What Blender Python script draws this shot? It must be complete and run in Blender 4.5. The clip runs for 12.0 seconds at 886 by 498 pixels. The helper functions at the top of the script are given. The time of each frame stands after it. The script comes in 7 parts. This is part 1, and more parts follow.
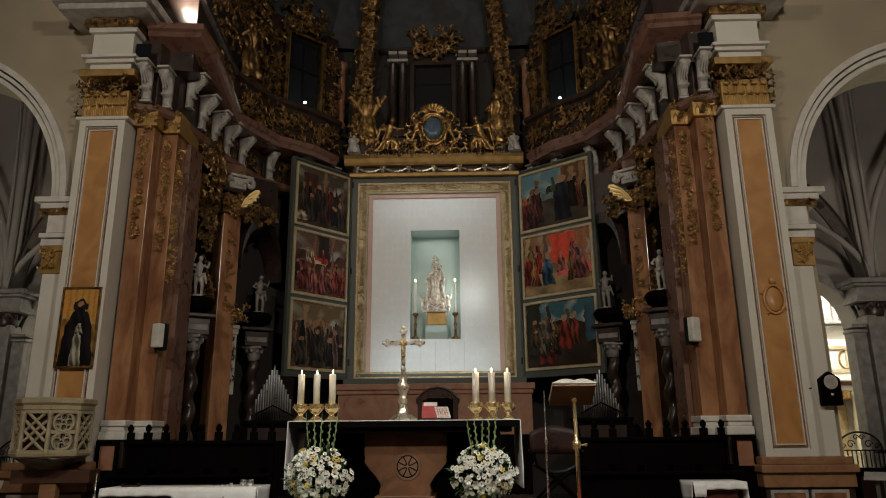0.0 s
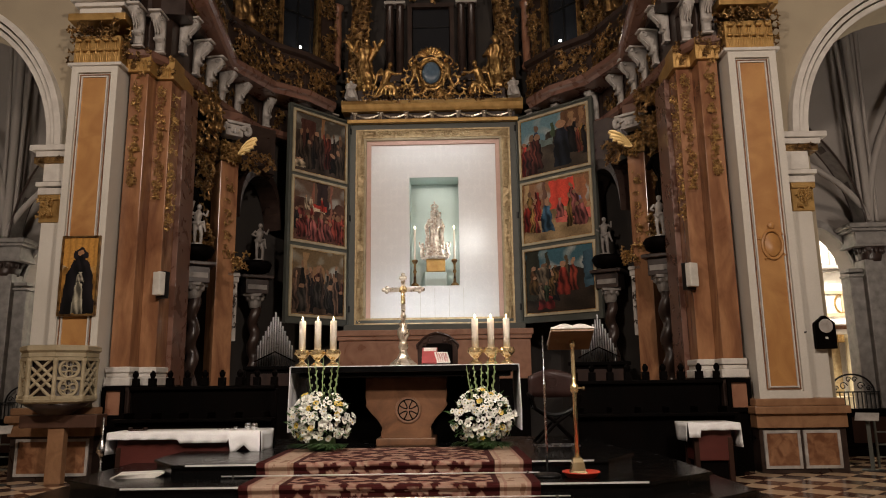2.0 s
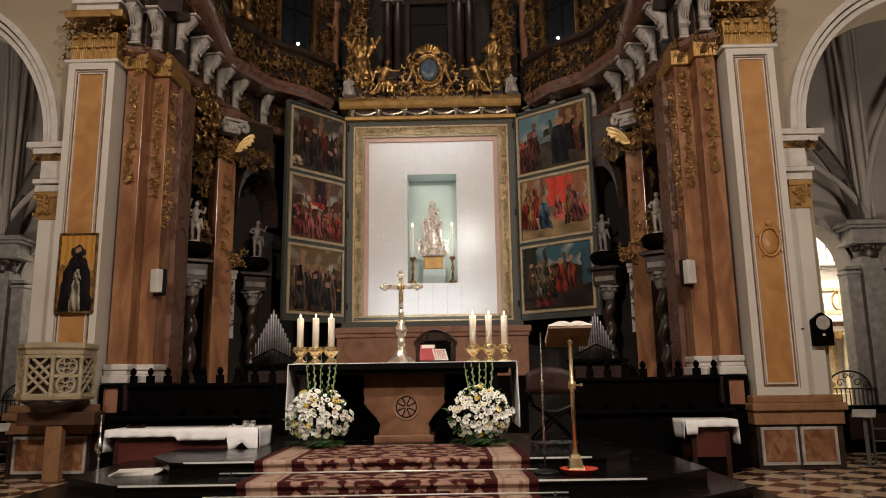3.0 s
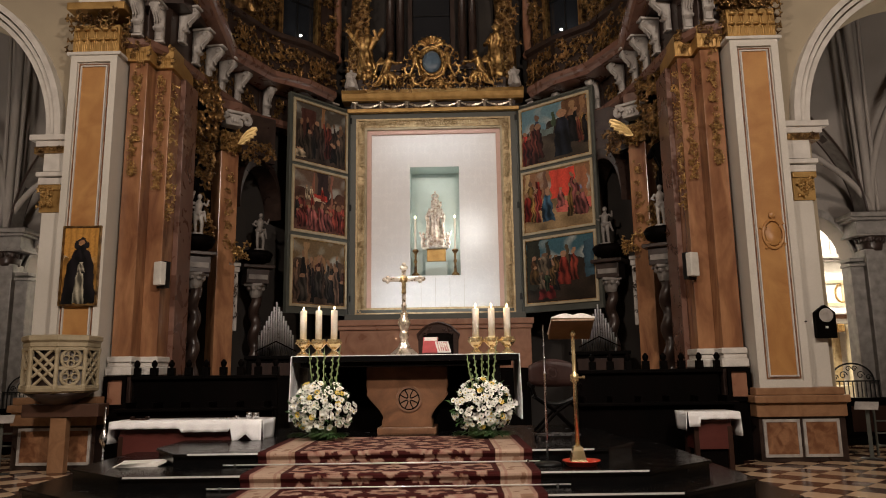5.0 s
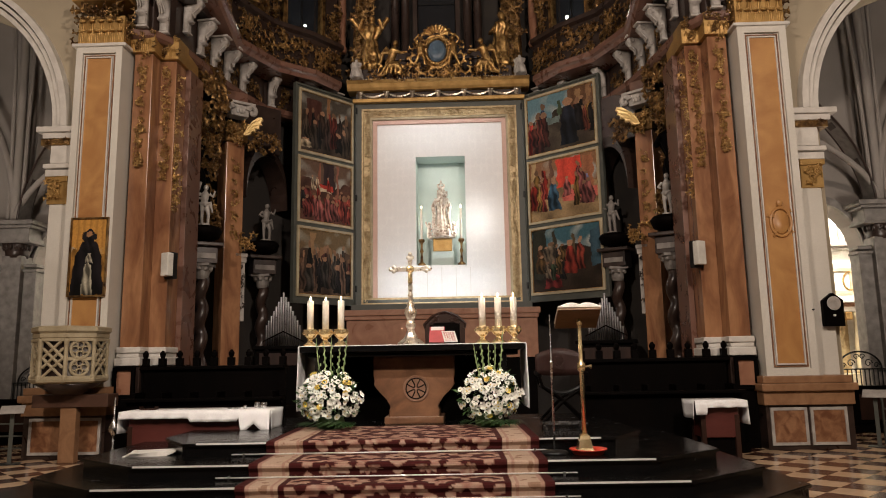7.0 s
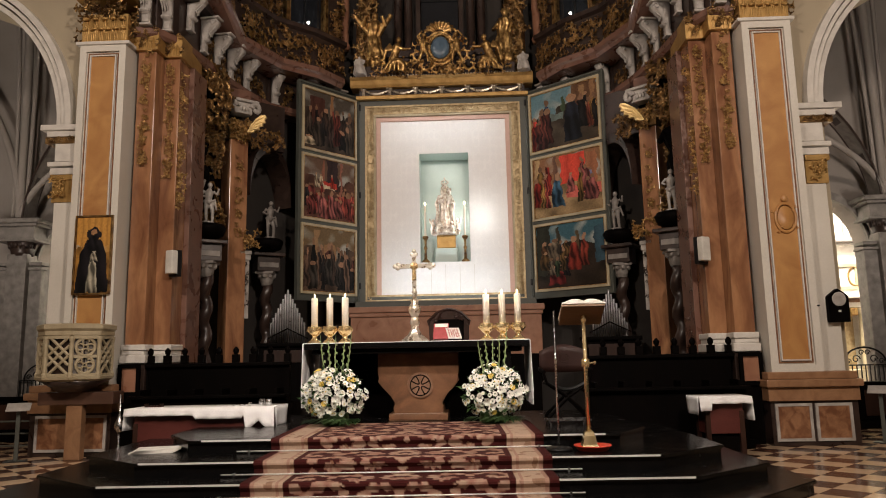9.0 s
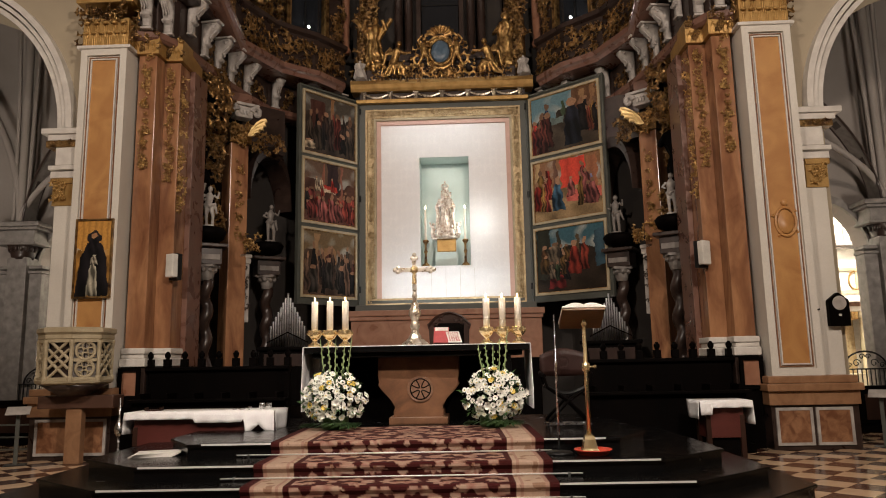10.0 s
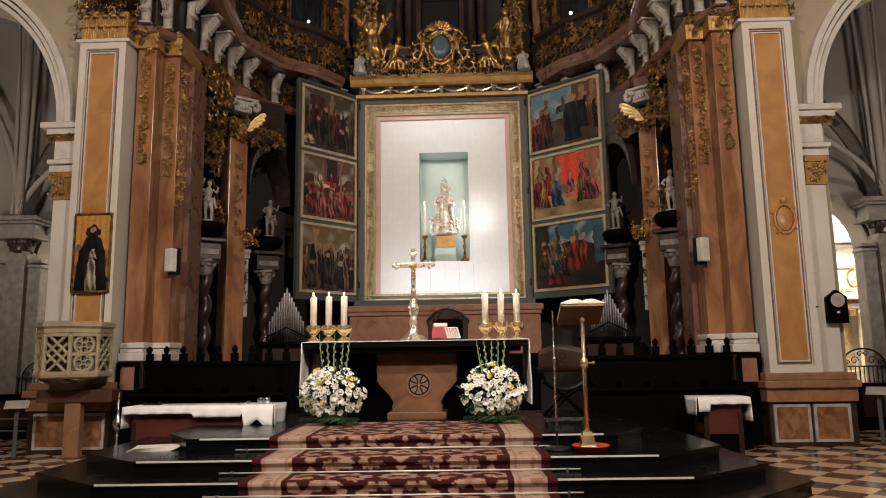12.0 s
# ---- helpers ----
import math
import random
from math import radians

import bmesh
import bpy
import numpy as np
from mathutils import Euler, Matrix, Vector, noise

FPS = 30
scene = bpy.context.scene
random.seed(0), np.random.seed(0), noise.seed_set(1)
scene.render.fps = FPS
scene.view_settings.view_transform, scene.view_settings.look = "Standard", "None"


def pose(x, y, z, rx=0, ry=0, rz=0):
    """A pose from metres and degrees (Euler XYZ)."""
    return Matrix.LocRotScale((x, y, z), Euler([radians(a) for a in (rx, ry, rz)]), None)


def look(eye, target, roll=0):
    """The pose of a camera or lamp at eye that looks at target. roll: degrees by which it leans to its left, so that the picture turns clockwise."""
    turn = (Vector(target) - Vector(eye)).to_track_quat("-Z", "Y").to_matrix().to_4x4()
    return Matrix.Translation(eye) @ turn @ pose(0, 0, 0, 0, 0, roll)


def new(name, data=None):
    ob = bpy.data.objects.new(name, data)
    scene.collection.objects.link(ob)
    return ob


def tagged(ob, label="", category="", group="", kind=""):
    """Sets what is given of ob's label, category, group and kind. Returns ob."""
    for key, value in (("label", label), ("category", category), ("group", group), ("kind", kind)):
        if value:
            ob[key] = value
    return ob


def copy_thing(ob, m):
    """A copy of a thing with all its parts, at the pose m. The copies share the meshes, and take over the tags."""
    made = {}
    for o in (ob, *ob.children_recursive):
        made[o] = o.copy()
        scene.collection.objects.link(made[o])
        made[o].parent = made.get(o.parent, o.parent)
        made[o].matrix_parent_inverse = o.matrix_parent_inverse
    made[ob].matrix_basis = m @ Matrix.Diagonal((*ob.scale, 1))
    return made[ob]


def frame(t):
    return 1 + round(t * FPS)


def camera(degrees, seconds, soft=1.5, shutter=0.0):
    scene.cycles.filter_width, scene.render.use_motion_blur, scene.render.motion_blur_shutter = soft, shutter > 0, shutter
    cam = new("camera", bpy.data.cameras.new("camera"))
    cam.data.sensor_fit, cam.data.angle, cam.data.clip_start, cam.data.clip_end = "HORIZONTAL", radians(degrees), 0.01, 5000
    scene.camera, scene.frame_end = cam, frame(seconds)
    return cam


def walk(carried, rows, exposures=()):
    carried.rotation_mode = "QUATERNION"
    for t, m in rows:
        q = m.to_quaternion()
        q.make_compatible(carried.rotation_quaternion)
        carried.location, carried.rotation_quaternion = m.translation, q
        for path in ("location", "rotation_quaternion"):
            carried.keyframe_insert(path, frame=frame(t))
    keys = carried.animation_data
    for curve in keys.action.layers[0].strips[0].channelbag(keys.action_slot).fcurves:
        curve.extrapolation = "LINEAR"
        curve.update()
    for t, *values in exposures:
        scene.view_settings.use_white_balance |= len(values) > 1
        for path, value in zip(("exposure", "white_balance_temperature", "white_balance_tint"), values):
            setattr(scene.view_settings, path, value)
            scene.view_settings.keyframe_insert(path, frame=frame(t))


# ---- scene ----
cam = camera(64.19, 12.0, soft=1.0)
EYE = (0.62, 0.0, 1.5)
# seconds, yaw, pitch, roll: the camera turns on the spot
ROWS = [
    (0.0, 1.382, 14.922, 0.463),
    (0.5, 1.320, 12.780, 0.562),
    (1.0, 1.359, 12.143, 0.598),
    (1.5, 1.425, 11.686, 0.597),
    (2.0, 1.370, 10.627, 0.756),
    (2.5, 1.059, 11.117, 0.592),
    (3.0, 1.207, 10.395, 0.808),
    (5.0, 1.426, 9.794, 0.789),
    (5.5, 1.734, 9.441, 1.000),
    (6.0, 1.840, 9.413, 0.907),
    (6.5, 1.928, 9.229, 0.958),
    (7.0, 1.965, 8.966, 0.984),
    (9.0, 2.299, 8.715, 1.109),
    (9.5, 2.249, 8.550, 1.176),
    (10.0, 2.313, 9.014, 1.079),
    (10.5, 2.258, 8.693, 1.067),
    (11.0, 2.247, 8.755, 1.058),
    (11.5, 2.146, 8.727, 1.004),
    (12.0, 2.200, 8.662, 0.853),
]
walk(cam, [(t, pose(*EYE, 90 + pitch, roll, yaw)) for t, yaw, pitch, roll in ROWS],
     exposures=[(0.0, -0.92, 6150, -1), (0.45, -0.53, 6450, 8), (1.0, -0.52, 6500, 10), (1.5, -0.38, 6500, 10), (3.0, -0.24, 6500, 10), (6.5, -0.26, 6500, 10), (7.0, 0.0, 6500, 10), (9.0, 0.0, 6500, 10), (12.0, 0.0, 6500, 10)])

# ---- light ----
world = bpy.data.worlds.new("world")
scene.world = world
world.use_nodes = True
world.node_tree.nodes["Background"].inputs[0].default_value = (0.10, 0.09, 0.08, 1)
world.node_tree.nodes["Background"].inputs[1].default_value = 0.05


def area_lamp(name, eye, target, size, watts, color=(1.0, 0.86, 0.68), size_y=None, spread=180):
    data = bpy.data.lights.new(name, "AREA")
    data.energy, data.size, data.color, data.spread = watts, size, color, radians(spread)
    if size_y:
        data.shape, data.size_y = "RECTANGLE", size_y
    ob = new(name, data)
    ob.matrix_world = look(eye, target)
    return ob


def point_lamp(name, at, watts, radius=0.03, color=(1.0, 0.75, 0.45)):
    data = bpy.data.lights.new(name, "POINT")
    data.energy, data.shadow_soft_size, data.color = watts, radius, color
    ob = new(name, data)
    ob.location = at
    return ob


LAMP = (1.0, 0.83, 0.695)
# floodlights high under the crossing, turned down to the choir
area_lamp("nave_flood", (-4.6, -1.0, 9.6), (-0.8, 13, 3.6), 0.8, 800, LAMP)
area_lamp("nave_flood", (4.8, -1.0, 9.6), (0.8, 13, 3.6), 0.8, 1030, LAMP)
# unseen narrow white lamp, added to brighten the altar
area_lamp("altar_fill", (0.4, 1.0, 11.5), (-0.2, 10.0, 1.4), 0.6, 85, (1.0, 0.92, 0.86), None, 46)
# unseen niche lamps; the first floats before the field for the glow there
area_lamp("niche_lamp", (0.98, 16.9, 5.0), (0.75, 17.6, 5.0), 0.5, 4, (1, 0.99, 0.95), 0.7)
area_lamp("niche_lamp", (0.03, 17.72, 6.64), (0.03, 17.8, 4.5), 0.9, 5, (1, 0.97, 0.92), 0.25)
area_lamp("niche_lamp", (-0.57, 17.62, 5.0), (0.0, 17.9, 5.0), 0.05, 2.5, (1, 0.97, 0.92), 1.2)
area_lamp("niche_lamp", (0.60, 17.62, 5.0), (0.0, 17.9, 5.0), 0.06, 6, (1, 0.97, 0.92), 0.6)
# unseen lights added in the air before the white field to brighten it
area_lamp("field_fill", (0.0, 16.7, 7.75), (0.0, 17.6, 5.6), 2.8, 13, (0.92, 0.97, 1.0), 0.15)
area_lamp("field_fill", (0.0, 16.75, 2.96), (0.0, 17.6, 5.0), 3.0, 24, (0.92, 0.97, 1.0), 0.12)
# floodlight standing on the cornice, turned into the upper apse, and small lamps on the window sills
area_lamp("cornice_flood", (-4.75, 11.95, 9.95), (1.2, 17.6, 13.2), 0.25, 105, LAMP)
for s in (-1, 1):
    point_lamp("sill_light", (s * 3.22, 16.62, 9.98), 7, 0.03, (1, 0.9, 0.75))
# side aisles: unseen fill added for each vault, and the lit chapel's lamp
for s in (-1, 1):
    area_lamp("aisle_fill", (s * 10.5, 12.0, 3.4), (s * 9.5, 16, 8.0), 1.0, 115, (1.0, 0.88, 0.76))
    area_lamp("chapel_lamp", (s * 11.3, 19.0, 8.4), (s * 11.9, 22.5, 3.0), 1.5, 2000, (1, 0.93, 0.8))


# ---- materials ----
def material(name, base, rough=0.6, metal=0.0, other=None, scale=6.0, stretch=(1, 1, 1), bump=0.15, fine=60.0, mix=0.5,
             spread=0.0, coat=0.0, warp=0.0, spec=0.5):
    m = bpy.data.materials.new(name)
    m.use_nodes = True
    n, l = m.node_tree.nodes, m.node_tree.links
    b = n["Principled BSDF"]
    b.inputs["Roughness"].default_value, b.inputs["Metallic"].default_value = rough, metal
    b.inputs["Coat Weight"].default_value = coat
    b.inputs["Specular IOR Level"].default_value = spec
    co = n.new("ShaderNodeTexCoord")
    mp = n.new("ShaderNodeMapping")
    mp.inputs["Scale"].default_value = stretch
    l.new(co.outputs["Object"], mp.inputs[0])
    a = n.new("ShaderNodeTexNoise")
    a.inputs["Scale"].default_value, a.inputs["Detail"].default_value, a.inputs["Distortion"].default_value = scale, 6, warp
    f = n.new("ShaderNodeTexNoise")
    f.inputs["Scale"].default_value, f.inputs["Detail"].default_value = fine, 3
    l.new(mp.outputs[0], a.inputs[0])
    l.new(mp.outputs[0], f.inputs[0])
    r = n.new("ShaderNodeValToRGB")
    other = other or [c * 0.7 for c in base]
    r.color_ramp.elements[0].position, r.color_ramp.elements[1].position = 0.5 - mix / 2, 0.5 + mix / 2
    r.color_ramp.elements[0].color, r.color_ramp.elements[1].color = (*other, 1), (*base, 1)
    l.new(a.outputs[0], r.inputs[0])
    out = r.outputs[0]
    hsv = n.new("ShaderNodeHueSaturation")
    mr = n.new("ShaderNodeMapRange")
    mr.inputs[3].default_value, mr.inputs[4].default_value = 0.82, 1.18
    l.new(f.outputs[0], mr.inputs[0])
    l.new(mr.outputs[0], hsv.inputs["Value"])
    l.new(out, hsv.inputs["Color"])
    out = hsv.outputs[0]
    if spread:
        oi = n.new("ShaderNodeObjectInfo")
        h2 = n.new("ShaderNodeHueSaturation")
        m2 = n.new("ShaderNodeMapRange")
        m2.inputs[3].default_value, m2.inputs[4].default_value = 1 - spread, 1 + spread
        l.new(oi.outputs["Random"], m2.inputs[0])
        l.new(m2.outputs[0], h2.inputs["Value"])
        l.new(out, h2.inputs["Color"])
        out = h2.outputs[0]
    l.new(out, b.inputs["Base Color"])
    m3 = n.new("ShaderNodeMapRange")
    m3.inputs[3].default_value, m3.inputs[4].default_value = max(0.02, rough - 0.1), min(1, rough + 0.12)
    l.new(a.outputs[0], m3.inputs[0])
    l.new(m3.outputs[0], b.inputs["Roughness"])
    if bump:
        bp = n.new("ShaderNodeBump")
        bp.inputs["Strength"].default_value, bp.inputs["Distance"].default_value = bump, 0.02
        l.new(f.outputs[0], bp.inputs["Height"])
        l.new(bp.outputs[0], b.inputs["Normal"])
    return m


def painted(name, rough=0.5, coat=0.0, low=0.45, grain=30):
    """Colours from the mesh's own colour layer."""
    m = bpy.data.materials.new(name)
    m.use_nodes = True
    n, l = m.node_tree.nodes, m.node_tree.links
    b = n["Principled BSDF"]
    b.inputs["Roughness"].default_value, b.inputs["Coat Weight"].default_value = rough, coat
    b.inputs["Specular IOR Level"].default_value = 0.15
    at = n.new("ShaderNodeVertexColor")
    at.layer_name = "tint"
    nz = n.new("ShaderNodeTexNoise")
    nz.inputs["Scale"].default_value, nz.inputs["Detail"].default_value = grain, 5
    mr = n.new("ShaderNodeMapRange")
    mr.inputs[3].default_value, mr.inputs[4].default_value = low, 1.3 - 0.25 * low
    h = n.new("ShaderNodeHueSaturation")
    co = n.new("ShaderNodeTexCoord")
    l.new(co.outputs["Object"], nz.inputs[0])
    l.new(nz.outputs[0], mr.inputs[0])
    l.new(mr.outputs[0], h.inputs["Value"])
    l.new(at.outputs[0], h.inputs["Color"])
    l.new(h.outputs[0], b.inputs["Base Color"])
    wv = n.new("ShaderNodeTexNoise")
    wv.inputs["Scale"].default_value = 120
    l.new(co.outputs["Object"], wv.inputs[0])
    bp = n.new("ShaderNodeBump")
    bp.inputs["Strength"].default_value, bp.inputs["Distance"].default_value = 0.3, 0.01
    l.new(wv.outputs[0], bp.inputs["Height"])
    l.new(bp.outputs[0], b.inputs["Normal"])
    return m


def glow(name, color, strength):
    m = bpy.data.materials.new(name)
    m.use_nodes = True
    b = m.node_tree.nodes["Principled BSDF"]
    b.inputs["Base Color"].default_value = (*color, 1)
    b.inputs["Emission Color"].default_value, b.inputs["Emission Strength"].default_value = (*color, 1), strength
    return m


PLASTER = material("white_plaster", (0.66, 0.63, 0.57), 0.6, other=(0.56, 0.53, 0.47), scale=1.2, bump=0.08)
WHITE = material("white_stone", (0.68, 0.65, 0.6), 0.5, other=(0.5, 0.47, 0.43), scale=5, bump=0.1)
OCHRE = material("ochre_marble", (0.50, 0.265, 0.088), 0.42, other=(0.36, 0.165, 0.055), mix=0.4, scale=1.6, warp=1.5, bump=0.04, coat=0.15)
STONE = material("beige_stone_wall", (0.40, 0.34, 0.24), 0.8, other=(0.30, 0.25, 0.18), scale=0.9, bump=0.2)
GREY = material("grey_vault_plaster", (0.32, 0.285, 0.26), 0.8, other=(0.21, 0.185, 0.165), scale=0.7, bump=0.1)
MARBLE = material("red_marble", (0.42, 0.215, 0.105), 0.2, other=(0.13, 0.05, 0.027), scale=1.5, stretch=(1.7, 1.7, 0.55), warp=1.0, bump=0.03, coat=0.35, mix=0.5, fine=11)
PINK = material("rose_marble", (0.36, 0.185, 0.115), 0.3, other=(0.22, 0.10, 0.06), scale=2.5, warp=1.5, bump=0.03, coat=0.2)
DARKMARBLE = material("dark_marble", (0.045, 0.028, 0.022), 0.3, other=(0.02, 0.012, 0.010), scale=3, warp=1.5, bump=0.03)
GOLD = material("gilding", (0.56, 0.36, 0.14), 0.31, 0.85, other=(0.20, 0.105, 0.035), scale=11, bump=0.45, fine=38, mix=0.3)
OLDGOLD = material("dark_gilding", (0.36, 0.22, 0.085), 0.33, 0.85, other=(0.06, 0.028, 0.012), scale=7, bump=0.6, fine=34, mix=0.3)
GOLDPAINT = material("gold_paint", (0.54, 0.34, 0.12), 0.42, 0.5, other=(0.30, 0.17, 0.05), scale=5, bump=0.2)
BRASS = material("brass", (0.86, 0.70, 0.42), 0.22, 0.85, other=(0.72, 0.53, 0.26), scale=10, bump=0.05)
SILVERGILT = material("silver_gilt", (0.78, 0.72, 0.62), 0.28, 0.75, other=(0.42, 0.33, 0.23), scale=14, bump=0.15)
STEEL = material("steel", (0.7, 0.7, 0.7), 0.25, 1.0, scale=10, bump=0.02)
TIN = material("dull_tin", (0.42, 0.42, 0.43), 0.3, 1.0, scale=10, bump=0.02)
ALU = material("satin_aluminium", (0.78, 0.77, 0.74), 0.4, 0.35, other=(0.7, 0.69, 0.66), scale=10, bump=0.02)
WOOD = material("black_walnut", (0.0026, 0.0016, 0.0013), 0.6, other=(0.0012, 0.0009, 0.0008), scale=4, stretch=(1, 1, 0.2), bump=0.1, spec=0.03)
BROWNWOOD = material("brown_wood", (0.036, 0.014, 0.008), 0.45, other=(0.014, 0.006, 0.004), scale=4, stretch=(1, 1, 0.25), bump=0.1, spec=0.25)
REDWOOD = material("mahogany", (0.10, 0.022, 0.016), 0.42, other=(0.06, 0.012, 0.009), scale=4, stretch=(0.3, 1, 1), bump=0.08)
BLACKSTONE = material("black_marble", (0.0045, 0.004, 0.004), 0.22, other=(0.0025, 0.0025, 0.0025), scale=5, bump=0.03, coat=0.0, spec=0.24)
GREYFRAME = material("grey_green_paint", (0.075, 0.08, 0.068), 0.5, other=(0.05, 0.054, 0.045), scale=3, bump=0.1)
def damask(name, base, figure_tone):
    """Woven silk with a lattice of small ogee figures."""
    m = material(name, base, 0.5, other=[c * 0.93 for c in base], scale=4, bump=0.05, mix=0.4)
    n, l = m.node_tree.nodes, m.node_tree.links
    b = n["Principled BSDF"]
    old = b.inputs["Base Color"].links[0].from_socket
    co, mp, vo = n.new("ShaderNodeTexCoord"), n.new("ShaderNodeMapping"), n.new("ShaderNodeTexVoronoi")
    mp.inputs["Rotation"].default_value = (radians(90), 0, 0)
    mp.inputs["Scale"].default_value = (7.0, 1.0, 4.6)
    vo.voronoi_dimensions = "2D"
    vo.inputs["Scale"].default_value, vo.inputs["Randomness"].default_value = 1.0, 0.12
    l.new(co.outputs["Object"], mp.inputs[0])
    l.new(mp.outputs[0], vo.inputs["Vector"])
    r = n.new("ShaderNodeValToRGB")
    for pos, tone in ((0.0, 0), (0.16, 1), (0.30, 1), (0.40, 0)):
        e = r.color_ramp.elements.new(pos)
        e.color = (tone, tone, tone, 1)
    r.color_ramp.elements.remove(r.color_ramp.elements[-1])
    l.new(vo.outputs["Distance"], r.inputs[0])
    mx = n.new("ShaderNodeMix")
    mx.data_type = "RGBA"
    l.new(r.outputs[0], mx.inputs[0])
    l.new(old, mx.inputs[6])
    mx.inputs[7].default_value = (*figure_tone, 1)
    l.new(mx.outputs[2], b.inputs["Base Color"])
    return m


DAMASK = damask("white_damask", (0.80, 0.79, 0.78), (0.755, 0.747, 0.742))
NICHEGREEN = material("pale_green_lining", (0.50, 0.585, 0.55), 0.5, other=(0.44, 0.53, 0.495), scale=3, bump=0.05)
LINEN = material("white_linen", (0.80, 0.79, 0.78), 0.8, other=(0.74, 0.73, 0.72), scale=3, bump=0.04)
WAX = material("ivory_wax", (0.85, 0.80, 0.70), 0.4, scale=3, other=(0.8, 0.74, 0.62), bump=0.02)
GLASSDARK = material("night_glass", (0.012, 0.014, 0.018), 0.08, scale=2, bump=0.0)
# the apse's shadow is put into this stone's dark colour
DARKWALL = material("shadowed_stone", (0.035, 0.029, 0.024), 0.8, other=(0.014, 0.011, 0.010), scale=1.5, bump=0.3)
FRESCO = material("dark_fresco", (0.055, 0.068, 0.08), 0.8, other=(0.02, 0.017, 0.015), scale=1.6, warp=1.0, bump=0.15)
CROSSSTONE = material("pale_cross_stone", (0.20, 0.105, 0.06), 0.5, other=(0.13, 0.065, 0.035), scale=6, bump=0.05)
ALTARSTONE = material("brown_altar_stone", (0.20, 0.095, 0.045), 0.36, other=(0.055, 0.024, 0.012), scale=2.5, warp=1, bump=0.06)
CREAM = material("cream_stone", (0.46, 0.39, 0.26), 0.6, other=(0.29, 0.235, 0.14), scale=4, bump=0.2)
TILEDARK = material("dark_tile", (0.07, 0.032, 0.022), 0.16, other=(0.08, 0.035, 0.025), scale=4, bump=0.02, spread=0.25)
TILELIGHT = material("light_tile", (0.68, 0.50, 0.33), 0.10, other=(0.56, 0.40, 0.25), scale=4, bump=0.02, spread=0.15)
GRANITE = material("inlaid_red_stone", (0.30, 0.15, 0.075), 0.4, other=(0.14, 0.055, 0.025), scale=6, warp=1, bump=0.05, mix=0.3)
BLUESTONE = material("blue_enamel", (0.10, 0.16, 0.22), 0.35, other=(0.06, 0.09, 0.13), scale=5, bump=0.1)
PETAL = material("white_petals", (0.80, 0.79, 0.73), 0.6, other=(0.70, 0.70, 0.62), scale=20, bump=0.05)
YELLOW = material("yellow_petals", (0.75, 0.55, 0.10), 0.6, scale=20, bump=0.05)
LEAF = material("green_leaves", (0.05, 0.11, 0.03), 0.5, other=(0.03, 0.07, 0.02), scale=12, bump=0.1)
STEM = material("pale_green_stem", (0.28, 0.36, 0.16), 0.5, scale=12, bump=0.05)
REDCLOTH = material("red_plastic", (0.55, 0.05, 0.025), 0.4, scale=8, bump=0.03)
BLACKMETAL = material("black_iron", (0.02, 0.02, 0.02), 0.4, 0.6, scale=8, bump=0.05)
PAPER = material("paper", (0.75, 0.72, 0.66), 0.8, scale=8, bump=0.03)
REDBOOK = material("red_leather", (0.40, 0.06, 0.06), 0.5, scale=12, bump=0.1)
CHALK = material("grey_white_marble", (0.50, 0.47, 0.44), 0.5, other=(0.24, 0.22, 0.20), scale=6, bump=0.15)
SPEAKER = material("white_plastic", (0.72, 0.70, 0.64), 0.5, scale=5, bump=0.02)
PAINT = painted("oil_paint")
WOOL = painted("carpet_wool", 0.95, 0.0, 0.7, 60)
# dimmer grey marble; the weak light of bays and aisles is in its colour
DIMSTONE = material("dimmed_grey_marble", (0.26, 0.24, 0.22), 0.5, other=(0.12, 0.105, 0.095), scale=6, bump=0.2)
DARKROSE = material("dark_rose_marble", (0.20, 0.105, 0.075), 0.28, other=(0.11, 0.052, 0.037), scale=2.5, warp=1.5, bump=0.03, coat=0.2)
IVORY = material("silvered_ivory", (0.80, 0.74, 0.66), 0.35, 0.2, other=(0.40, 0.29, 0.21), scale=13, bump=0.3, mix=0.3)
BRIGHTGOLD = material("bright_gilding", (0.80, 0.62, 0.30), 0.4, 0.6, other=(0.60, 0.42, 0.17), scale=9, bump=0.2)
PALEGOLD = material("pale_gilt_wood", (0.50, 0.39, 0.22), 0.38, 0.4, other=(0.24, 0.16, 0.075), scale=9, bump=0.3)
SALMON = material("salmon_paint", (0.60, 0.40, 0.33), 0.6, other=(0.52, 0.33, 0.27), scale=3, bump=0.05)
BASESTONE = material("ochre_base_stone", (0.34, 0.19, 0.10), 0.35, other=(0.20, 0.10, 0.05), scale=3, warp=1.5, bump=0.06)
DESKWOOD = material("light_oak", (0.22, 0.13, 0.06), 0.45, other=(0.14, 0.075, 0.035), scale=5, stretch=(0.3, 1, 1), bump=0.1)
BROWNSTONE = material("dark_brown_stone", (0.10, 0.05, 0.032), 0.4, other=(0.05, 0.024, 0.016), scale=4, warp=1, bump=0.08)
FLAME = glow("candle_flame", (1.0, 0.72, 0.38), 40)


# ---- building helpers ----
def part(name, bm, mat, parent=None, label="", smooth=False):
    me = bpy.data.meshes.new(name)
    bmesh.ops.recalc_face_normals(bm, faces=bm.faces)
    if smooth:
        for f in bm.faces:
            f.smooth = True
    bm.to_mesh(me)
    bm.free()
    me.materials.append(mat)
    ob = new(name, me)
    ob.parent = parent
    if label:
        tagged(ob, label)
    return ob


def empty(name, label, category, at=(0, 0, 0), turn=0, group="", kind=""):
    ob = new(name)
    ob.empty_display_size = 0.1
    ob.matrix_basis = pose(*at, 0, 0, turn)
    return tagged(ob, label, category, group, kind)


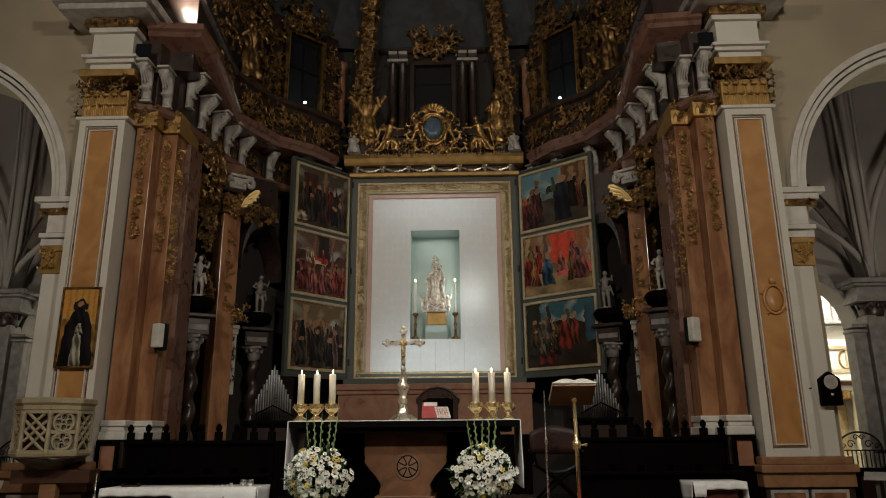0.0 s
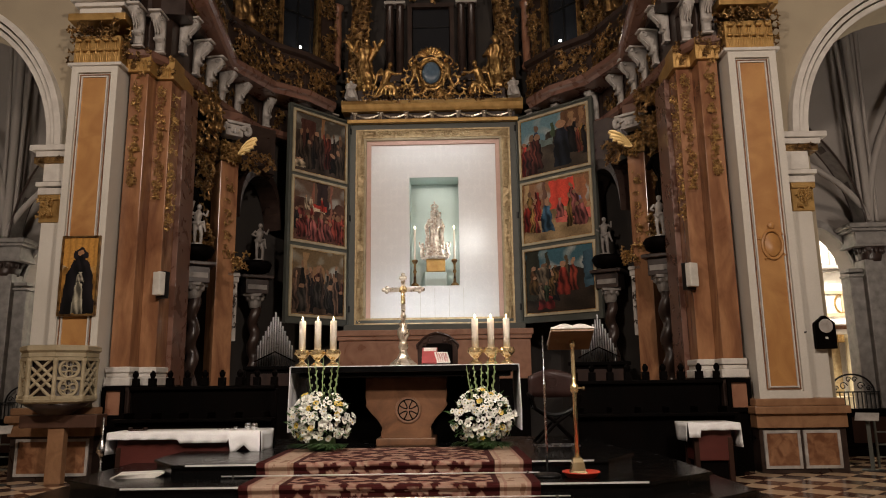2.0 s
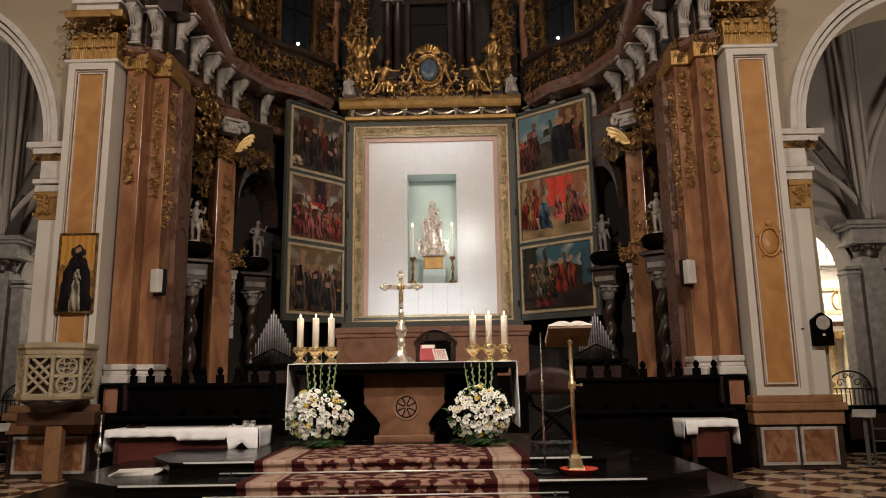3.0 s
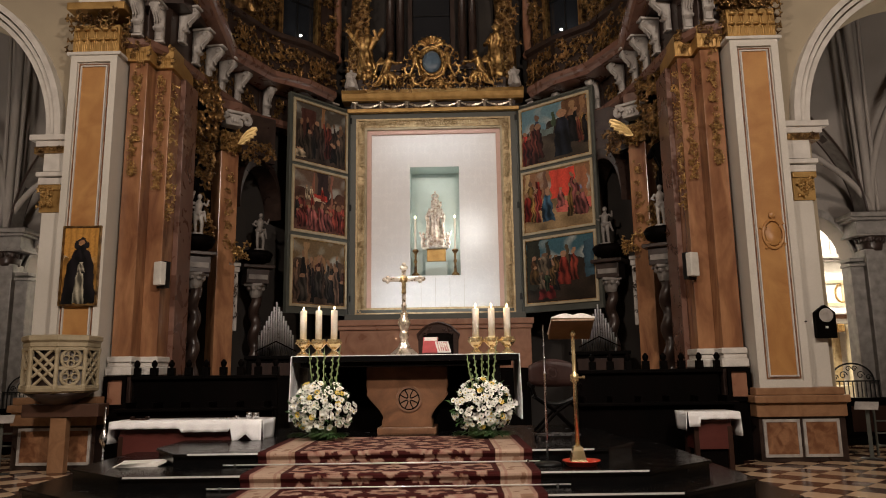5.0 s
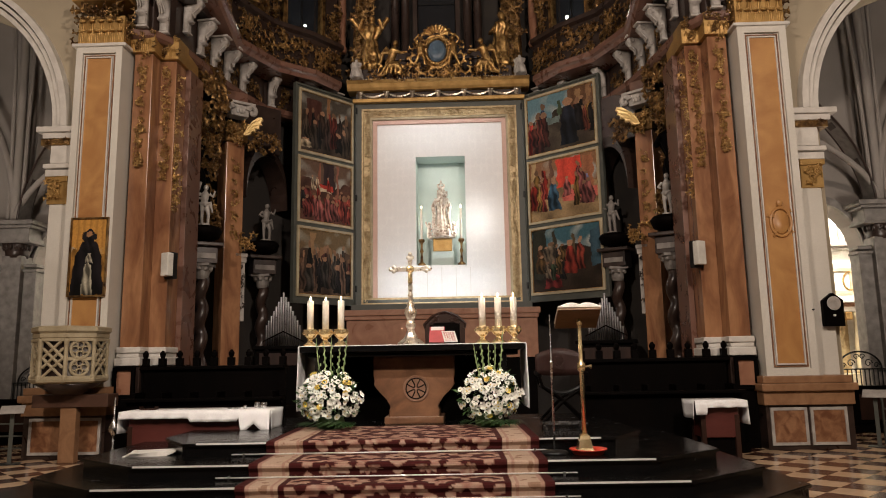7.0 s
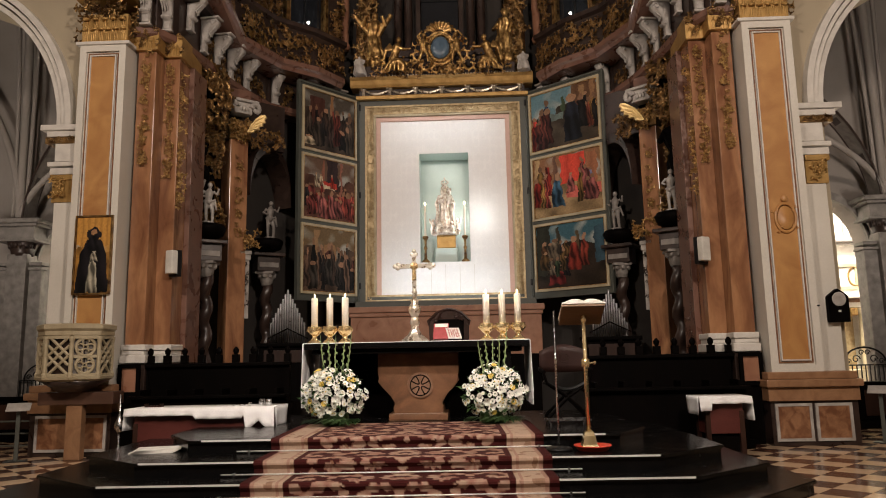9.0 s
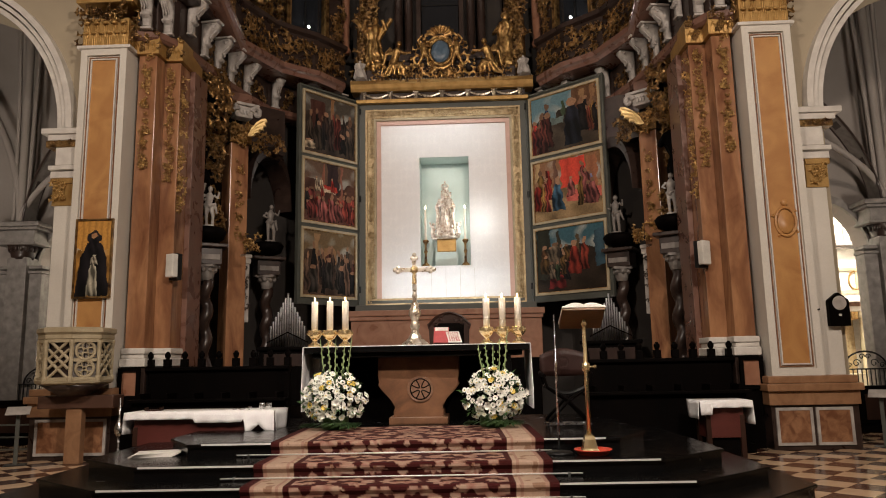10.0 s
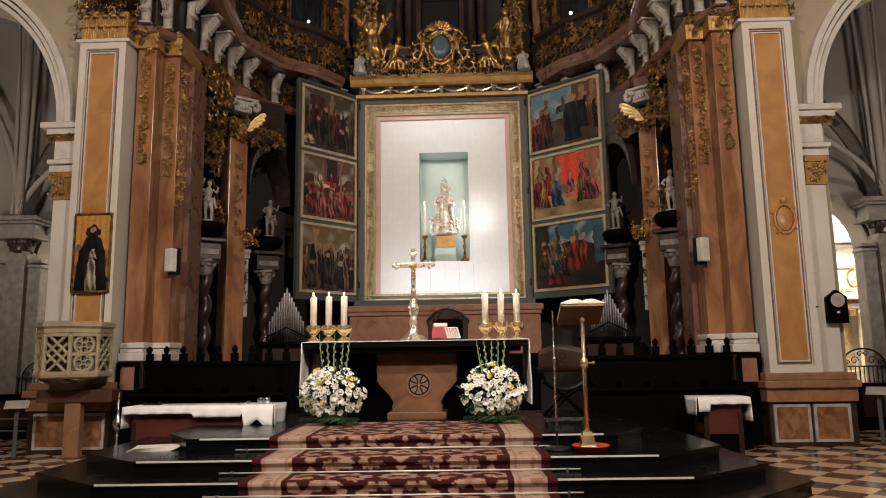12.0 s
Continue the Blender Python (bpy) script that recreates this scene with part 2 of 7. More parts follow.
def box(bm, x0, x1, y0, y1, z0, z1, bevel=0.0):
    g = bmesh.ops.create_cube(bm, size=1)["verts"]
    bmesh.ops.transform(bm, verts=g, matrix=Matrix.LocRotScale(((x0 + x1) / 2, (y0 + y1) / 2, (z0 + z1) / 2), None,
                                                               (abs(x1 - x0), abs(y1 - y0), abs(z1 - z0))))
    if bevel:
        bmesh.ops.bevel(bm, geom=list({e for v in g for e in v.link_edges}), offset=bevel, segments=2, affect="EDGES", profile=0.6)
    return bm


def boxes(*specs, bevel=0.0):
    bm = bmesh.new()
    for s in specs:
        box(bm, *s, bevel=bevel)
    return bm


def lathe(bm, profile, seg=20, at=(0, 0, 0), twist=None):
    """Turned form; profile is (radius, height) from the foot upwards. twist: (depth, waves round, turns per metre)."""
    rings = []
    for r, z in profile:
        ring = []
        for i in range(seg):
            a = 2 * math.pi * i / seg
            q = r
            if twist:
                q = r * (1 + twist[0] * math.sin(twist[1] * a + z * twist[2]))
            ring.append(bm.verts.new((at[0] + q * math.cos(a), at[1] + q * math.sin(a), at[2] + z)))
        rings.append(ring)
    for lo, hi in zip(rings, rings[1:]):
        for i in range(seg):
            bm.faces.new((lo[i], lo[(i + 1) % seg], hi[(i + 1) % seg], hi[i]))
    bm.faces.new(rings[0][::-1])
    bm.faces.new(rings[-1])
    return bm


def tube(bm, pts, radii, seg=6):
    pts = [Vector(p) for p in pts]
    rings = []
    for i, p in enumerate(pts):
        d = (pts[min(i + 1, len(pts) - 1)] - pts[max(i - 1, 0)]).normalized()
        u = d.cross(Vector((0.31, 0.9, 0.27))).normalized()
        w = d.cross(u)
        r = radii[i] if hasattr(radii, "__len__") else radii
        rings.append([bm.verts.new(p + r * (math.cos(2 * math.pi * k / seg) * u + math.sin(2 * math.pi * k / seg) * w)) for k in range(seg)])
    for lo, hi in zip(rings, rings[1:]):
        for k in range(seg):
            bm.faces.new((lo[k], lo[(k + 1) % seg], hi[(k + 1) % seg], hi[k]))
    bm.faces.new(rings[0][::-1])
    bm.faces.new(rings[-1])
    return bm


def ball(bm, at, r, squash=(1, 1, 1), sub=1, turn=None):
    g = bmesh.ops.create_icosphere(bm, subdivisions=sub, radius=r)["verts"]
    m = Matrix.Translation(at) @ (turn.to_matrix().to_4x4() if turn else Matrix()) @ Matrix.Diagonal((*squash, 1))
    bmesh.ops.transform(bm, verts=g, matrix=m)
    return bm


def sweep(bm, path, profile, closed=False):
    """Moulding: profile (outwards, height) swept along a plan polyline; outwards is to the left of its run."""
    n = len(path)
    P = [Vector((p[0], p[1])) for p in path]
    rings = []
    for i in range(n):
        a = P[i - 1] if i or closed else None
        b = P[(i + 1) % n] if i < n - 1 or closed else None
        d1 = (P[i] - a).normalized() if a is not None else None
        d2 = (b - P[i]).normalized() if b is not None else None
        d1, d2 = d1 or d2, d2 or d1
        n1, n2 = Vector((-d1.y, d1.x)), Vector((-d2.y, d2.x))
        m = (n1 + n2).normalized()
        k = 1 / max(0.35, m.dot(n1))
        rings.append([bm.verts.new((P[i].x + m.x * k * o, P[i].y + m.y * k * o, z)) for o, z in profile])
    pairs = list(zip(rings, rings[1:])) + ([(rings[-1], rings[0])] if closed else [])
    k = len(profile)
    for a, b in pairs:
        for j in range(k):
            bm.faces.new((a[j], b[j], b[(j + 1) % k], a[(j + 1) % k]))
    if not closed:
        bm.faces.new(rings[0])
        bm.faces.new(rings[-1][::-1])
    return bm


def prism(bm, outline, y0, y1):
    """Outline in x and z, pushed from y0 to y1."""
    a = [bm.verts.new((x, y0, z)) for x, z in outline]
    b = [bm.verts.new((x, y1, z)) for x, z in outline]
    bm.faces.new(a)
    bm.faces.new(b[::-1])
    for i in range(len(a)):
        j = (i + 1) % len(a)
        bm.faces.new((a[i], b[i], b[j], a[j]))
    return bm


def slab(bm, outline, z0, z1):
    a = [bm.verts.new((x, y, z0)) for x, y in outline]
    b = [bm.verts.new((x, y, z1)) for x, y in outline]
    bm.faces.new(a[::-1])
    bm.faces.new(b)
    for i in range(len(a)):
        j = (i + 1) % len(a)
        bm.faces.new((a[i], a[j], b[j], b[i]))
    return bm


def scroll(bm, at, size, hand, angle, depth, rng, thick=0.2):
    """One carved leaf scroll in the x-z plane: a spiral band with leaf lobes along it."""
    pts, rad = [], []
    n = 11
    for i in range(n):
        u = i / (n - 1)
        a = angle + hand * (0.4 + 4.6 * u)
        r = size * (1.0 - 0.8 * u)
        pts.append((at[0] + r * math.cos(a), at[1] - depth * (0.4 + 0.8 * u), at[2] + r * math.sin(a)))
        rad.append(size * thick * (1.15 - 0.65 * u))
    tube(bm, pts, rad, 5)
    for i in range(1, n - 3, 2):
        p = pts[i]
        ox, oz = p[0] - at[0], p[2] - at[2]
        turn = Euler((0, -math.atan2(oz, ox), 0))
        ball(bm, (p[0] + ox * 0.28, p[1], p[2] + oz * 0.28), size * 0.32, (1.2, 0.5, 0.62), 1, turn)


def foliage(w, h, n, seed, size=0.12, depth=0.06):
    """A field of gilt leaf scrolls and beads, w wide and h high, in the x-z plane with its back at y 0."""
    rng = random.Random(seed)
    bm = bmesh.new()
    for i in range(n):
        x, z = rng.uniform(-w / 2, w / 2), rng.uniform(0, h)
        s = size * rng.uniform(0.6, 1.25)
        scroll(bm, (x, -0.01, z), s, rng.choice((-1, 1)), rng.uniform(0, 6.28), depth, rng)
        if rng.random() < 0.6:
            ball(bm, (x + rng.uniform(-s, s), -depth, z + rng.uniform(-s, s)), s * 0.3, (1, 0.8, 1), 1)
    return bm


def turned(bm, m):
    bmesh.ops.transform(bm, verts=bm.verts, matrix=m)
    return bm


FUSED = []


def statue(bm, mat, at, label, group="", voxel=0.014, turn=0, kind=""):
    """A plain statue of one skin; its pieces are fused at the end of the script."""
    ob = part("statue", bm, mat, None, "", True)
    ob.matrix_basis = pose(*at, 0, 0, turn)
    FUSED.append((ob, voxel))
    return tagged(ob, label, "statue", group, kind)


def small_nude(height):
    """A plain standing form with bent leg and raised arm, one mesh."""
    bm = bmesh.new()
    s = height
    tube(bm, [(-0.05 * s, 0, 0), (-0.06 * s, -0.01 * s, 0.25 * s), (-0.045 * s, 0, 0.5 * s)], [0.035 * s, 0.045 * s, 0.07 * s], 9)
    tube(bm, [(0.09 * s, -0.02 * s, 0), (0.09 * s, -0.06 * s, 0.24 * s), (0.04 * s, 0, 0.5 * s)], [0.035 * s, 0.045 * s, 0.07 * s], 9)
    tube(bm, [(0.0, 0, 0.46 * s), (-0.01 * s, 0, 0.58 * s), (0.01 * s, 0, 0.74 * s), (0.01 * s, 0, 0.84 * s)], [0.095 * s, 0.085 * s, 0.105 * s, 0.04 * s], 12)
    ball(bm, (0.02 * s, -0.01 * s, 0.92 * s), 0.07 * s, (0.9, 1, 1.1), 2)
    tube(bm, [(-0.10 * s, 0, 0.77 * s), (-0.19 * s, -0.02 * s, 0.66 * s), (-0.10 * s, -0.12 * s, 0.60 * s)], [0.04 * s, 0.036 * s, 0.028 * s], 8)
    tube(bm, [(0.11 * s, 0, 0.77 * s), (0.20 * s, -0.01 * s, 0.70 * s), (0.23 * s, -0.08 * s, 0.84 * s)], [0.04 * s, 0.036 * s, 0.026 * s], 8)
    tube(bm, [(-0.12 * s, 0.02 * s, 0.52 * s), (0.0, -0.09 * s, 0.46 * s), (0.13 * s, -0.02 * s, 0.55 * s), (0.2 * s, 0.04 * s, 0.3 * s)], [0.03 * s, 0.05 * s, 0.045 * s, 0.025 * s], 8)
    lathe(bm, [(0.16 * s, -0.07 * s), (0.15 * s, -0.02 * s), (0.12 * s, 0.0)], 10)
    return bm


def figure(height, seed, arms=((1, 0.2), (-1, -0.1)), girth=1.0):
    """A plain draped form: skirt, trunk, head and two arm stubs, one mesh."""
    rng = random.Random(seed)
    bm = bmesh.new()
    s = height
    prof = [(0.15, 0), (0.16, 0.06), (0.13, 0.3), (0.12, 0.45), (0.10, 0.55), (0.125, 0.68), (0.135, 0.78), (0.06, 0.84), (0.045, 0.87)]
    fine = []
    for (ra, za), (rb, zb) in zip(prof, prof[1:]):
        fine += [(ra + (rb - ra) * k / 4, za + (zb - za) * k / 4) for k in range(4)]
    fine.append(prof[-1])
    lathe(bm, [(r * s * girth, z * s) for r, z in fine], 30, (0, 0, 0), (0.15, 6, 4.0 / s))
    ball(bm, (0, -0.01 * s, 0.93 * s), 0.068 * s, (0.9, 1, 1.15), 2)
    for side, lift in arms:
        tube(bm, [(side * 0.11 * s, 0, 0.76 * s), (side * 0.19 * s, -0.05 * s, (0.62 + lift * 0.5) * s), (side * 0.12 * s, -0.15 * s, (0.64 + lift) * s)],
             [0.045 * s, 0.04 * s, 0.028 * s], 7)
    for v in bm.verts:
        q = noise.noise_vector(v.co * (7.0 / s) + Vector((seed, 0, 0)))
        v.co += Vector((q.x, q.y, 0)) * 0.034 * s + Vector((0.02 * s * math.sin(4 * v.co.z / s + seed), 0, 0))
    return bm


# ---- large structure ----
def setting(name, bm, mat, label, category, smooth=False):
    return tagged(part(name, bm, mat, None, "", smooth), label, category, "", "structure")


setting("floor", boxes((-16, 16, -30, 26, -0.3, -0.012)), TILEDARK, "polished stone floor of the church", "floor")

# the nave, closed by unseen surfaces added against world light and for reflections
setting("wall_back", boxes((-16, 16, -30.4, -30, -0.3, 17)), STONE, "unseen plain stone wall added to close the nave", "wall")
for s, nm in ((-1, "wall_west"), (1, "wall_east")):
    setting(nm, boxes((s * 16, s * 16.4, -30.4, 26, -0.3, 17)), STONE, "unseen plain stone side wall added to close the aisle", "wall")
setting("wall_far", boxes((-16.4, 16.4, 26, 26.4, -0.3, 17)), GREY, "unseen plain end wall added behind the choir", "wall")
setting("ceiling", boxes((-16.4, 16.4, -30.4, 26.4, 17, 17.3)), GREY, "unseen plain plaster lid added high over the nave", "ceiling")


def arch_outline(cx, half, spring, rise, n=22, pointed=0.0):
    pts = []
    for i in range(n + 1):
        a = math.pi * i / n
        pts.append((cx - half * math.cos(a), spring + rise * math.sin(a) ** (1 - pointed)))
    return pts


def arch_wall(x0, x1, z1, cx, half, spring, rise, y0, y1):
    """A wall with an arched opening down to the floor."""
    bm = bmesh.new()
    arc = arch_outline(cx, half, spring, rise)
    box(bm, x0, cx - half, y0, y1, 0, spring)
    box(bm, cx + half, x1, y0, y1, 0, spring)
    for (xa, za), (xb, zb) in zip(arc, arc[1:]):
        prism(bm, [(xa, za), (xb, zb), (xb, z1), (xa, z1)], y0, y1)
    box(bm, x0, cx - half, y0, y1, spring, z1)
    box(bm, cx + half, x1, y0, y1, spring, z1)
    return bm


def side_arch(s):
    """Spandrel wall beside the pier, with the white archivolt of the aisle arch."""
    cx, half = s * 9.5, 2.6 if s > 0 else 2.65
    spring, rise = (5.76, 2.62) if s > 0 else (5.80, 2.75)
    d = spring - 5.95
    tip = 7.12 if s > 0 else 7.04
    x0, x1 = sorted((s * 6.25, s * 15.9))
    w = setting("wall_south" if s < 0 else "wall_north", arch_wall(x0, x1, 17, cx, half, spring, rise, 12.2, 13.1), STONE,
                "beige stone spandrel wall with a round aisle arch", "wall")
    bm = bmesh.new()
    for d0, d1, y in ((0.0, 0.09, 12.12), (0.12, 0.19, 12.06), (0.22, 0.33, 12.0)):
        inner = arch_outline(cx, half + d0, spring, rise + d0, 36)
        outer = arch_outline(cx, half + d1, spring, rise + d1, 36)
        for i in range(36):
            prism(bm, [inner[i], inner[i + 1], outer[i + 1], outer[i]], y, 12.25)
    t = setting("trim", bm, WHITE, "white moulded archivolt of the aisle arch", "trim")
    # impost with its cornice, and the strip of wall below
    bm = bmesh.new()
    box(bm, *sorted((s * 6.3, s * tip)), 11.95, 12.6, 5.83 + d, 5.93 + d, 0.01)
    box(bm, *sorted((s * 6.3, s * (tip - 0.1))), 12.0, 12.6, 5.72 + d, 5.83 + d, 0.01)
    box(bm, *sorted((s * 6.3, s * 6.80)), 12.05, 12.6, 5.27 + d, 5.72 + d)
    box(bm, *sorted((s * 6.3, s * 6.90)), 12.0, 12.6, 5.17 + d, 5.25 + d, 0.01)
    box(bm, *sorted((s * 6.3, s * 6.86)), 12.02, 12.6, 5.02 + d, 5.14 + d, 0.01)
    setting("trim", bm, WHITE, "white moulded impost under the arch", "trim")
    fr = turned(foliage(0.40, 0.05, 14, 61, 0.04, 0.03), Matrix.Translation((s * 6.68, 12.03, 5.645 + d)))
    box(fr, *sorted((s * 6.3, s * 6.98)), 12.03, 12.5, 5.6 + d, 5.72 + d)
    setting("trim", fr, OLDGOLD, "dark gilt leaf band under the impost", "trim")
    cap = foliage(0.22, 0.26, 9, 5 + s, 0.075, 0.05)
    turned(cap, Matrix.Translation((s * 6.69, 12.05, 4.66 + d)))
    box(cap, *sorted((s * 6.45, s * 6.86)), 12.03, 12.5, 4.92 + d, 5.02 + d, 0.01)
    box(cap, *sorted((s * 6.45, s * 6.82)), 12.06, 12.5, 4.52 + d, 4.92 + d)
    setting("trim", cap, GOLDPAINT, "gilded leaf capital of the arch respond", "capital")
    setting("trim", boxes((*sorted((s * 6.3, s * 6.78)), 12.08, 12.9, 1.0, 4.52 + d), bevel=0.01), PLASTER, "white plastered respond under the arch", "pilaster")


side_arch(-1)
side_arch(1)


def inset_frame(bm, x0, x1, z0, z1, y, w, d):
    """A raised rectangular border on a face that looks towards the nave."""
    for a in ((x0, x1, z1 - w, z1), (x0, x1, z0, z0 + w), (x0, x0 + w, z0 + w, z1 - w), (x1 - w, x1, z0 + w, z1 - w)):
        box(bm, a[0], a[1], y - d, y, a[2], a[3])
    return bm


def pier(s):
    """White pier with its ochre panel, gilt capital and entablature block."""
    th = empty("pier", "white pier with ochre marble panel, gilt capital and marble plinth", "pier", group="choir piers", kind="structure")
    X = lambda a, b: sorted((s * a, s * b))
    part("shaft", boxes((*X(5.47, 6.31), 11.86, 13.4, 1.15, 7.2), bevel=0.012), PLASTER, th)
    bm = inset_frame(bmesh.new(), *X(5.47, 6.31), 1.15, 7.2, 11.86, 0.12, 0.05)
    part("border", bm, PLASTER, th)
    part("fillet", inset_frame(bmesh.new(), *X(5.615, 6.165), 1.30, 7.05, 11.858, 0.018, 0.02), GRANITE, th, "brown stone fillet")
    part("fillet", inset_frame(bmesh.new(), *X(5.65, 6.13), 1.335, 7.015, 11.857, 0.022, 0.035), WHITE, th)
    part("panel", boxes((*X(5.67, 6.11), 11.85, 11.9, 1.35, 7.0)), OCHRE, th, "ochre marble panel")
    part("astragal", boxes((*X(5.40, 6.38), 11.77, 12.6, 7.2, 7.26), bevel=0.015), WHITE, th)
    # capital
    bm = boxes((*X(5.47, 6.31), 11.84, 12.6, 7.26, 7.8))
    for row, (n, z, h) in enumerate(((6, 7.27, 0.26), (5, 7.42, 0.30))):
        for q in range(n):
            x = s * (5.47 + 0.84 * (q + 0.5) / n)
            for dx, k in ((-0.032, 0.8), (0.0, 1.0), (0.032, 0.8)):
                ball(bm, (x + dx, 11.842 - 0.008 * row, z + h * 0.5 * k), h * 0.5 * k, (0.13, 0.13, 1.0), 2)
            ball(bm, (x, 11.80 - 0.01 * row, z + h * 0.92), 0.045, (1.3, 0.8, 0.7), 2)
    turned_leaf = foliage(0.80, 0.26, 26, 11 + s, 0.075, 0.06)
    turned(turned_leaf, Matrix.Translation((s * 5.89, 11.84, 7.76)))
    part("capital", bm, GOLDPAINT, th, "gilded capital bell")
    part("capital_leaves", turned_leaf, OLDGOLD, th, "gilt acanthus and volutes")
    bm = bmesh.new()
    for dx in (-0.42, 0.42):
        scroll(bm, (s * 5.89 + dx, 11.76, 7.92), 0.14, 1 if dx > 0 else -1, 1.2, 0.08, random.Random(3), 0.2)
        for k in range(4):
            scroll(bm, (s * 5.89 + dx * 1.22, 11.95, 7.4 + 0.17 * k), 0.10, 1 if dx > 0 else -1, 0.5 + k, 0.08, random.Random(3), 0.2)
    part("volute", bm, OLDGOLD, th, "curled gilt volutes")
    part("abacus", boxes((*X(5.36, 6.42), 11.72, 12.6, 8.06, 8.2), bevel=0.02), GOLDPAINT, th)
    part("block", boxes((*X(5.5, 6.28), 11.84, 12.6, 8.2, 9.02), bevel=0.01), PLASTER, th)
    part("moulding", boxes((*X(5.36, 6.40), 11.70, 12.6, 8.44, 8.50), (*X(5.42, 6.34), 11.77, 12.6, 8.36, 8.44), bevel=0.012), WHITE, th)
    part("moulding", boxes((*X(5.42, 6.34), 11.76, 12.6, 9.0, 9.10), bevel=0.012), WHITE, th)
    bm = boxes((*X(5.36, 6.42), 11.70, 12.6, 9.10, 9.24), bevel=0.01)
    lf = turned(foliage(0.95, 0.1, 16, 21, 0.06, 0.05), Matrix.Translation((s * 5.89, 11.70, 9.12)))
    part("bed_moulding", bm, OLDGOLD, th)
    part("carved_band", lf, GOLD, th, "gilt carved band")
    part("cornice", boxes((*X(5.1, 6.75), 11.35, 12.6, 9.24, 9.36), (*X(5.0, 6.85), 11.25, 12.6, 9.36, 9.55), bevel=0.015), CHALK, th)
    # plinth
    part("base_moulding", boxes((*X(5.36, 6.78), 11.72, 13.4, 1.04, 1.16), (*X(5.32, 6.84), 11.67, 13.4, 0.92, 1.04), bevel=0.02), BASESTONE, th, "ochre stone base moulding")
    part("base_block", boxes((*X(5.36, 6.80), 11.74, 13.4, 0.70, 0.92), bevel=0.01), BASESTONE, th, "ochre stone base course")
    part("plinth", boxes((*X(5.4, 6.78), 11.80, 13.4, 0, 0.70)), DARKMARBLE, th, "dark marble plinth")
    for a, b in ((5.46, 6.04), (6.09, 6.67)):
        part("inlay_border", inset_frame(bmesh.new(), *X(a, b), 0.07, 0.66, 11.80, 0.045, 0.03), CHALK, th, "white stone border")
        part("inlay", boxes((*X(a + 0.045, b - 0.045), 11.785, 11.82, 0.115, 0.615)), GRANITE, th, "inlaid ochre and red stone")
    return th


pier(-1)
pier(1)


# apse: outer shell
shell = [(6.3, 13.1), (5.7, 14.9), (4.9, 16.6), (3.2, 18.3), (-3.2, 18.3), (-4.9, 16.6), (-5.7, 14.9), (-6.3, 13.1)]
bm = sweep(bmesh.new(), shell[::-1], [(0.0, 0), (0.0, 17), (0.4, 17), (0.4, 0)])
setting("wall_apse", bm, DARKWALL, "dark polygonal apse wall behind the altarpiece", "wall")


def marble_group(s):
    """Stepped red marble pilasters at the mouth of the apse."""
    X = lambda a, b: sorted((s * a, s * b))
    for k, (a, b, y) in enumerate(((5.06, 5.40, 12.15), (4.76, 5.06, 12.5))):
        th = empty("marble_pilaster", "polished red marble pilaster with gilt leaf garlands", "pilaster", group="marble pilasters", kind="structure")
        part("shaft", boxes((*X(a, b), y, 13.4, 1.8, 7.2), bevel=0.015), MARBLE, th)
        part("base", boxes((*X(a - 0.06, b + 0.03), y - 0.08, 13.4, 1.72, 1.82), (*X(a - 0.03, b + 0.03), y - 0.05, 13.4, 1.64, 1.72),
                           (*X(a - 0.08, b + 0.03), y - 0.11, 13.4, 1.5, 1.64), bevel=0.02), WHITE, th, "white marble base")
        part("pedestal", boxes((*X(a - 0.06, b + 0.03), y - 0.05, 13.4, 0, 1.5)), DARKMARBLE, th, "dark marble pedestal")
        bm = turned(foliage(0.11, 2.2, 84, 31 + k, 0.05, 0.06), Matrix.Translation((s * (a + b) / 2, y, 5.0 - 0.15 * k)))
        part("garland", bm, GOLD, th, "gilt garland")
        bm = boxes((*X(a - 0.06, b + 0.05), y - 0.08, 13.4, 7.2, 7.62))
        for q in range(5):
            x = s * (a - 0.02 + (b - a + 0.04) * (q + 0.5) / 5)
            for dx, k in ((-0.02, 0.8), (0.0, 1.0), (0.02, 0.8)):
                tube(bm, [(x + dx, y - 0.08, 7.21), (x + dx, y - 0.095, 7.21 + 0.16 * k), (x + dx, y - 0.13, 7.21 + 0.21 * k)], [0.012, 0.016, 0.01], 6)
        part("capital", bm, GOLDPAINT, th, "gilded capital")
        part("capital_leaves", turned(foliage(b - a + 0.15, 0.36, 16, 41 + k, 0.06, 0.06), Matrix.Translation((s * (a + b) / 2, y - 0.08, 7.30))), OLDGOLD, th)
    # return towards the niche
    th = empty("marble_pilaster", "narrow grey marble return of the apse mouth with a gilt garland", "pilaster", kind="structure")
    part("shaft", boxes((*X(4.66, 4.76), 12.95, 13.6, 1.5, 7.2), bevel=0.01), DARKROSE, th)
    part("garland", turned(foliage(0.16, 2.7, 70, 37, 0.065, 0.07), Matrix.Translation((s * 4.74, 12.6, 4.3))), GOLD, th)
    part("pedestal", boxes((*X(4.64, 4.76), 12.93, 13.6, 0, 1.5)), DARKMARBLE, th)


marble_group(-1)
marble_group(1)


# entablature that runs round the apse
def ring(points):
    return points + [(-x, y) for x, y in points[::-1]]


def rise(y):
    """Lift of the entablature near the apse mouth, shaped to fit the camera's view."""
    return 0.75 * min(1.0, max(0.0, (13.7 - y) / 1.6))


def lifted(bm, above):
    for v in bm.verts:
        if v.co.z > above:
            v.co.z += rise(v.co.y)
    return bm


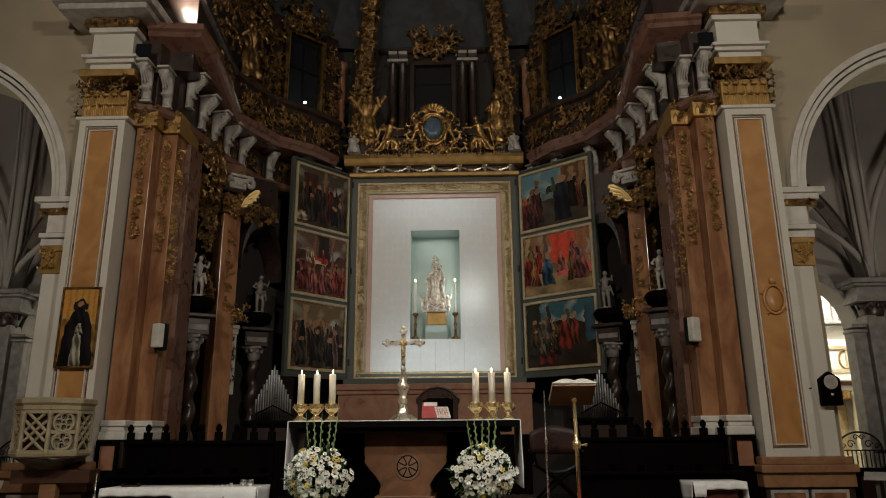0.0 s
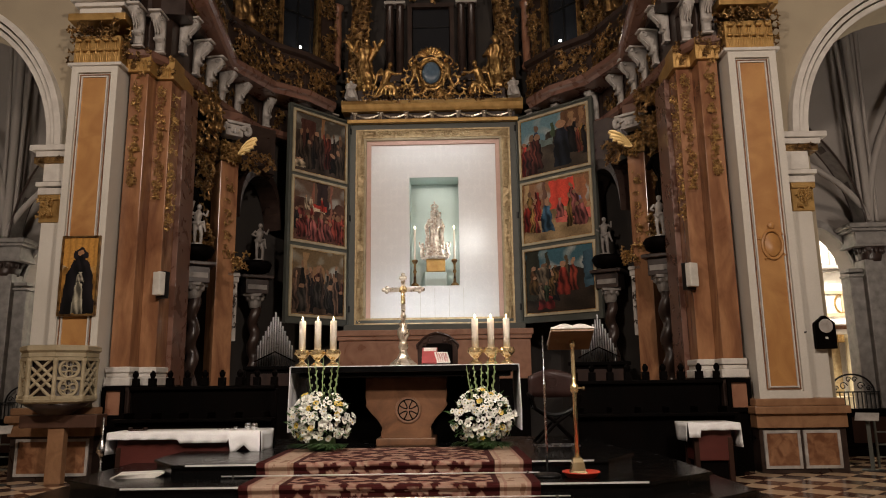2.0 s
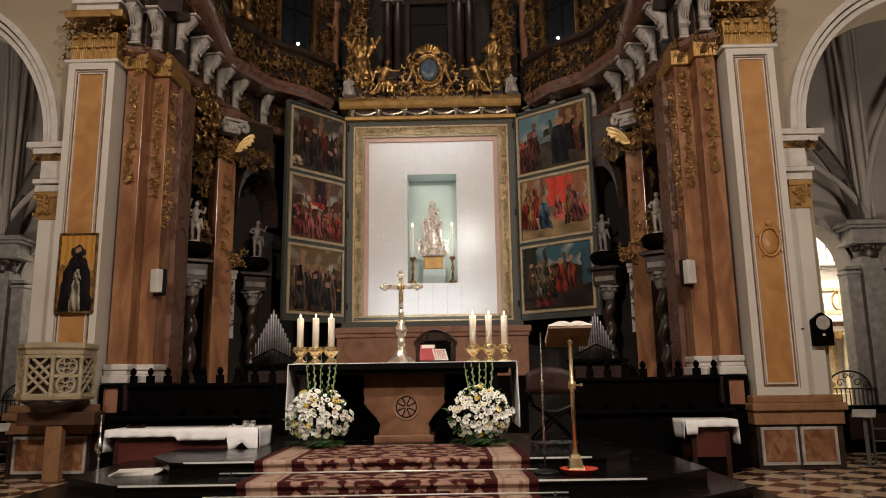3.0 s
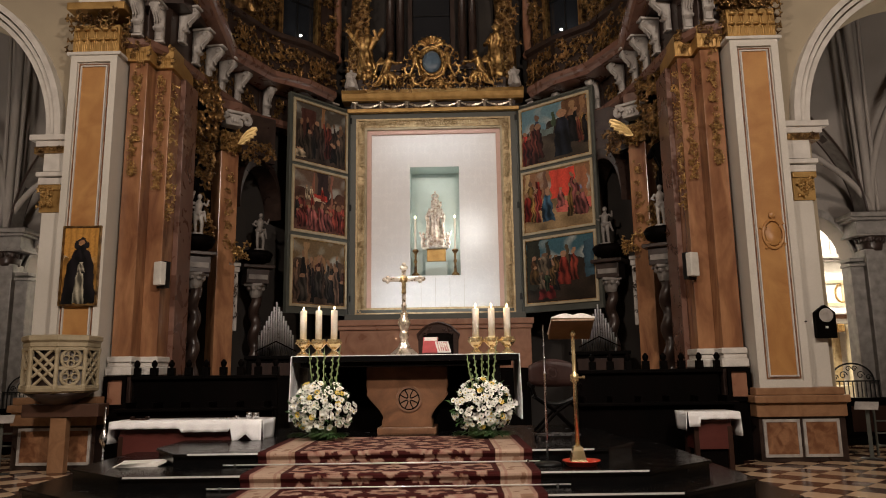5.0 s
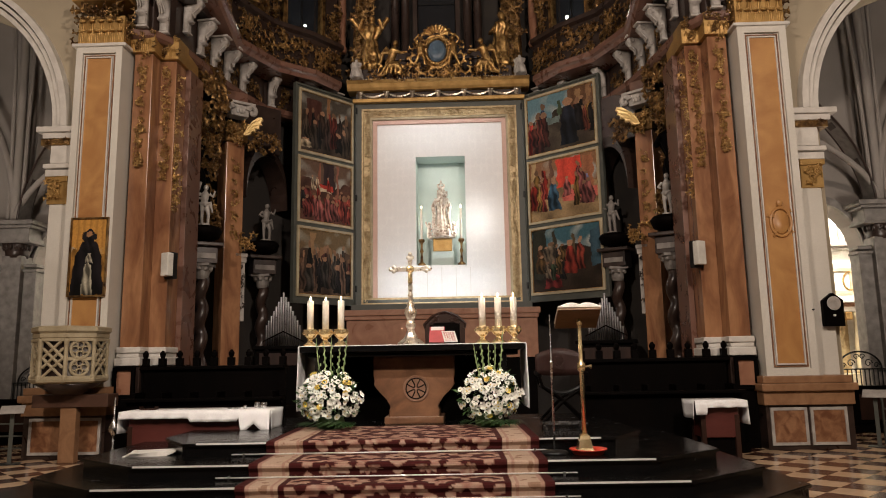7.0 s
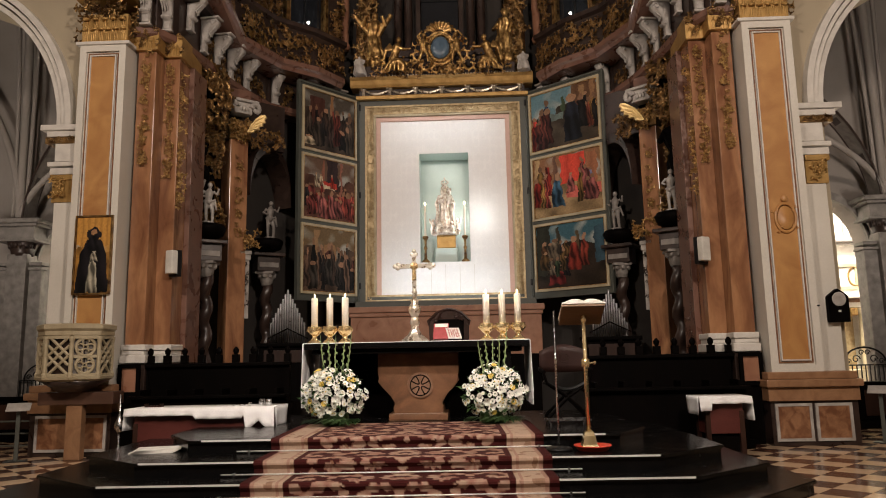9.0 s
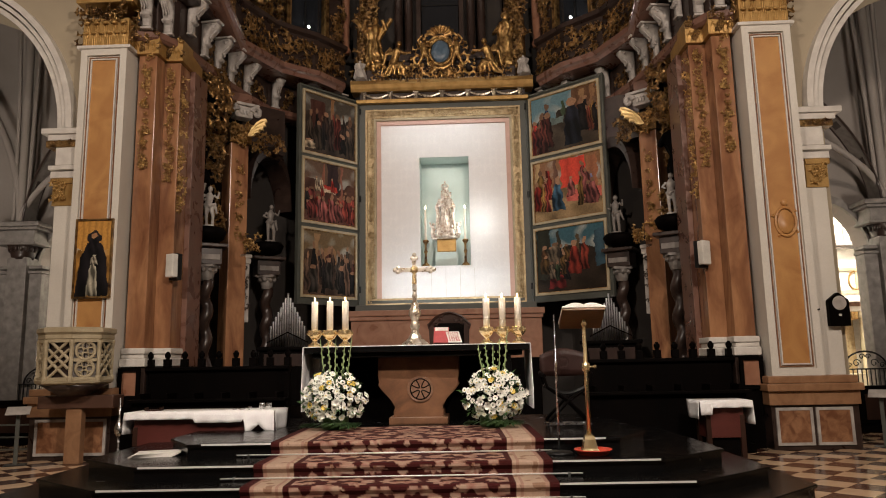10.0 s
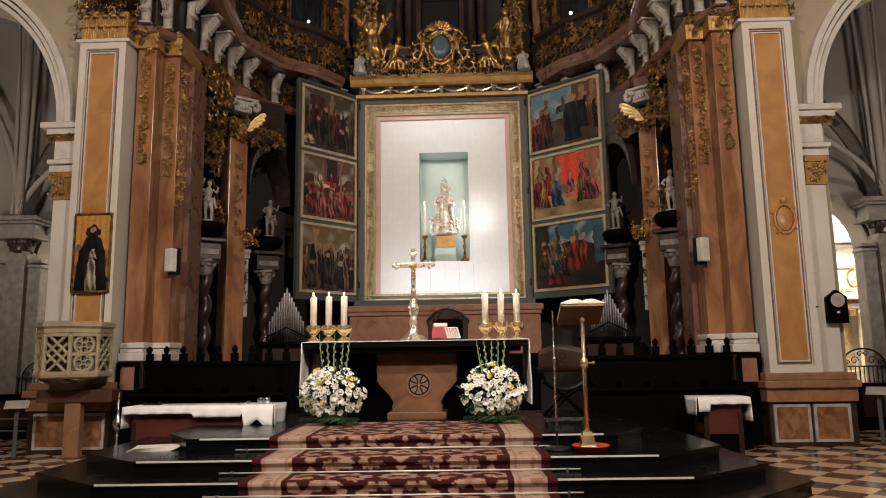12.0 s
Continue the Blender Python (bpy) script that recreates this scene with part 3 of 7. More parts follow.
arch_line = ring([(5.45, 12.05), (5.06, 12.1), (4.80, 12.55), (4.75, 13.0), (4.53, 14.6), (4.36, 15.3), (4.10, 16.1), (2.55, 17.72)])
corn_line = ring([(5.3, 11.9), (4.25, 12.0), (4.12, 12.6), (4.15, 14.4), (3.62, 15.6), (2.9, 16.2), (2.42, 17.0)])
bm = sweep(bmesh.new(), arch_line, [(0.0, 7.45), (0.06, 7.5), (0.06, 7.62), (-0.5, 7.62), (-0.5, 7.45)])
setting("entablature", bm, DARKROSE, "rose marble architrave running round the apse", "entablature")
bm = sweep(bmesh.new(), [(x, y + 0.02) for x, y in arch_line], [(-0.06, 7.62), (-0.06, 8.3), (-0.5, 8.3), (-0.5, 7.62)])
lifted(bm, 8.0)
setting("entablature", bm, DARKMARBLE, "dark marble frieze running round the apse", "entablature")
for run in (corn_line[:7], corn_line[7:]):
    bm = sweep(bmesh.new(), run, [(-0.9, 8.3), (-0.1, 8.3), (-0.06, 8.38), (0.0, 8.42), (0.0, 8.54), (-0.9, 8.54)])
    lifted(bm, 8.0)
    setting("entablature", bm, DARKROSE, "rose marble cornice running round the apse", "entablature")

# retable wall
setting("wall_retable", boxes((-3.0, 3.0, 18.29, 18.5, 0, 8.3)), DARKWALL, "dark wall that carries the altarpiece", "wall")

# ---- dais ----
STEP = 0.15
FRONT = [6.70, 7.21, 7.68, 8.38]
HALF = [3.2, 3.0, 2.8, 2.5]
CORNER = [(4.37, 7.78), (4.0, 8.02), (3.65, 8.4), (2.95, 9.1)]
SKEW = Matrix.Translation((-0.2, 8.4, 0)) @ Matrix.Rotation(radians(1.3), 4, "Z") @ Matrix.Translation((0.2, -8.4, 0))
DAIS = empty("dais", "black polished marble altar dais of four steps", "dais", kind="structure")
DAIS.matrix_basis = SKEW


def dais_plan(k, grow):
    f, h, (cx, cy) = FRONT[k] - grow, HALF[k], CORNER[k]
    cx, cy = cx + grow, cy - grow * 0.4
    o = -0.2
    return [(o - h, f), (o + h, f), (o + cx, cy), (o + cx, 12.0), (o - cx, 12.0), (o - cx, cy)]


for k in range(4):
    part("riser", slab(bmesh.new(), dais_plan(k, 0), STEP * k, STEP * (k + 1) - 0.04), BLACKSTONE, DAIS)
    bm = slab(bmesh.new(), dais_plan(k, 0.035), STEP * (k + 1) - 0.04, STEP * (k + 1))
    bmesh.ops.bevel(bm, geom=bm.edges[:], offset=0.01, segments=2, affect="EDGES")
    part("tread", bm, BLACKSTONE, DAIS)
    x0 = 1.5
    for s in (-1, 1):
        part("nosing_strip", boxes((*sorted((-0.2 + s * x0, -0.2 + s * (HALF[k] - 0.05 - 0.12 * (k == 3)))), FRONT[k] - 0.039, FRONT[k] - 0.03, STEP * (k + 1) - 0.016, STEP * (k + 1) + 0.003)), ALU, DAIS, "bright metal nosing strip")


# ---- the altarpiece ----
def rect_ring(bm, x0, x1, z0, z1, w, y0, y1):
    for a in ((x0, x1, z1 - w, z1), (x0, x1, z0, z0 + w), (x0, x0 + w, z0 + w, z1 - w), (x1 - w, x1, z0 + w, z1 - w)):
        box(bm, a[0], a[1], y0, y1, a[2], a[3])
    return bm


AP = empty("altarpiece", "gilt framed altarpiece with white damask field on rose marble predella", "altarpiece", (0, 17.5, 0))
# lower part is coloured black to stand for the shade there
part("predella_foot", boxes((-2.2, 2.25, -0.6, 0.6, 0.0, 1.55), bevel=0.015), WOOD, AP, "predella foot coloured black for the shade there")
part("predella", boxes((-2.25, 2.3, -0.65, 0.6, 1.55, 2.48), bevel=0.015), PINK, AP, "rose marble predella")
part("predella_moulding", boxes((-2.28, 2.33, -0.70, 0.6, 2.48, 2.58), bevel=0.015), PINK, AP)
part("predella_cornice", boxes((-2.32, 2.37, -0.74, 0.6, 2.58, 2.72), bevel=0.015), PINK, AP)
part("ledge", boxes((-2.15, 2.2, -0.6, 0.6, 2.72, 2.86), bevel=0.01), GREYFRAME, AP)
part("outer_frame", rect_ring(bmesh.new(), -2.10, 2.14, 2.86, 8.06, 0.14, -0.16, 0.1), GREYFRAME, AP, "grey green outer frame")
part("fillet", rect_ring(bmesh.new(), -1.96, 2.0, 2.88, 7.92, 0.045, -0.18, 0.08), PALEGOLD, AP, "pale gilt fillet")
part("frame", rect_ring(bmesh.new(), -1.915, 1.955, 2.88, 7.875, 0.17, -0.13, 0.06), PALEGOLD, AP, "gilt frame")
for nm, w, at, ry in (("top", 3.8, (0.02, -0.13, 7.79), 0), ("left", 4.9, (-1.83, -0.13, 5.4), 90), ("right", 4.9, (1.87, -0.13, 5.4), 90)):
    bm = turned(foliage(w, 0.05, int(w * 22), 60 + len(nm), 0.06, 0.035), pose(*at, 0, ry, 0))
    tagged(part("carving", bm, PALEGOLD, AP, "carved pale gilt leaf band"), kind="stuff")
part("bevel", rect_ring(bmesh.new(), -1.745, 1.785, 2.88, 7.705, 0.05, -0.10, 0.05), CREAM, AP)
part("reveal", rect_ring(bmesh.new(), -1.695, 1.735, 2.88, 7.66, 0.11, -0.02, 0.3), SALMON, AP, "salmon pink reveal")
# white field with the niche cut through it
bm = boxes((-1.6, -0.60, 0.04, 0.09, 2.88, 7.58), (0.66, 1.65, 0.04, 0.09, 2.88, 7.58), (-0.60, 0.66, 0.04, 0.09, 6.68, 7.58), (-0.60, 0.66, 0.04, 0.09, 2.88, 3.86))
part("field", bm, DAMASK, AP, "white damask field")
bm = bmesh.new()
for i in range(9):
    x = -1.42 + 0.36 * i
    if -0.7 < x < 0.75:
        box(bm, x, x + 0.01, 0.036, 0.05, 3.03, 3.8)
part("seam", bm, WHITE, AP)
for xa, xb in ((-1.5, -0.62), (0.68, 1.55)):
    part("plinth", boxes((xa, xb, -0.08, 0.04, 2.88, 3.02)), LINEN, AP)
part("niche_lining", boxes((-0.62, -0.60, 0.06, 0.75, 3.84, 6.70), (0.66, 0.68, 0.06, 0.75, 3.84, 6.70), (-0.62, 0.68, 0.73, 0.76, 3.84, 6.70),
                           (-0.60, 0.66, 0.06, 0.75, 3.84, 3.86), (-0.60, 0.66, 0.06, 0.75, 6.68, 6.70)), NICHEGREEN, AP, "pale green niche lining")
# cornice
part("lower_band", boxes((-2.18, 2.22, -0.30, 0.3, 8.06, 8.16), bevel=0.02), GOLDPAINT, AP)
part("frieze", boxes((-2.1, 2.14, -0.22, 0.3, 8.16, 8.34)), DARKMARBLE, AP)
bm = bmesh.new()
for i in range(7):
    x = -1.98 + 4.0 * i / 6
    lathe(bm, [(0.03, 0), (0.05, 0.05), (0.05, 0.12), (0.08, 0.17)], 8, (x, -0.25, 8.16))
    scroll(bm, (x, -0.3, 8.33), 0.07, 1, 0.5, 0.03, None)
    scroll(bm, (x, -0.3, 8.33), 0.07, -1, 2.6, 0.03, None)
    if i < 6:
        tube(bm, [(x + 0.06 + 0.56 * k / 8, -0.27, 8.28 - 0.08 * math.sin(math.pi * k / 8)) for k in range(9)], [0.02 + 0.02 * math.sin(math.pi * k / 8) for k in range(9)], 6)
part("bracket", bm, SILVERGILT, AP, "gilt brackets joined by swags")
bm = bmesh.new()
prism(bm, [(0, 8.34), (-0.38, 8.34), (-0.42, 8.40), (-0.46, 8.50), (-0.55, 8.56), (0, 8.56)], -2.3, 2.34)
turned(bm, Matrix(((0, 1, 0, 0), (1, 0, 0, 0), (0, 0, 1, 0), (0, 0, 0, 1))))
part("cornice", bm, GOLDPAINT, AP, "broad gilt cornice")
bm = bmesh.new()
for i in range(70):
    ball(bm, (-2.26 + 4.56 * i / 69, -0.545, 8.575), 0.022, (1, 1, 0.8), 1)
tagged(part("beading", bm, SILVERGILT, AP), kind="stuff")

# crest above the cornice
CR = empty("crest", "carved gilt crest with blue oval and scrolls on the altarpiece cornice", "crest", (0.02, 17.0, 8.57))
bm = bmesh.new()
lathe(bm, [(0.0, -0.02), (0.26, -0.02), (0.25, 0.03), (0.17, 0.07), (0.0, 0.09)], 28)
turned(bm, pose(0, -0.12, 0.67, 90, 0, 0) @ Matrix.Diagonal((0.92, 1.15, 1, 1)))
part("medallion", bm, BLUESTONE, CR, "blue oval medallion", True)
bm = bmesh.new()
for i in range(30):
    a = 2 * math.pi * i / 30
    ball(bm, (0.29 * math.cos(a), -0.13, 0.67 + 0.35 * math.sin(a)), 0.06, (1, 0.8, 1), 1)
tube(bm, [(0.36 * math.cos(0.3 * k), -0.08, 0.67 + 0.43 * math.sin(0.3 * k)) for k in range(22)], 0.05, 6)
part("medallion_frame", bm, GOLD, CR)
bm = bmesh.new()
for k in range(9):
    a = math.pi * (0.12 + 0.76 * k / 8)
    tube(bm, [(0.12 * math.cos(a), -0.12, 1.06 + 0.1 * math.sin(a)), (0.3 * math.cos(a), -0.16, 1.05 + 0.27 * math.sin(a)), (0.42 * math.cos(a), -0.08, 1.02 + 0.38 * math.sin(a))], [0.03, 0.055, 0.03], 6)
part("shell", bm, GOLD, CR, "gilt shell")
rng = random.Random(8)
bm = bmesh.new()
for side in (-1, 1):
    for k, (x, z, s) in enumerate(((0.45, 0.85, 0.16), (0.55, 0.5, 0.2), (0.4, 0.22, 0.2), (0.75, 0.2, 0.17), (0.15, 0.12, 0.14), (0.66, 0.8, 0.12), (0.32, 1.05, 0.13))):
        scroll(bm, (side * x, -0.08, z), s, side, rng.uniform(0, 6), 0.08, rng)
tagged(part("scrollwork", bm, GOLD, CR), kind="stuff")
bm = foliage(3.4, 0.30, 60, 71, 0.10, 0.10)
tagged(part("leaf_bank", bm, OLDGOLD, CR, "bank of dark gilt leaves"), kind="stuff")
bm = bmesh.new()
for i in range(46):
    side = rng.choice((-1, 1))
    x = side * rng.uniform(0.5, 1.9)
    ball(bm, (x, -0.2 + rng.uniform(-0.05, 0.05), rng.uniform(0.05, 0.5 if abs(x) > 0.9 else 1.0)), rng.uniform(0.03, 0.06), (1, 1, 1), 1)
tagged(part("rosette_bank", bm, GOLD, CR), kind="stuff")


def angel(at, side, label):
    """Plain kneeling winged form in gilt wood, leaning to the medallion."""
    bm = bmesh.new()
    d = side
    tube(bm, [(-d * 0.04, 0, 0.20), (-d * 0.03, 0, 0.34), (d * 0.02, -0.01, 0.50), (d * 0.07, -0.02, 0.66), (d * 0.09, -0.02, 0.74)], [0.13, 0.12, 0.10, 0.11, 0.05], 12)
    ball(bm, (d * 0.12, -0.04, 0.83), 0.075, (0.95, 1, 1.15), 2)
    tube(bm, [(-d * 0.02, -0.02, 0.26), (d * 0.16, -0.08, 0.24), (d * 0.24, -0.08, 0.12), (d * 0.2, -0.06, 0.0)], [0.11, 0.10, 0.07, 0.06], 10)
    tube(bm, [(-d * 0.06, 0.02, 0.22), (-d * 0.18, 0.02, 0.10), (-d * 0.34, 0.02, 0.02)], [0.11, 0.08, 0.04], 10)
    for k in range(5):
        tube(bm, [(-d * 0.05 + 0.04 * d * k, -0.08, 0.34), (-d * 0.16 + 0.09 * d * k, -0.11, 0.16), (-d * 0.24 + 0.12 * d * k, -0.10, 0.0)], [0.03, 0.035, 0.03], 7)
    tube(bm, [(d * 0.12, -0.06, 0.64), (d * 0.24, -0.09, 0.56), (d * 0.42, -0.09, 0.58)], [0.05, 0.045, 0.028], 8)
    for k in range(8):
        u = k / 7
        tube(bm, [(-d * 0.02, 0.08, 0.62), (-d * (0.13 + 0.10 * u), 0.12, 0.80 - 0.16 * u), (-d * (0.24 + 0.06 * u), 0.13, 0.66 - 0.34 * u), (-d * (0.26 + 0.10 * u), 0.12, 0.50 - 0.40 * u)], [0.04, 0.045, 0.036, 0.014], 7)
    return statue(bm, GOLD, at, label, "gilt angels")


angel((-1.13, 16.75, 8.57), 1, "plain gilt kneeling winged statue on the cornice")
angel((1.24, 16.75, 8.57), -1, "plain gilt kneeling winged statue on the cornice")
for x, sd in ((-1.66, 3), (1.66, 4)):
    bm = figure(1.5, sd, ((1, 0.25 if x < 0 else 0.0), (-1, 0.25 if x < 0 else -0.05)))
    if x < 0:
        tube(bm, [(-0.5, -0.06, 1.42), (0.25, 0.0, 0.35)], 0.07, 6)
        tube(bm, [(0.42, -0.06, 1.42), (-0.25, 0.0, 0.35)], 0.07, 6)
    statue(bm, GOLD, (x, 17.12, 8.85), "plain dark gilt standing statue beside the crest", "standing gilt statues")
    bm = boxes((x - 0.24, x + 0.24, 16.95, 17.5, 8.56, 8.85), bevel=0.03)
    tagged(part("statue_block", bm, DARKMARBLE), "dark stone block under a gilt statue", "plinth")
for x in (-2.02, 2.1):
    statue(turned(figure(0.62, 9, ((1, -0.1), (-1, -0.1)), 1.6), Matrix.Diagonal((1, 1, 0.8, 1))), CHALK, (x, 16.85, 8.56), "small grey bust at the end of the cornice", "cornice busts", 0.01)
# small plain gilt supporters beside the medallion
for x, d in ((-0.40, 1), (0.44, -1)):
    bm = bmesh.new()
    tube(bm, [(-d * 0.16, 0, 0.0), (-d * 0.05, -0.02, 0.22), (0, 0, 0.36)], [0.03, 0.045, 0.065], 9)
    tube(bm, [(d * 0.12, 0, 0.02), (d * 0.10, -0.03, 0.2), (d * 0.03, 0, 0.36)], [0.03, 0.045, 0.065], 9)
    tube(bm, [(0, 0, 0.33), (0, -0.01, 0.48), (d * 0.01, 0, 0.62)], [0.085, 0.08, 0.05], 10)
    ball(bm, (d * 0.02, -0.02, 0.71), 0.065, (1, 1, 1.1), 2)
    tube(bm, [(-d * 0.07, 0, 0.57), (-d * 0.14, -0.03, 0.68), (-d * 0.02, -0.05, 0.82)], [0.035, 0.032, 0.025], 8)
    tube(bm, [(d * 0.06, 0, 0.57), (d * 0.17, -0.03, 0.50), (d * 0.2, -0.04, 0.66)], [0.035, 0.032, 0.025], 8)
    statue(bm, GOLD, (x, 16.78, 8.82), "small plain gilt supporter beside the blue medallion", "medallion supporters", 0.01)


# paintings
def mixed(a, b, t):
    return tuple(p + (q - p) * t for p, q in zip(a, b))


def shade_figures(u, v, figs):
    """Colour of a painted figure at (u, v), or None: cloak, face."""
    for fu, fv, fh, fw, cl, sk in figs:
        x, y = (u - fu) / fw, (v - fv) / fh
        if 0 <= y <= 1:
            if y > 0.82:
                if (x / 0.42) ** 2 + ((y - 0.9) / 0.09) ** 2 < 1:
                    return sk
            elif abs(x) < 0.62 + 0.3 * (1 - y / 0.82) - 0.25 * max(0, y - 0.6) / 0.22:
                fold = 0.62 + 0.45 * math.sin(7 * x + 5 * y + fu * 40) + 0.35 * math.sin(23 * fu + 9 * y)
                fold = max(0.15, fold) * (0.5 + 0.8 * y)
                return tuple(c * fold for c in cl)
    return None


def canvas(w, h, sky, ground, wall, figs, seed, nx=96, nz=84):
    """A painted panel, standing in the x-z plane."""
    rng = random.Random(seed)
    bm = bmesh.new()
    lay = bm.loops.layers.float_color.new("tint")
    vs = [[bm.verts.new((w * (i / nx - 0.5), 0, h * j / nz)) for i in range(nx + 1)] for j in range(nz + 1)]
    for j in range(nz):
        for i in range(nx):
            f = bm.faces.new((vs[j][i], vs[j][i + 1], vs[j + 1][i + 1], vs[j + 1][i]))
            u, v = (i + 0.5) / nx, (j + 0.5) / nz
            wob = noise.noise_vector(Vector((u * 9, v * 9, seed * 3.1)))
            u, v = u + 0.035 * wob.x, v + 0.035 * wob.y
            k = noise.noise(Vector((u * 5 + seed, v * 5, seed)))
            hills = 0.62 + 0.08 * math.sin(7 * u + seed) + 0.08 * k
            c = mixed(ground, tuple(q * 0.35 for q in ground), max(0, min(1, 0.5 + 1.2 * k)))
            if v > hills:
                c = mixed(sky, (0.34, 0.34, 0.30), max(0, min(0.75, 0.25 + 1.3 * k - 1.2 * (v - hills))))
            for a, b, d, e, col in wall:
                if a < u < b and d < v < e:
                    c = tuple(q * (0.8 + 0.4 * abs(math.sin(18 * u))) for q in col)
            s = shade_figures(u, v, figs)
            if s:
                c = s
            for lp in f.loops:
                lp[lay] = (*[max(0.003, 1.35 * q) for q in c], 1)
    return bm


RED, BLUE, DARK, ROSE, SKIN, CREAMC, GREENC, GOLDC = ((0.30, 0.03, 0.02), (0.03, 0.05, 0.10), (0.015, 0.012, 0.012), (0.32, 0.10, 0.09), (0.28, 0.155, 0.09),
                                                    (0.42, 0.33, 0.22), (0.04, 0.06, 0.03), (0.32, 0.18, 0.05))


def dimmed(c, k):
    return tuple(q * k for q in c)


def crowd(seed, palette, spans, base=0.06, height=0.55):
    rng = random.Random(seed)
    figs = []
    for row in range(2):
        for a, b, n in spans:
            for i in range(n):
                figs.append((a + (b - a) * (i + rng.uniform(0.2, 0.8)) / n, base + 0.16 * row + rng.uniform(-0.05, 0.08), height * rng.uniform(0.6, 1.12) * (1 - 0.1 * row),
                             rng.uniform(0.045, 0.10), dimmed(rng.choice(palette), rng.uniform(0.4, 1.1)), dimmed(SKIN, rng.uniform(0.35, 0.95))))
    return figs


SCENES = {
    "left_top": ((0.06, 0.05, 0.04), (0.05, 0.035, 0.025), [(0.5, 0.56, 0.3, 1, (0.25, 0.13, 0.06)), (0.1, 0.4, 0.35, 0.9, (0.05, 0.02, 0.015))],
                 [(0.08, 0.06, 0.16, 0.14, CREAMC, SKIN)] + crowd(1, [DARK, (0.05, 0.03, 0.022), (0.14, 0.03, 0.02), (0.07, 0.05, 0.035)], [(0.08, 0.45, 3), (0.5, 0.98, 5)], 0.08, 0.6)),
    "left_mid": ((0.10, 0.06, 0.04), (0.10, 0.045, 0.03), [(0.36, 0.40, 0.45, 1, (0.20, 0.08, 0.05)), (0.44, 0.66, 0.5, 1, (0.025, 0.015, 0.015)), (0.70, 0.74, 0.4, 1, (0.22, 0.09, 0.06)), (0.2, 0.6, 0.5, 0.6, CREAMC), (0.4, 0.62, 0.55, 0.62, RED)],
                 crowd(2, [RED, (0.14, 0.03, 0.025), DARK, ROSE, (0.36, 0.07, 0.05)], [(0.02, 0.4, 4), (0.4, 0.66, 3), (0.66, 0.98, 4)], 0.02, 0.4) +
                 [(0.24, 0.5, 0.25, 0.05, CREAMC, SKIN), (0.34, 0.5, 0.24, 0.05, CREAMC, SKIN), (0.55, 0.52, 0.24, 0.05, RED, SKIN)]),
    "left_low": ((0.12, 0.08, 0.04), (0.09, 0.055, 0.035), [(0.4, 0.62, 0.5, 0.75, (0.18, 0.10, 0.05)), (0.22, 0.3, 0.5, 0.95, (0.20, 0.12, 0.06))],
                 crowd(3, [DARK, (0.08, 0.05, 0.035), (0.12, 0.04, 0.03), (0.06, 0.05, 0.04), (0.2, 0.12, 0.08)], [(0.02, 0.42, 4), (0.44, 0.6, 2), (0.62, 0.98, 5)], 0.05, 0.6)),
    "right_top": ((0.10, 0.18, 0.21), (0.06, 0.045, 0.03), [(0.62, 1.0, 0.3, 1.0, (0.10, 0.05, 0.025)), (0.1, 0.5, 0.46, 0.6, (0.10, 0.13, 0.12)), (0.74, 0.82, 0.4, 0.95, (0.20, 0.12, 0.06)), (0.9, 0.97, 0.3, 1.0, (0.18, 0.10, 0.05)), (0.47, 0.53, 0.6, 0.84, GREENC)],
                  crowd(4, [RED, (0.36, 0.06, 0.03), (0.12, 0.03, 0.02), BLUE], [(0.0, 0.3, 4)], 0.04, 0.66) + [(0.62, 0.06, 0.8, 0.14, (0.012, 0.014, 0.022), SKIN)] +
                  crowd(5, [(0.2, 0.05, 0.03), GOLDC, DARK], [(0.72, 0.98, 4)], 0.2, 0.55)),
    "right_mid": ((0.20, 0.10, 0.05), (0.30, 0.20, 0.10), [(0.42, 0.78, 0.5, 0.97, (0.46, 0.05, 0.03)), (0.30, 0.36, 0.4, 1, (0.12, 0.06, 0.04)), (0.02, 0.1, 0.3, 1, (0.3, 0.2, 0.1)), (0.8, 0.95, 0.4, 0.95, (0.25, 0.10, 0.05)), (0.5, 1.0, 0.26, 0.42, (0.40, 0.09, 0.07))],
                  crowd(6, [RED, GOLDC, (0.3, 0.05, 0.04)], [(0.0, 0.24, 3)], 0.12, 0.62) + [(0.36, 0.14, 0.56, 0.10, (0.04, 0.09, 0.14), SKIN), (0.56, 0.34, 0.34, 0.06, ROSE, SKIN)] +
                  crowd(7, [ROSE, (0.12, 0.13, 0.22), GOLDC], [(0.66, 0.9, 3)], 0.2, 0.6)),
    "right_low": ((0.035, 0.085, 0.105), (0.03, 0.02, 0.013), [(0.0, 0.22, 0.2, 1.0, (0.018, 0.018, 0.012)), (0.86, 1.0, 0.35, 0.9, (0.03, 0.06, 0.08)), (0.3, 0.36, 0.45, 0.95, (0.03, 0.025, 0.015)), (0.6, 0.63, 0.4, 0.86, (0.06, 0.04, 0.02))],
                  crowd(8, [(0.16, 0.09, 0.03), (0.15, 0.07, 0.03), GREENC, (0.2, 0.15, 0.1), DARK], [(0.1, 0.5, 5)], 0.22, 0.42) + [(0.56, 0.26, 0.52, 0.10, (0.22, 0.03, 0.018), SKIN), (0.7, 0.3, 0.5, 0.07, (0.2, 0.035, 0.02), SKIN), (0.3, 0.05, 0.3, 0.14, (0.18, 0.022, 0.02), SKIN)]),
}


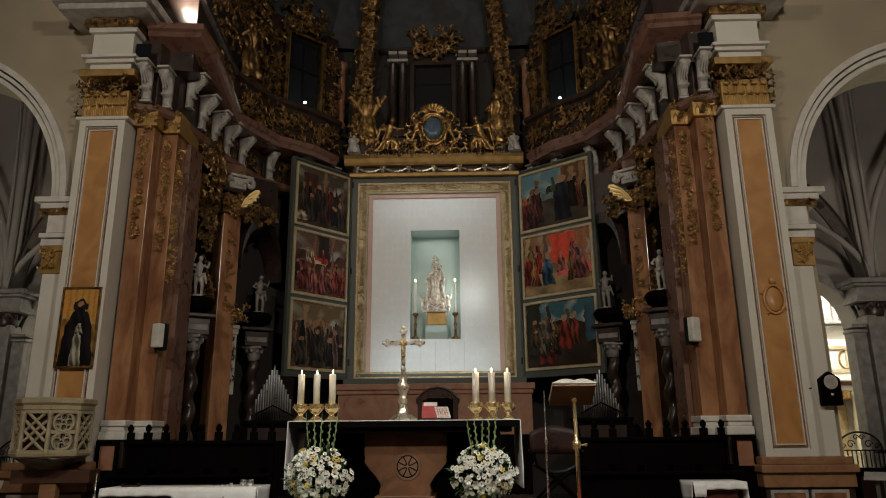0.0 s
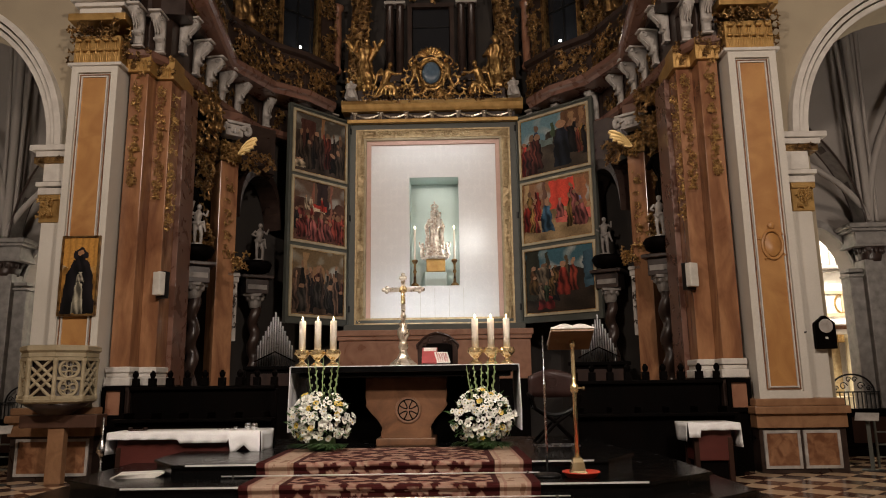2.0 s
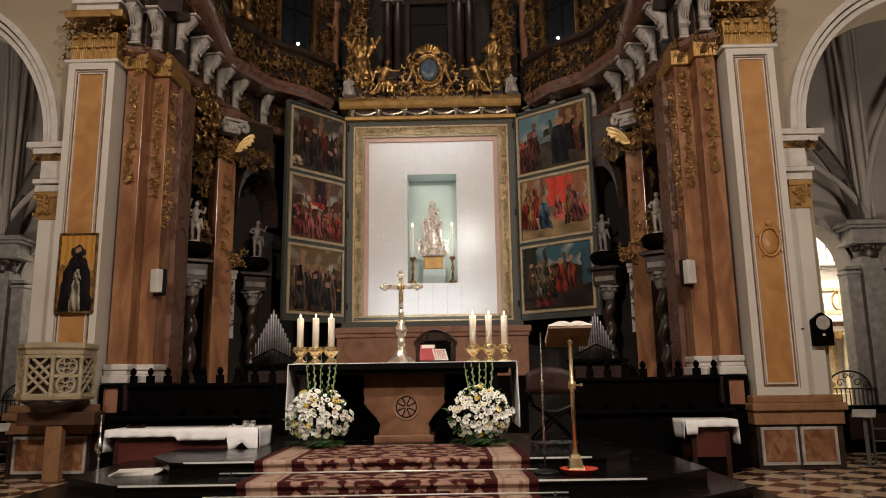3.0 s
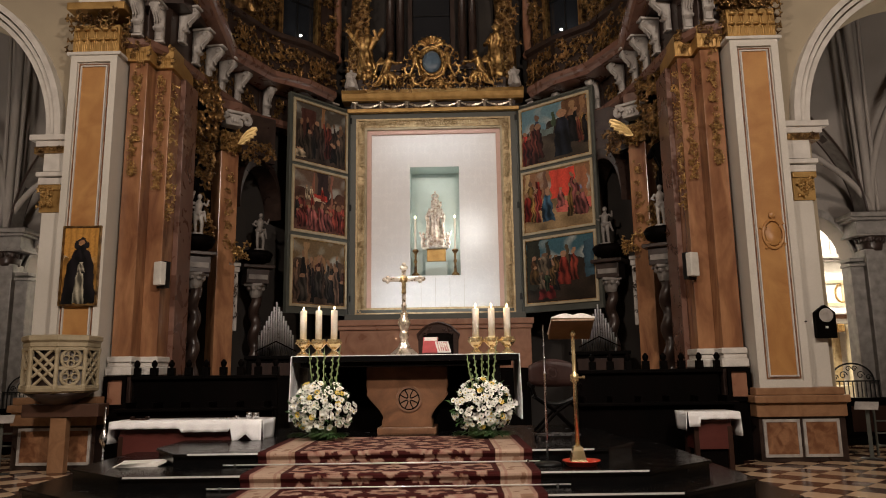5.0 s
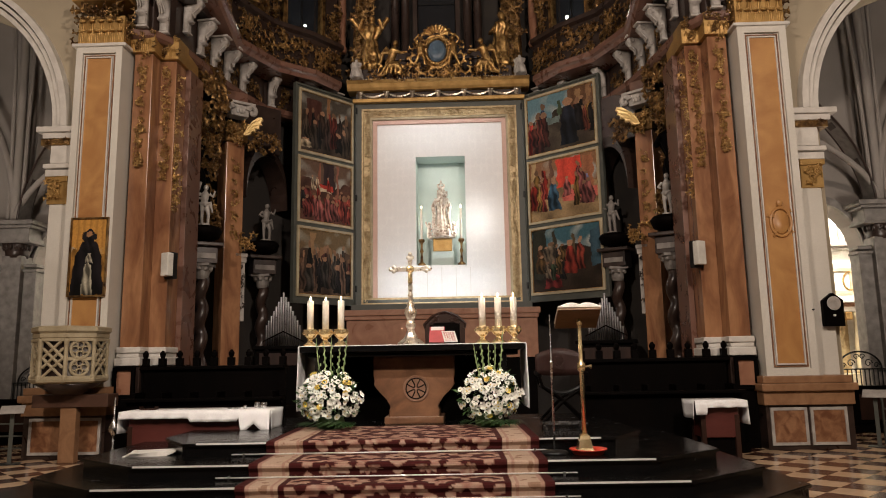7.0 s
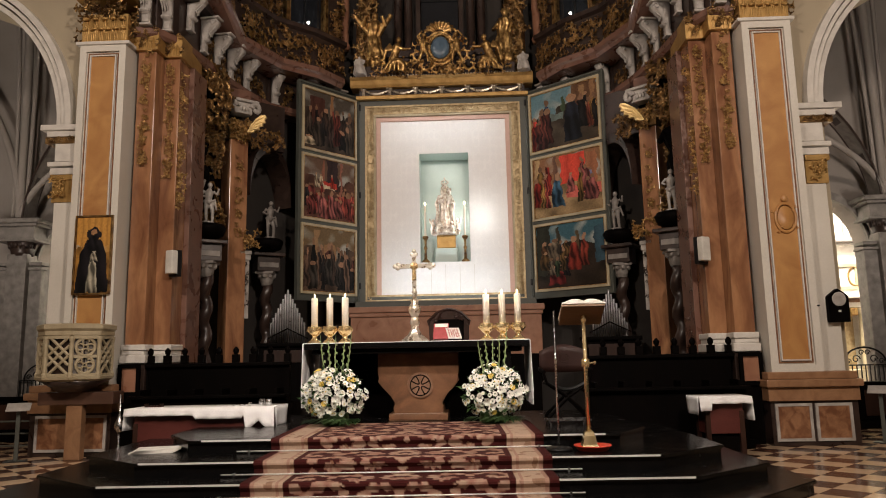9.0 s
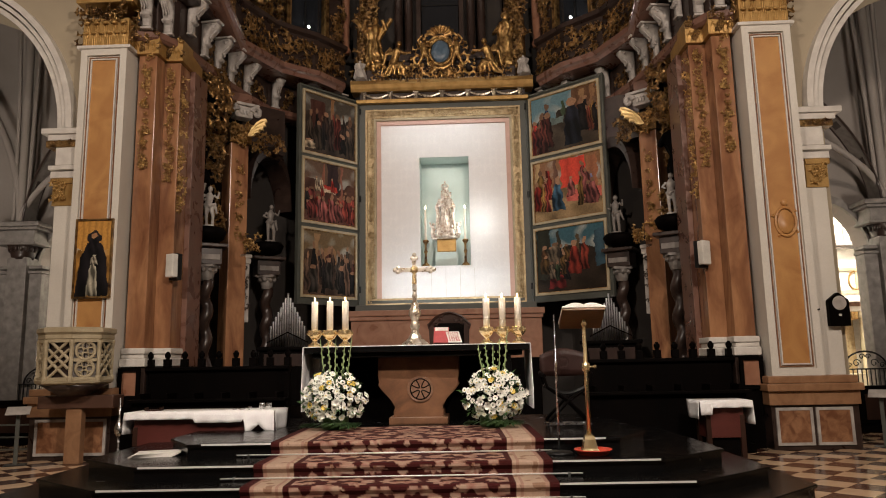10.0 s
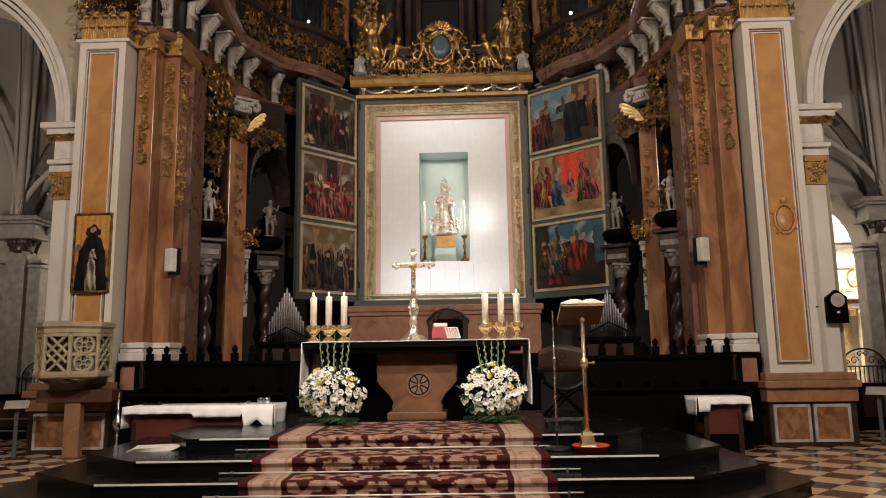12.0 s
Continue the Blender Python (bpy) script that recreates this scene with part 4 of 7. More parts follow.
def wing(side, hinge, turn, width, names, label):
    th = empty("altarpiece_wing", label, "painted wing", (*hinge, 0), turn, "altarpiece wings")
    X = lambda a, b: sorted((side * a, side * b))
    part("board", boxes((*X(0.0, width), 0.0, 0.09, 2.86, 8.16), bevel=0.01), GREYFRAME, th, "grey green wooden board")
    part("edge", rect_ring(bmesh.new(), *X(0.0, width), 2.86, 8.16, 0.05, -0.03, 0.0), GREYFRAME, th)
    for (z0, z1), nm in zip(((6.46, 8.05), (4.77, 6.38), (3.02, 4.68)), names):
        a, b = X(0.10, width - 0.10)
        pa = part("painting", turned(canvas(b - a - 0.12, z1 - z0 - 0.12, *SCENES[nm], len(nm) + side), Matrix.Translation(((a + b) / 2, -0.012, z0 + 0.06))), PAINT, th, "dark oil painting with a crowd of figures")
        fr = rect_ring(bmesh.new(), a, b, z0, z1, 0.055, -0.04, 0.0)
        part("frame", fr, CREAM, pa, "cream and gilt frame")
        part("gilt_edge", rect_ring(bmesh.new(), a + 0.055, b - 0.055, z0 + 0.055, z1 - 0.055, 0.016, -0.03, 0.0), GOLD, pa)
    for z in (3.2, 5.5, 7.8):
        part("hinge", lathe(bmesh.new(), [(0.03, 0), (0.03, 0.16)], 8, (0, -0.03, z)), BLACKMETAL, th)
    return th


wing(-1, (-2.12, 17.36), 48.5, 1.86, ("left_top", "left_mid", "left_low"), "open narrow altarpiece wing with three framed dark paintings")
wing(1, (2.16, 17.36), -39, 2.2, ("right_top", "right_mid", "right_low"), "open altarpiece wing with three framed bright paintings")

# statue group in the niche
th = empty("niche_pedestal", "small gilt and green pedestal inside the niche", "pedestal", (0.05, 17.9, 3.86))
part("block", boxes((-0.28, 0.28, -0.18, 0.2, 0, 0.38), bevel=0.015), NICHEGREEN, th)
part("gilt_block", boxes((-0.24, 0.24, -0.16, 0.18, 0.38, 0.72), bevel=0.02), GOLDPAINT, th, "gilt block")
bm = bmesh.new()
prof = [(0.15, 0.10), (0.165, 0.2), (0.15, 0.35), (0.135, 0.5), (0.12, 0.62), (0.115, 0.72), (0.13, 0.84), (0.145, 0.95), (0.12, 1.05), (0.055, 1.11), (0.045, 1.17)]
lathe(bm, prof, 40, (0, 0, 0), (0.14, 8, 3.5))
for d in (-1, 1):
    tube(bm, [(d * 0.13, 0.02, 1.06), (d * 0.21, -0.02, 0.85), (d * 0.18, -0.10, 0.62), (d * 0.21, -0.06, 0.38), (d * 0.16, -0.02, 0.15)], [0.05, 0.06, 0.05, 0.05, 0.04], 9)
tube(bm, [(-0.15, -0.03, 1.0), (-0.20, -0.12, 0.86), (-0.06, -0.20, 0.90)], [0.05, 0.045, 0.03], 8)
tube(bm, [(0.15, -0.03, 1.0), (0.21, -0.12, 0.86), (0.10, -0.20, 0.84)], [0.05, 0.045, 0.03], 8)
ball(bm, (0, -0.03, 1.23), 0.078, (0.92, 1, 1.15), 2)
tube(bm, [(-0.09, 0.02, 1.1), (-0.08, 0.03, 1.28), (0.0, 0.04, 1.33), (0.08, 0.03, 1.28), (0.09, 0.02, 1.1)], 0.03, 7)
lathe(bm, [(0.07, 1.29), (0.075, 1.34), (0.09, 1.37), (0.06, 1.37)], 16, (0, -0.01, 0))
for k in range(8):
    a = 0.785 * k
    tube(bm, [(0.085 * math.cos(a), -0.01 + 0.085 * math.sin(a), 1.35), (0.10 * math.cos(a), -0.01 + 0.1 * math.sin(a), 1.42), (0.0, -0.01, 1.48)], [0.014, 0.014, 0.01], 6)
ball(bm, (0, -0.01, 1.51), 0.026, (1, 1, 1.3), 2)
# the smaller form on its arm
tube(bm, [(0.10, -0.20, 0.80), (0.12, -0.19, 0.92), (0.12, -0.17, 1.04)], [0.075, 0.07, 0.045], 9)
ball(bm, (0.125, -0.18, 1.11), 0.052, (1, 1, 1.1), 2)
lathe(bm, [(0.04, 1.15), (0.055, 1.2), (0.03, 1.2)], 10, (0.125, -0.175, 0))
tube(bm, [(0.10, -0.24, 0.82), (0.05, -0.27, 0.72), (0.06, -0.26, 0.62)], [0.04, 0.035, 0.025], 7)
# small winged forms and curled cloud round the foot
for x, y, z, h in ((-0.31, -0.08, 0.02, 0.42), (0.31, -0.08, 0.02, 0.42), (-0.15, -0.2, 0.0, 0.34), (0.16, -0.2, 0.0, 0.34)):
    d = 1 if x > 0 else -1
    tube(bm, [(x, y, z), (x + 0.02 * d, y - 0.02, z + 0.3 * h), (x, y, z + 0.72 * h)], [0.05, 0.06, 0.045], 8)
    ball(bm, (x, y - 0.02, z + 0.86 * h), 0.045, (1, 1, 1.1), 2)
    tube(bm, [(x, y, z + 0.6 * h), (x + 0.07 * d, y - 0.03, z + 0.75 * h), (x + 0.09 * d, y - 0.02, z + 1.0 * h)], [0.03, 0.026, 0.018], 7)
    tube(bm, [(x, y, z + 0.6 * h), (x - 0.09 * d, y - 0.05, z + 0.5 * h)], [0.03, 0.018], 7)
for k in range(8):
    scroll(bm, (-0.30 + 0.086 * k, -0.16 - 0.08 * math.sin(math.pi * k / 7), 0.06 + 0.03 * (k % 2)), 0.075, 1 if k % 2 else -1, 0.8 * k, 0.03, None, 0.24)
lathe(bm, [(0.30, 0.0), (0.33, 0.03), (0.28, 0.08), (0.2, 0.14)], 18)
statue(bm, IVORY, (0.03, 17.86, 4.58), "plain silver gilt crowned statue on the niche pedestal", "", 0.009)
for x in (-0.50, 0.50):
    th = empty("niche_candlestick", "tall bronze candlestick with lit candle in the niche", "candlestick", (x + 0.03, 17.55, 3.862), group="niche candlesticks")
    part("stem", lathe(bmesh.new(), [(0.10, 0), (0.10, 0.03), (0.04, 0.08), (0.025, 0.3), (0.05, 0.36), (0.025, 0.42), (0.03, 0.55), (0.08, 0.62), (0.07, 0.66)], 14), OLDGOLD, th, "", True)
    part("candle", lathe(bmesh.new(), [(0.028, 0.66), (0.028, 1.45)], 10), WAX, th)
    part("flame", lathe(bmesh.new(), [(0.004, 1.46), (0.014, 1.485), (0.010, 1.51), (0.002, 1.54)], 8), FLAME, th)


# ---- upper apse ----
def carved_bay(name, w, h, n, seed, m, mat, label, size=0.14, depth=0.1):
    ob = part(name, foliage(w, h, n, seed, size, depth), mat)
    ob.matrix_basis = m
    return tagged(ob, label, "carving", "apse carvings", "structure")


para = [(5.4, 12.3), (4.55, 12.4), (4.45, 14.5), (3.9, 15.8), (3.1, 16.5), (2.5, 17.35)]
for s in (-1, 1):
    line = [(s * x, y) for x, y in para]
    bm = sweep(bmesh.new(), line if s > 0 else line, [(0, 8.5), (0, 9.5), (0.1 * s, 9.55), (0.1 * s, 9.66), (-0.5 * s, 9.66), (-0.5 * s, 8.5)])
    lifted(bm, 9.0)
    setting("parapet", bm, DARKMARBLE, "dark carved marble parapet above the apse cornice", "parapet")
    for k, ((xa, ya), (xb, yb)) in enumerate(zip(line[1:], line[2:])):
        ln = math.hypot(xb - xa, yb - ya)
        ang = math.degrees(math.atan2(yb - ya, xb - xa))
        if s > 0:
            ang += 180
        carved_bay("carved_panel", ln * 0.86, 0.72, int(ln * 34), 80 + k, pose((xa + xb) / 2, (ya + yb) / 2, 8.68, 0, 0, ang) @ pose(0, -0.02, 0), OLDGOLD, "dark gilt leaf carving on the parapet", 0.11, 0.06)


def apse_window(s):
    """Gilt-framed dark window of the upper apse, on its sill."""
    th = empty("window_1" if s < 0 else "window_2", "dark upper window in a carved gilt frame above the cornice", "window", (s * 3.42, 16.95, 9.75), -s * 45, kind="structure")
    part("sill", boxes((-0.75, 0.75, -0.25, 0.4, -0.22, 0.0), (-0.85, 0.85, -0.35, 0.4, -0.08, 0.02), bevel=0.02), DARKMARBLE, th)
    part("pane", boxes((-0.5, 0.5, 0.1, 0.13, 0, 2.2)), GLASSDARK, th)
    part("glazing_bar", boxes((-0.5, 0.5, 0.06, 0.1, 1.28, 1.31), (-0.012, 0.012, 0.06, 0.1, 0, 2.2)), BLACKMETAL, th)
    part("window_frame", rect_ring(bmesh.new(), -0.62, 0.62, 0, 2.3, 0.10, -0.08, 0.3), OLDGOLD, th, "gilt frame")
    part("gilt_line", rect_ring(bmesh.new(), -0.53, 0.53, 0.04, 2.22, 0.02, -0.1, 0.0), GOLD, th)
    bm = foliage(1.3, 0.9, 40, 90, 0.16, 0.14)
    part("pediment", turned(bm, Matrix.Translation((0, -0.05, 2.3))), OLDGOLD, th, "carved gilt pediment")
    for sx in (-1, 1):
        part("side_carving", turned(foliage(0.34, 2.3, 44, 93 + sx, 0.12, 0.12), Matrix.Translation((sx * 0.86, 0.0, 0))), OLDGOLD, th, "carved gilt side strip")
        part("side_pier", boxes((*sorted((sx * 0.68, sx * 1.05)), 0.0, 0.5, 0, 2.6)), DARKMARBLE, th)
    bm = lathe(bmesh.new(), [(0.13, 0), (0.15, 0.1), (0.1, 0.2), (0.12, 1.0), (0.1, 1.8), (0.15, 1.9), (0.16, 2.0)], 14, (s * 1.28 * -1, 0.1, 0), (0.1, 3, 8))
    part("column", bm, PINK, th, "rose marble column", True)
    return th


apse_window(-1)
apse_window(1)

for s in (-1, 1):
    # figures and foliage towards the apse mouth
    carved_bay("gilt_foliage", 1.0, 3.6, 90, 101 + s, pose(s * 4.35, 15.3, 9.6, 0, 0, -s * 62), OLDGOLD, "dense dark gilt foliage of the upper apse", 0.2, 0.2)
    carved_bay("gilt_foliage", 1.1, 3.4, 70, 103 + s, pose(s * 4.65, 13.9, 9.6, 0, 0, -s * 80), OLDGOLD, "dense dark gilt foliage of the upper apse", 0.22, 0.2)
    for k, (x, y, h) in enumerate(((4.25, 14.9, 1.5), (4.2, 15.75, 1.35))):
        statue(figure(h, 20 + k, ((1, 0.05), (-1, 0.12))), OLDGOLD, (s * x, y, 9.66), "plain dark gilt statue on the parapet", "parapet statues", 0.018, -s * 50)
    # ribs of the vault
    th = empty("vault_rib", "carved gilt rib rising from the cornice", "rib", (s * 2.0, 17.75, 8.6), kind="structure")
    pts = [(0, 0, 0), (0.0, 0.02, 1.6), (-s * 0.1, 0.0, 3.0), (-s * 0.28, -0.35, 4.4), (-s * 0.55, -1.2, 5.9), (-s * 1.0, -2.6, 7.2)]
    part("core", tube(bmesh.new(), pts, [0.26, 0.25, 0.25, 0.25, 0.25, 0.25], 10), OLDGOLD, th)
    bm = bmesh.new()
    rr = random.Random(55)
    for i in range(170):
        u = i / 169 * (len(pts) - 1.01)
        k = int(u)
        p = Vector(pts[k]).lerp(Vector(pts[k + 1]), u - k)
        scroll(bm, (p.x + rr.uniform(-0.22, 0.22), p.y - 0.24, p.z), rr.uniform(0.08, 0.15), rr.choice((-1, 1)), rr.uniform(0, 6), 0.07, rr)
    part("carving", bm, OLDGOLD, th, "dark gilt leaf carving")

# central window
th = empty("window_3", "dark central window between dark columns above the altarpiece", "window", (-0.02, 18.0, 9.2), kind="structure")
part("back", boxes((-1.7, 1.7, 0.12, 0.25, -0.7, 5.5)), DARKWALL, th)
part("pane", boxes((-0.5, 0.5, 0.05, 0.08, 0.9, 2.45)), GLASSDARK, th)
part("glazing_bar", boxes((-0.5, 0.5, 0.02, 0.05, 1.9, 1.93)), BLACKMETAL, th)
part("window_frame", rect_ring(bmesh.new(), -0.64, 0.64, 0.75, 2.6, 0.12, -0.06, 0.1), DARKMARBLE, th)
part("sill", boxes((-1.5, 1.5, -0.3, 0.12, 0.2, 0.4), (-1.4, 1.4, -0.22, 0.12, -0.6, 0.2), bevel=0.02), DARKMARBLE, th)
for x in (-1.12, -0.84, 0.84, 1.12):
    bm = lathe(bmesh.new(), [(0.14, 0.4), (0.14, 0.5), (0.1, 0.56), (0.115, 1.4), (0.095, 2.45), (0.13, 2.5)], 14, (x, -0.1, 0))
    part("column", bm, DARKMARBLE, th, "dark marble column", True)
    part("capital", boxes((x - 0.15, x + 0.15, -0.25, 0.05, 2.5, 2.58), (x - 0.12, x + 0.12, -0.22, 0.05, 2.74, 2.84), bevel=0.01), CHALK, th, "pale stone capital")
part("crest", turned(foliage(1.3, 1.1, 34, 120, 0.2, 0.12), Matrix.Translation((0, 0, 2.75))), OLDGOLD, th, "dark gilt crest")
part("arch", sweep(bmesh.new(), [(1.5, 0), (-1.5, 0)], [(0, 2.9), (0.06, 2.95), (0.06, 3.02), (-0.1, 3.02), (-0.1, 2.9)]), DARKMARBLE, th)

# painted vault over the apse
bm = bmesh.new()
cols = [Vector((x, y, 12.3)) for x, y in [(5.9, 13.2), (5.4, 14.9), (4.6, 16.4), (3.0, 18.0), (0, 18.2), (-3.0, 18.0), (-4.6, 16.4), (-5.4, 14.9), (-5.9, 13.2)]]
apex = Vector((0, 13.5, 16.8))
prev = None
for k in range(8):
    u = k / 7
    row = [bm.verts.new(c.lerp(apex, u * 0.96) + Vector((0, 0, 1.3 * math.sin(math.pi * u) ))) for c in cols]
    if prev:
        for i in range(len(row) - 1):
            bm.faces.new((prev[i], prev[i + 1], row[i + 1], row[i]))
    prev = row
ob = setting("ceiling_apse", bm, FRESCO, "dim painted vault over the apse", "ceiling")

# lamps on the cornice and on the window sills
th = empty("floodlight", "small floodlight standing on the apse cornice", "lamp", (-5.08, 11.62, 9.555))
part("housing", boxes((-0.16, 0.16, -0.14, 0.05, 0.3, 0.56), bevel=0.02), BLACKMETAL, th)
part("stirrup", boxes((-0.18, -0.16, -0.08, 0.0, 0.0, 0.45), (0.16, 0.18, -0.08, 0.0, 0.0, 0.45), (-0.18, 0.18, -0.08, 0.0, 0.0, 0.02)), BLACKMETAL, th)
part("rear_lens", boxes((-0.10, 0.10, -0.16, -0.14, 0.36, 0.50), bevel=0.008), glow("lamp_glass", (1.0, 0.93, 0.82), 6), th, "bright lamp glass")
for s in (-1, 1):
    th = empty("sill_lamp", "tiny bright lamp on the window sill", "lamp", (s * 3.30, 16.66, 9.78), -s * 45, "sill lamps")
    part("stem", lathe(bmesh.new(), [(0.05, 0), (0.05, 0.02), (0.012, 0.04), (0.012, 0.12)], 10), BLACKMETAL, th)
    part("bulb", ball(bmesh.new(), (0, 0, 0.15), 0.035, (1, 1, 1), 2), glow("bulb_glass", (1.0, 0.93, 0.82), 12), th, "bright bulb", True)


# ---- the sides of the apse ----
def console(s, at, ang, size=1.0):
    """White marble scroll corbel of the frieze, on its leg."""
    bm = bmesh.new()
    side = [(0.0, 0.70), (-0.33, 0.70), (-0.36, 0.66), (-0.36, 0.60), (-0.32, 0.55), (-0.26, 0.53), (-0.20, 0.48), (-0.15, 0.40), (-0.13, 0.33), (-0.16, 0.29), (-0.15, 0.25), (-0.09, 0.24), (-0.09, 0.0), (0.0, 0.0)]
    prism(bm, side, -0.08, 0.08)
    turned(bm, Matrix(((0, 1, 0, 0), (1, 0, 0, 0), (0, 0, 1, 0), (0, 0, 0, 1))))
    for x in (-0.085, 0.085):
        tube(bm, [(x, -0.275 - 0.075 * (1 - 0.085 * k) * math.cos(0.75 * k), 0.615 + 0.075 * (1 - 0.085 * k) * math.sin(0.75 * k)) for k in range(10)], [0.02 - 0.001 * k for k in range(10)], 6)
        tube(bm, [(x, -0.10 - 0.055 * (1 - 0.1 * k) * math.cos(0.8 * k), 0.29 - 0.055 * (1 - 0.1 * k) * math.sin(0.8 * k)) for k in range(8)], [0.016 - 0.001 * k for k in range(8)], 6)
    for k in (-1, 0, 1):
        tube(bm, [(0.025 * k, -0.34, 0.60), (0.04 * k, -0.27, 0.50), (0.045 * k, -0.18, 0.40 + 0.02 * abs(k)), (0.05 * k, -0.19, 0.33 + 0.03 * abs(k))], [0.014, 0.022, 0.022, 0.008], 6)
    box(bm, -0.12, 0.12, -0.40, 0.0, 0.70, 0.745, 0.012)
    box(bm, -0.10, 0.10, -0.115, 0.0, 0.0, 0.04, 0.01)
    box(bm, -0.055, 0.055, -0.10, -0.085, 0.06, 0.2, 0.004)
    ob = part("corbel", bm, CHALK, None, "", True)
    ob.matrix_basis = pose(*at, 0, 0, ang) @ Matrix.Diagonal((size, size, size, 1))
    return tagged(ob, "white marble scroll corbel under the apse cornice", "corbel", "white corbels", "structure")


def along(line, d):
    for (xa, ya), (xb, yb) in zip(line, line[1:]):
        ln = math.hypot(xb - xa, yb - ya)
        if d <= ln:
            u = d / ln
            return xa + (xb - xa) * u, ya + (yb - ya) * u, math.degrees(math.atan2(yb - ya, xb - xa))
        d -= ln
    return xa, ya, 0


first = console(1, (20, 20, -5), 0)
for s in (-1, 1):
    line = [(s * x, y) for x, y in [(4.80, 12.55), (4.75, 13.0), (4.53, 14.6), (4.36, 15.3), (4.10, 16.1), (2.55, 17.72)]]
    for d in (0.35, 0.9, 1.45, 2.05, 2.7, 3.78, 4.8, 5.6):
        x, y, a = along(line, d)
        a = a + 180 if s > 0 else a
        copy_thing(first, pose(x, y, 7.62 + 0.8 * rise(y), 0, 0, a) @ pose(0, 0.04, 0))
    for x, y, a in ((5.20, 12.02, 0), (4.92, 12.30, 0)):
        copy_thing(first, pose(s * x, y, 7.62, 0, 0, a))
    # gilt panels in the frieze between corbels
    for k, d in enumerate((1.15, 1.75, 2.33, 2.95, 3.3, 4.1, 5.1)):
        x, y, a = along(line, d)
        a = a + 180 if s > 0 else a
        carved_bay("frieze_carving", 0.3, 0.42, 9, 140 + k, pose(x, y, 7.72 + 0.6 * rise(y), 0, 0, a) @ pose(0, 0.06, 0), OLDGOLD, "gilt leaf carving in the dark frieze", 0.1, 0.05)
    # dark frieze opening by the pier
    setting("trim", turned(boxes((-0.14, 0.14, -0.02, 0.02, 0, 0.36)), pose(s * 5.30, 11.86, 8.42, 0, 0, 0)), GLASSDARK, "small dark opening in the frieze", "opening")
bpy.data.objects.remove(first)


def bay_pilaster(s):
    """Slender marble pilaster between the statue niche and the arch."""
    th = empty("bay_pilaster", "slender red marble pilaster with gilt strip and gilt capital", "pilaster", (4.50 if s > 0 else -4.34, 14.75, 0), -s * 40, "bay pilasters", "structure")
    part("shaft", boxes((-0.2, 0.2, 0.0, 0.5, 1.3, 6.3), bevel=0.015), MARBLE, th)
    part("pedestal", boxes((-0.24, 0.24, -0.04, 0.5, 0, 1.3)), DARKMARBLE, th)
    part("gilt_strip", turned(foliage(0.14, 2.0, 44, 150, 0.05, 0.045), Matrix.Translation((0, 0, 4.0))), GOLD, th, "gilt leaf strip")
    part("capital", boxes((-0.24, 0.24, -0.06, 0.5, 6.3, 6.72)), OLDGOLD, th)
    part("capital_leaves", turned(foliage(0.5, 0.4, 18, 151, 0.085, 0.1), Matrix.Translation((0, -0.06, 6.32))), GOLD, th, "gilt leaves")
    part("impost", boxes((-0.24, 0.24, -0.03, 0.5, 7.2, 7.45), bevel=0.02), DARKROSE, th)
    bm = bmesh.new()
    for sx in (-1, 1):
        tube(bm, [(sx * (0.28 - 0.11 * math.cos(0.6 * k) * (1 - 0.07 * k)), -0.2, 6.98 + 0.13 * math.sin(0.6 * k) * (1 - 0.07 * k)) for k in range(12)], [0.07 - 0.003 * k for k in range(12)], 8)
    box(bm, -0.33, 0.33, -0.26, 0.1, 7.1, 7.16, 0.015)
    box(bm, -0.2, 0.2, -0.2, 0.1, 6.84, 7.1, 0.03)
    for k in (-1, 0, 1):
        ball(bm, (0.07 * k, -0.22, 6.95), 0.05, (0.8, 0.8, 1.4), 1)
    part("scroll_cap", bm, CHALK, th, "white marble scroll cap")
    # spread gilt wing beside the capital
    bm = bmesh.new()
    root, tip = (4.36, 3.86) if s > 0 else (-4.06, -3.66)
    W = lambda u, v: (root + (tip - root) * u, 6.36 + 0.36 * v)
    edge = [(0, 0.0), (0.18, 0.42), (0.45, 0.78), (0.75, 1.0), (0.95, 1.0), (1.0, 0.86), (0.9, 0.72), (0.96, 0.55), (0.8, 0.5), (0.82, 0.32), (0.62, 0.3), (0.6, 0.12), (0.4, 0.12), (0.3, -0.04), (0.12, -0.06)]
    prism(bm, [W(u, v) for u, v in edge], 14.40, 14.47)
    for (ua, va), (ub, vb), (uc, vc) in (((0.05, 0.08), (0.45, 0.68), (0.97, 0.92)), ((0.08, 0.06), (0.5, 0.5), (0.92, 0.62)), ((0.1, 0.04), (0.45, 0.32), (0.78, 0.40)), ((0.1, 0.0), (0.35, 0.16), (0.58, 0.18))):
        tube(bm, [(W(ua, va)[0], 14.40, W(ua, va)[1]), (W(ub, vb)[0], 14.39, W(ub, vb)[1]), (W(uc, vc)[0], 14.395, W(uc, vc)[1])], [0.012, 0.022, 0.014], 6)
    part("gilt_wing", turned(bm, th.matrix_basis.inverted()), BRIGHTGOLD, th, "bright gilt carved wing")
    # white lower bracket with dark pendant
    part("bracket", boxes((-s * 0.20 - 0.14, -s * 0.20 + 0.14, 0.0, 0.3, 3.78, 3.86), (-s * 0.22 - 0.11, -s * 0.22 + 0.11, 0.03, 0.3, 3.66, 3.78), (-s * 0.22 - 0.09, -s * 0.22 + 0.09, 0.06, 0.3, 2.4, 3.66), bevel=0.012), CHALK, th, "white marble bracket")
    part("pendant", turned(foliage(0.08, 1.1, 14, 152, 0.045, 0.03), Matrix.Translation((-s * 0.22, 0.06, 2.5))), DARKMARBLE, th, "dark carved pendant")
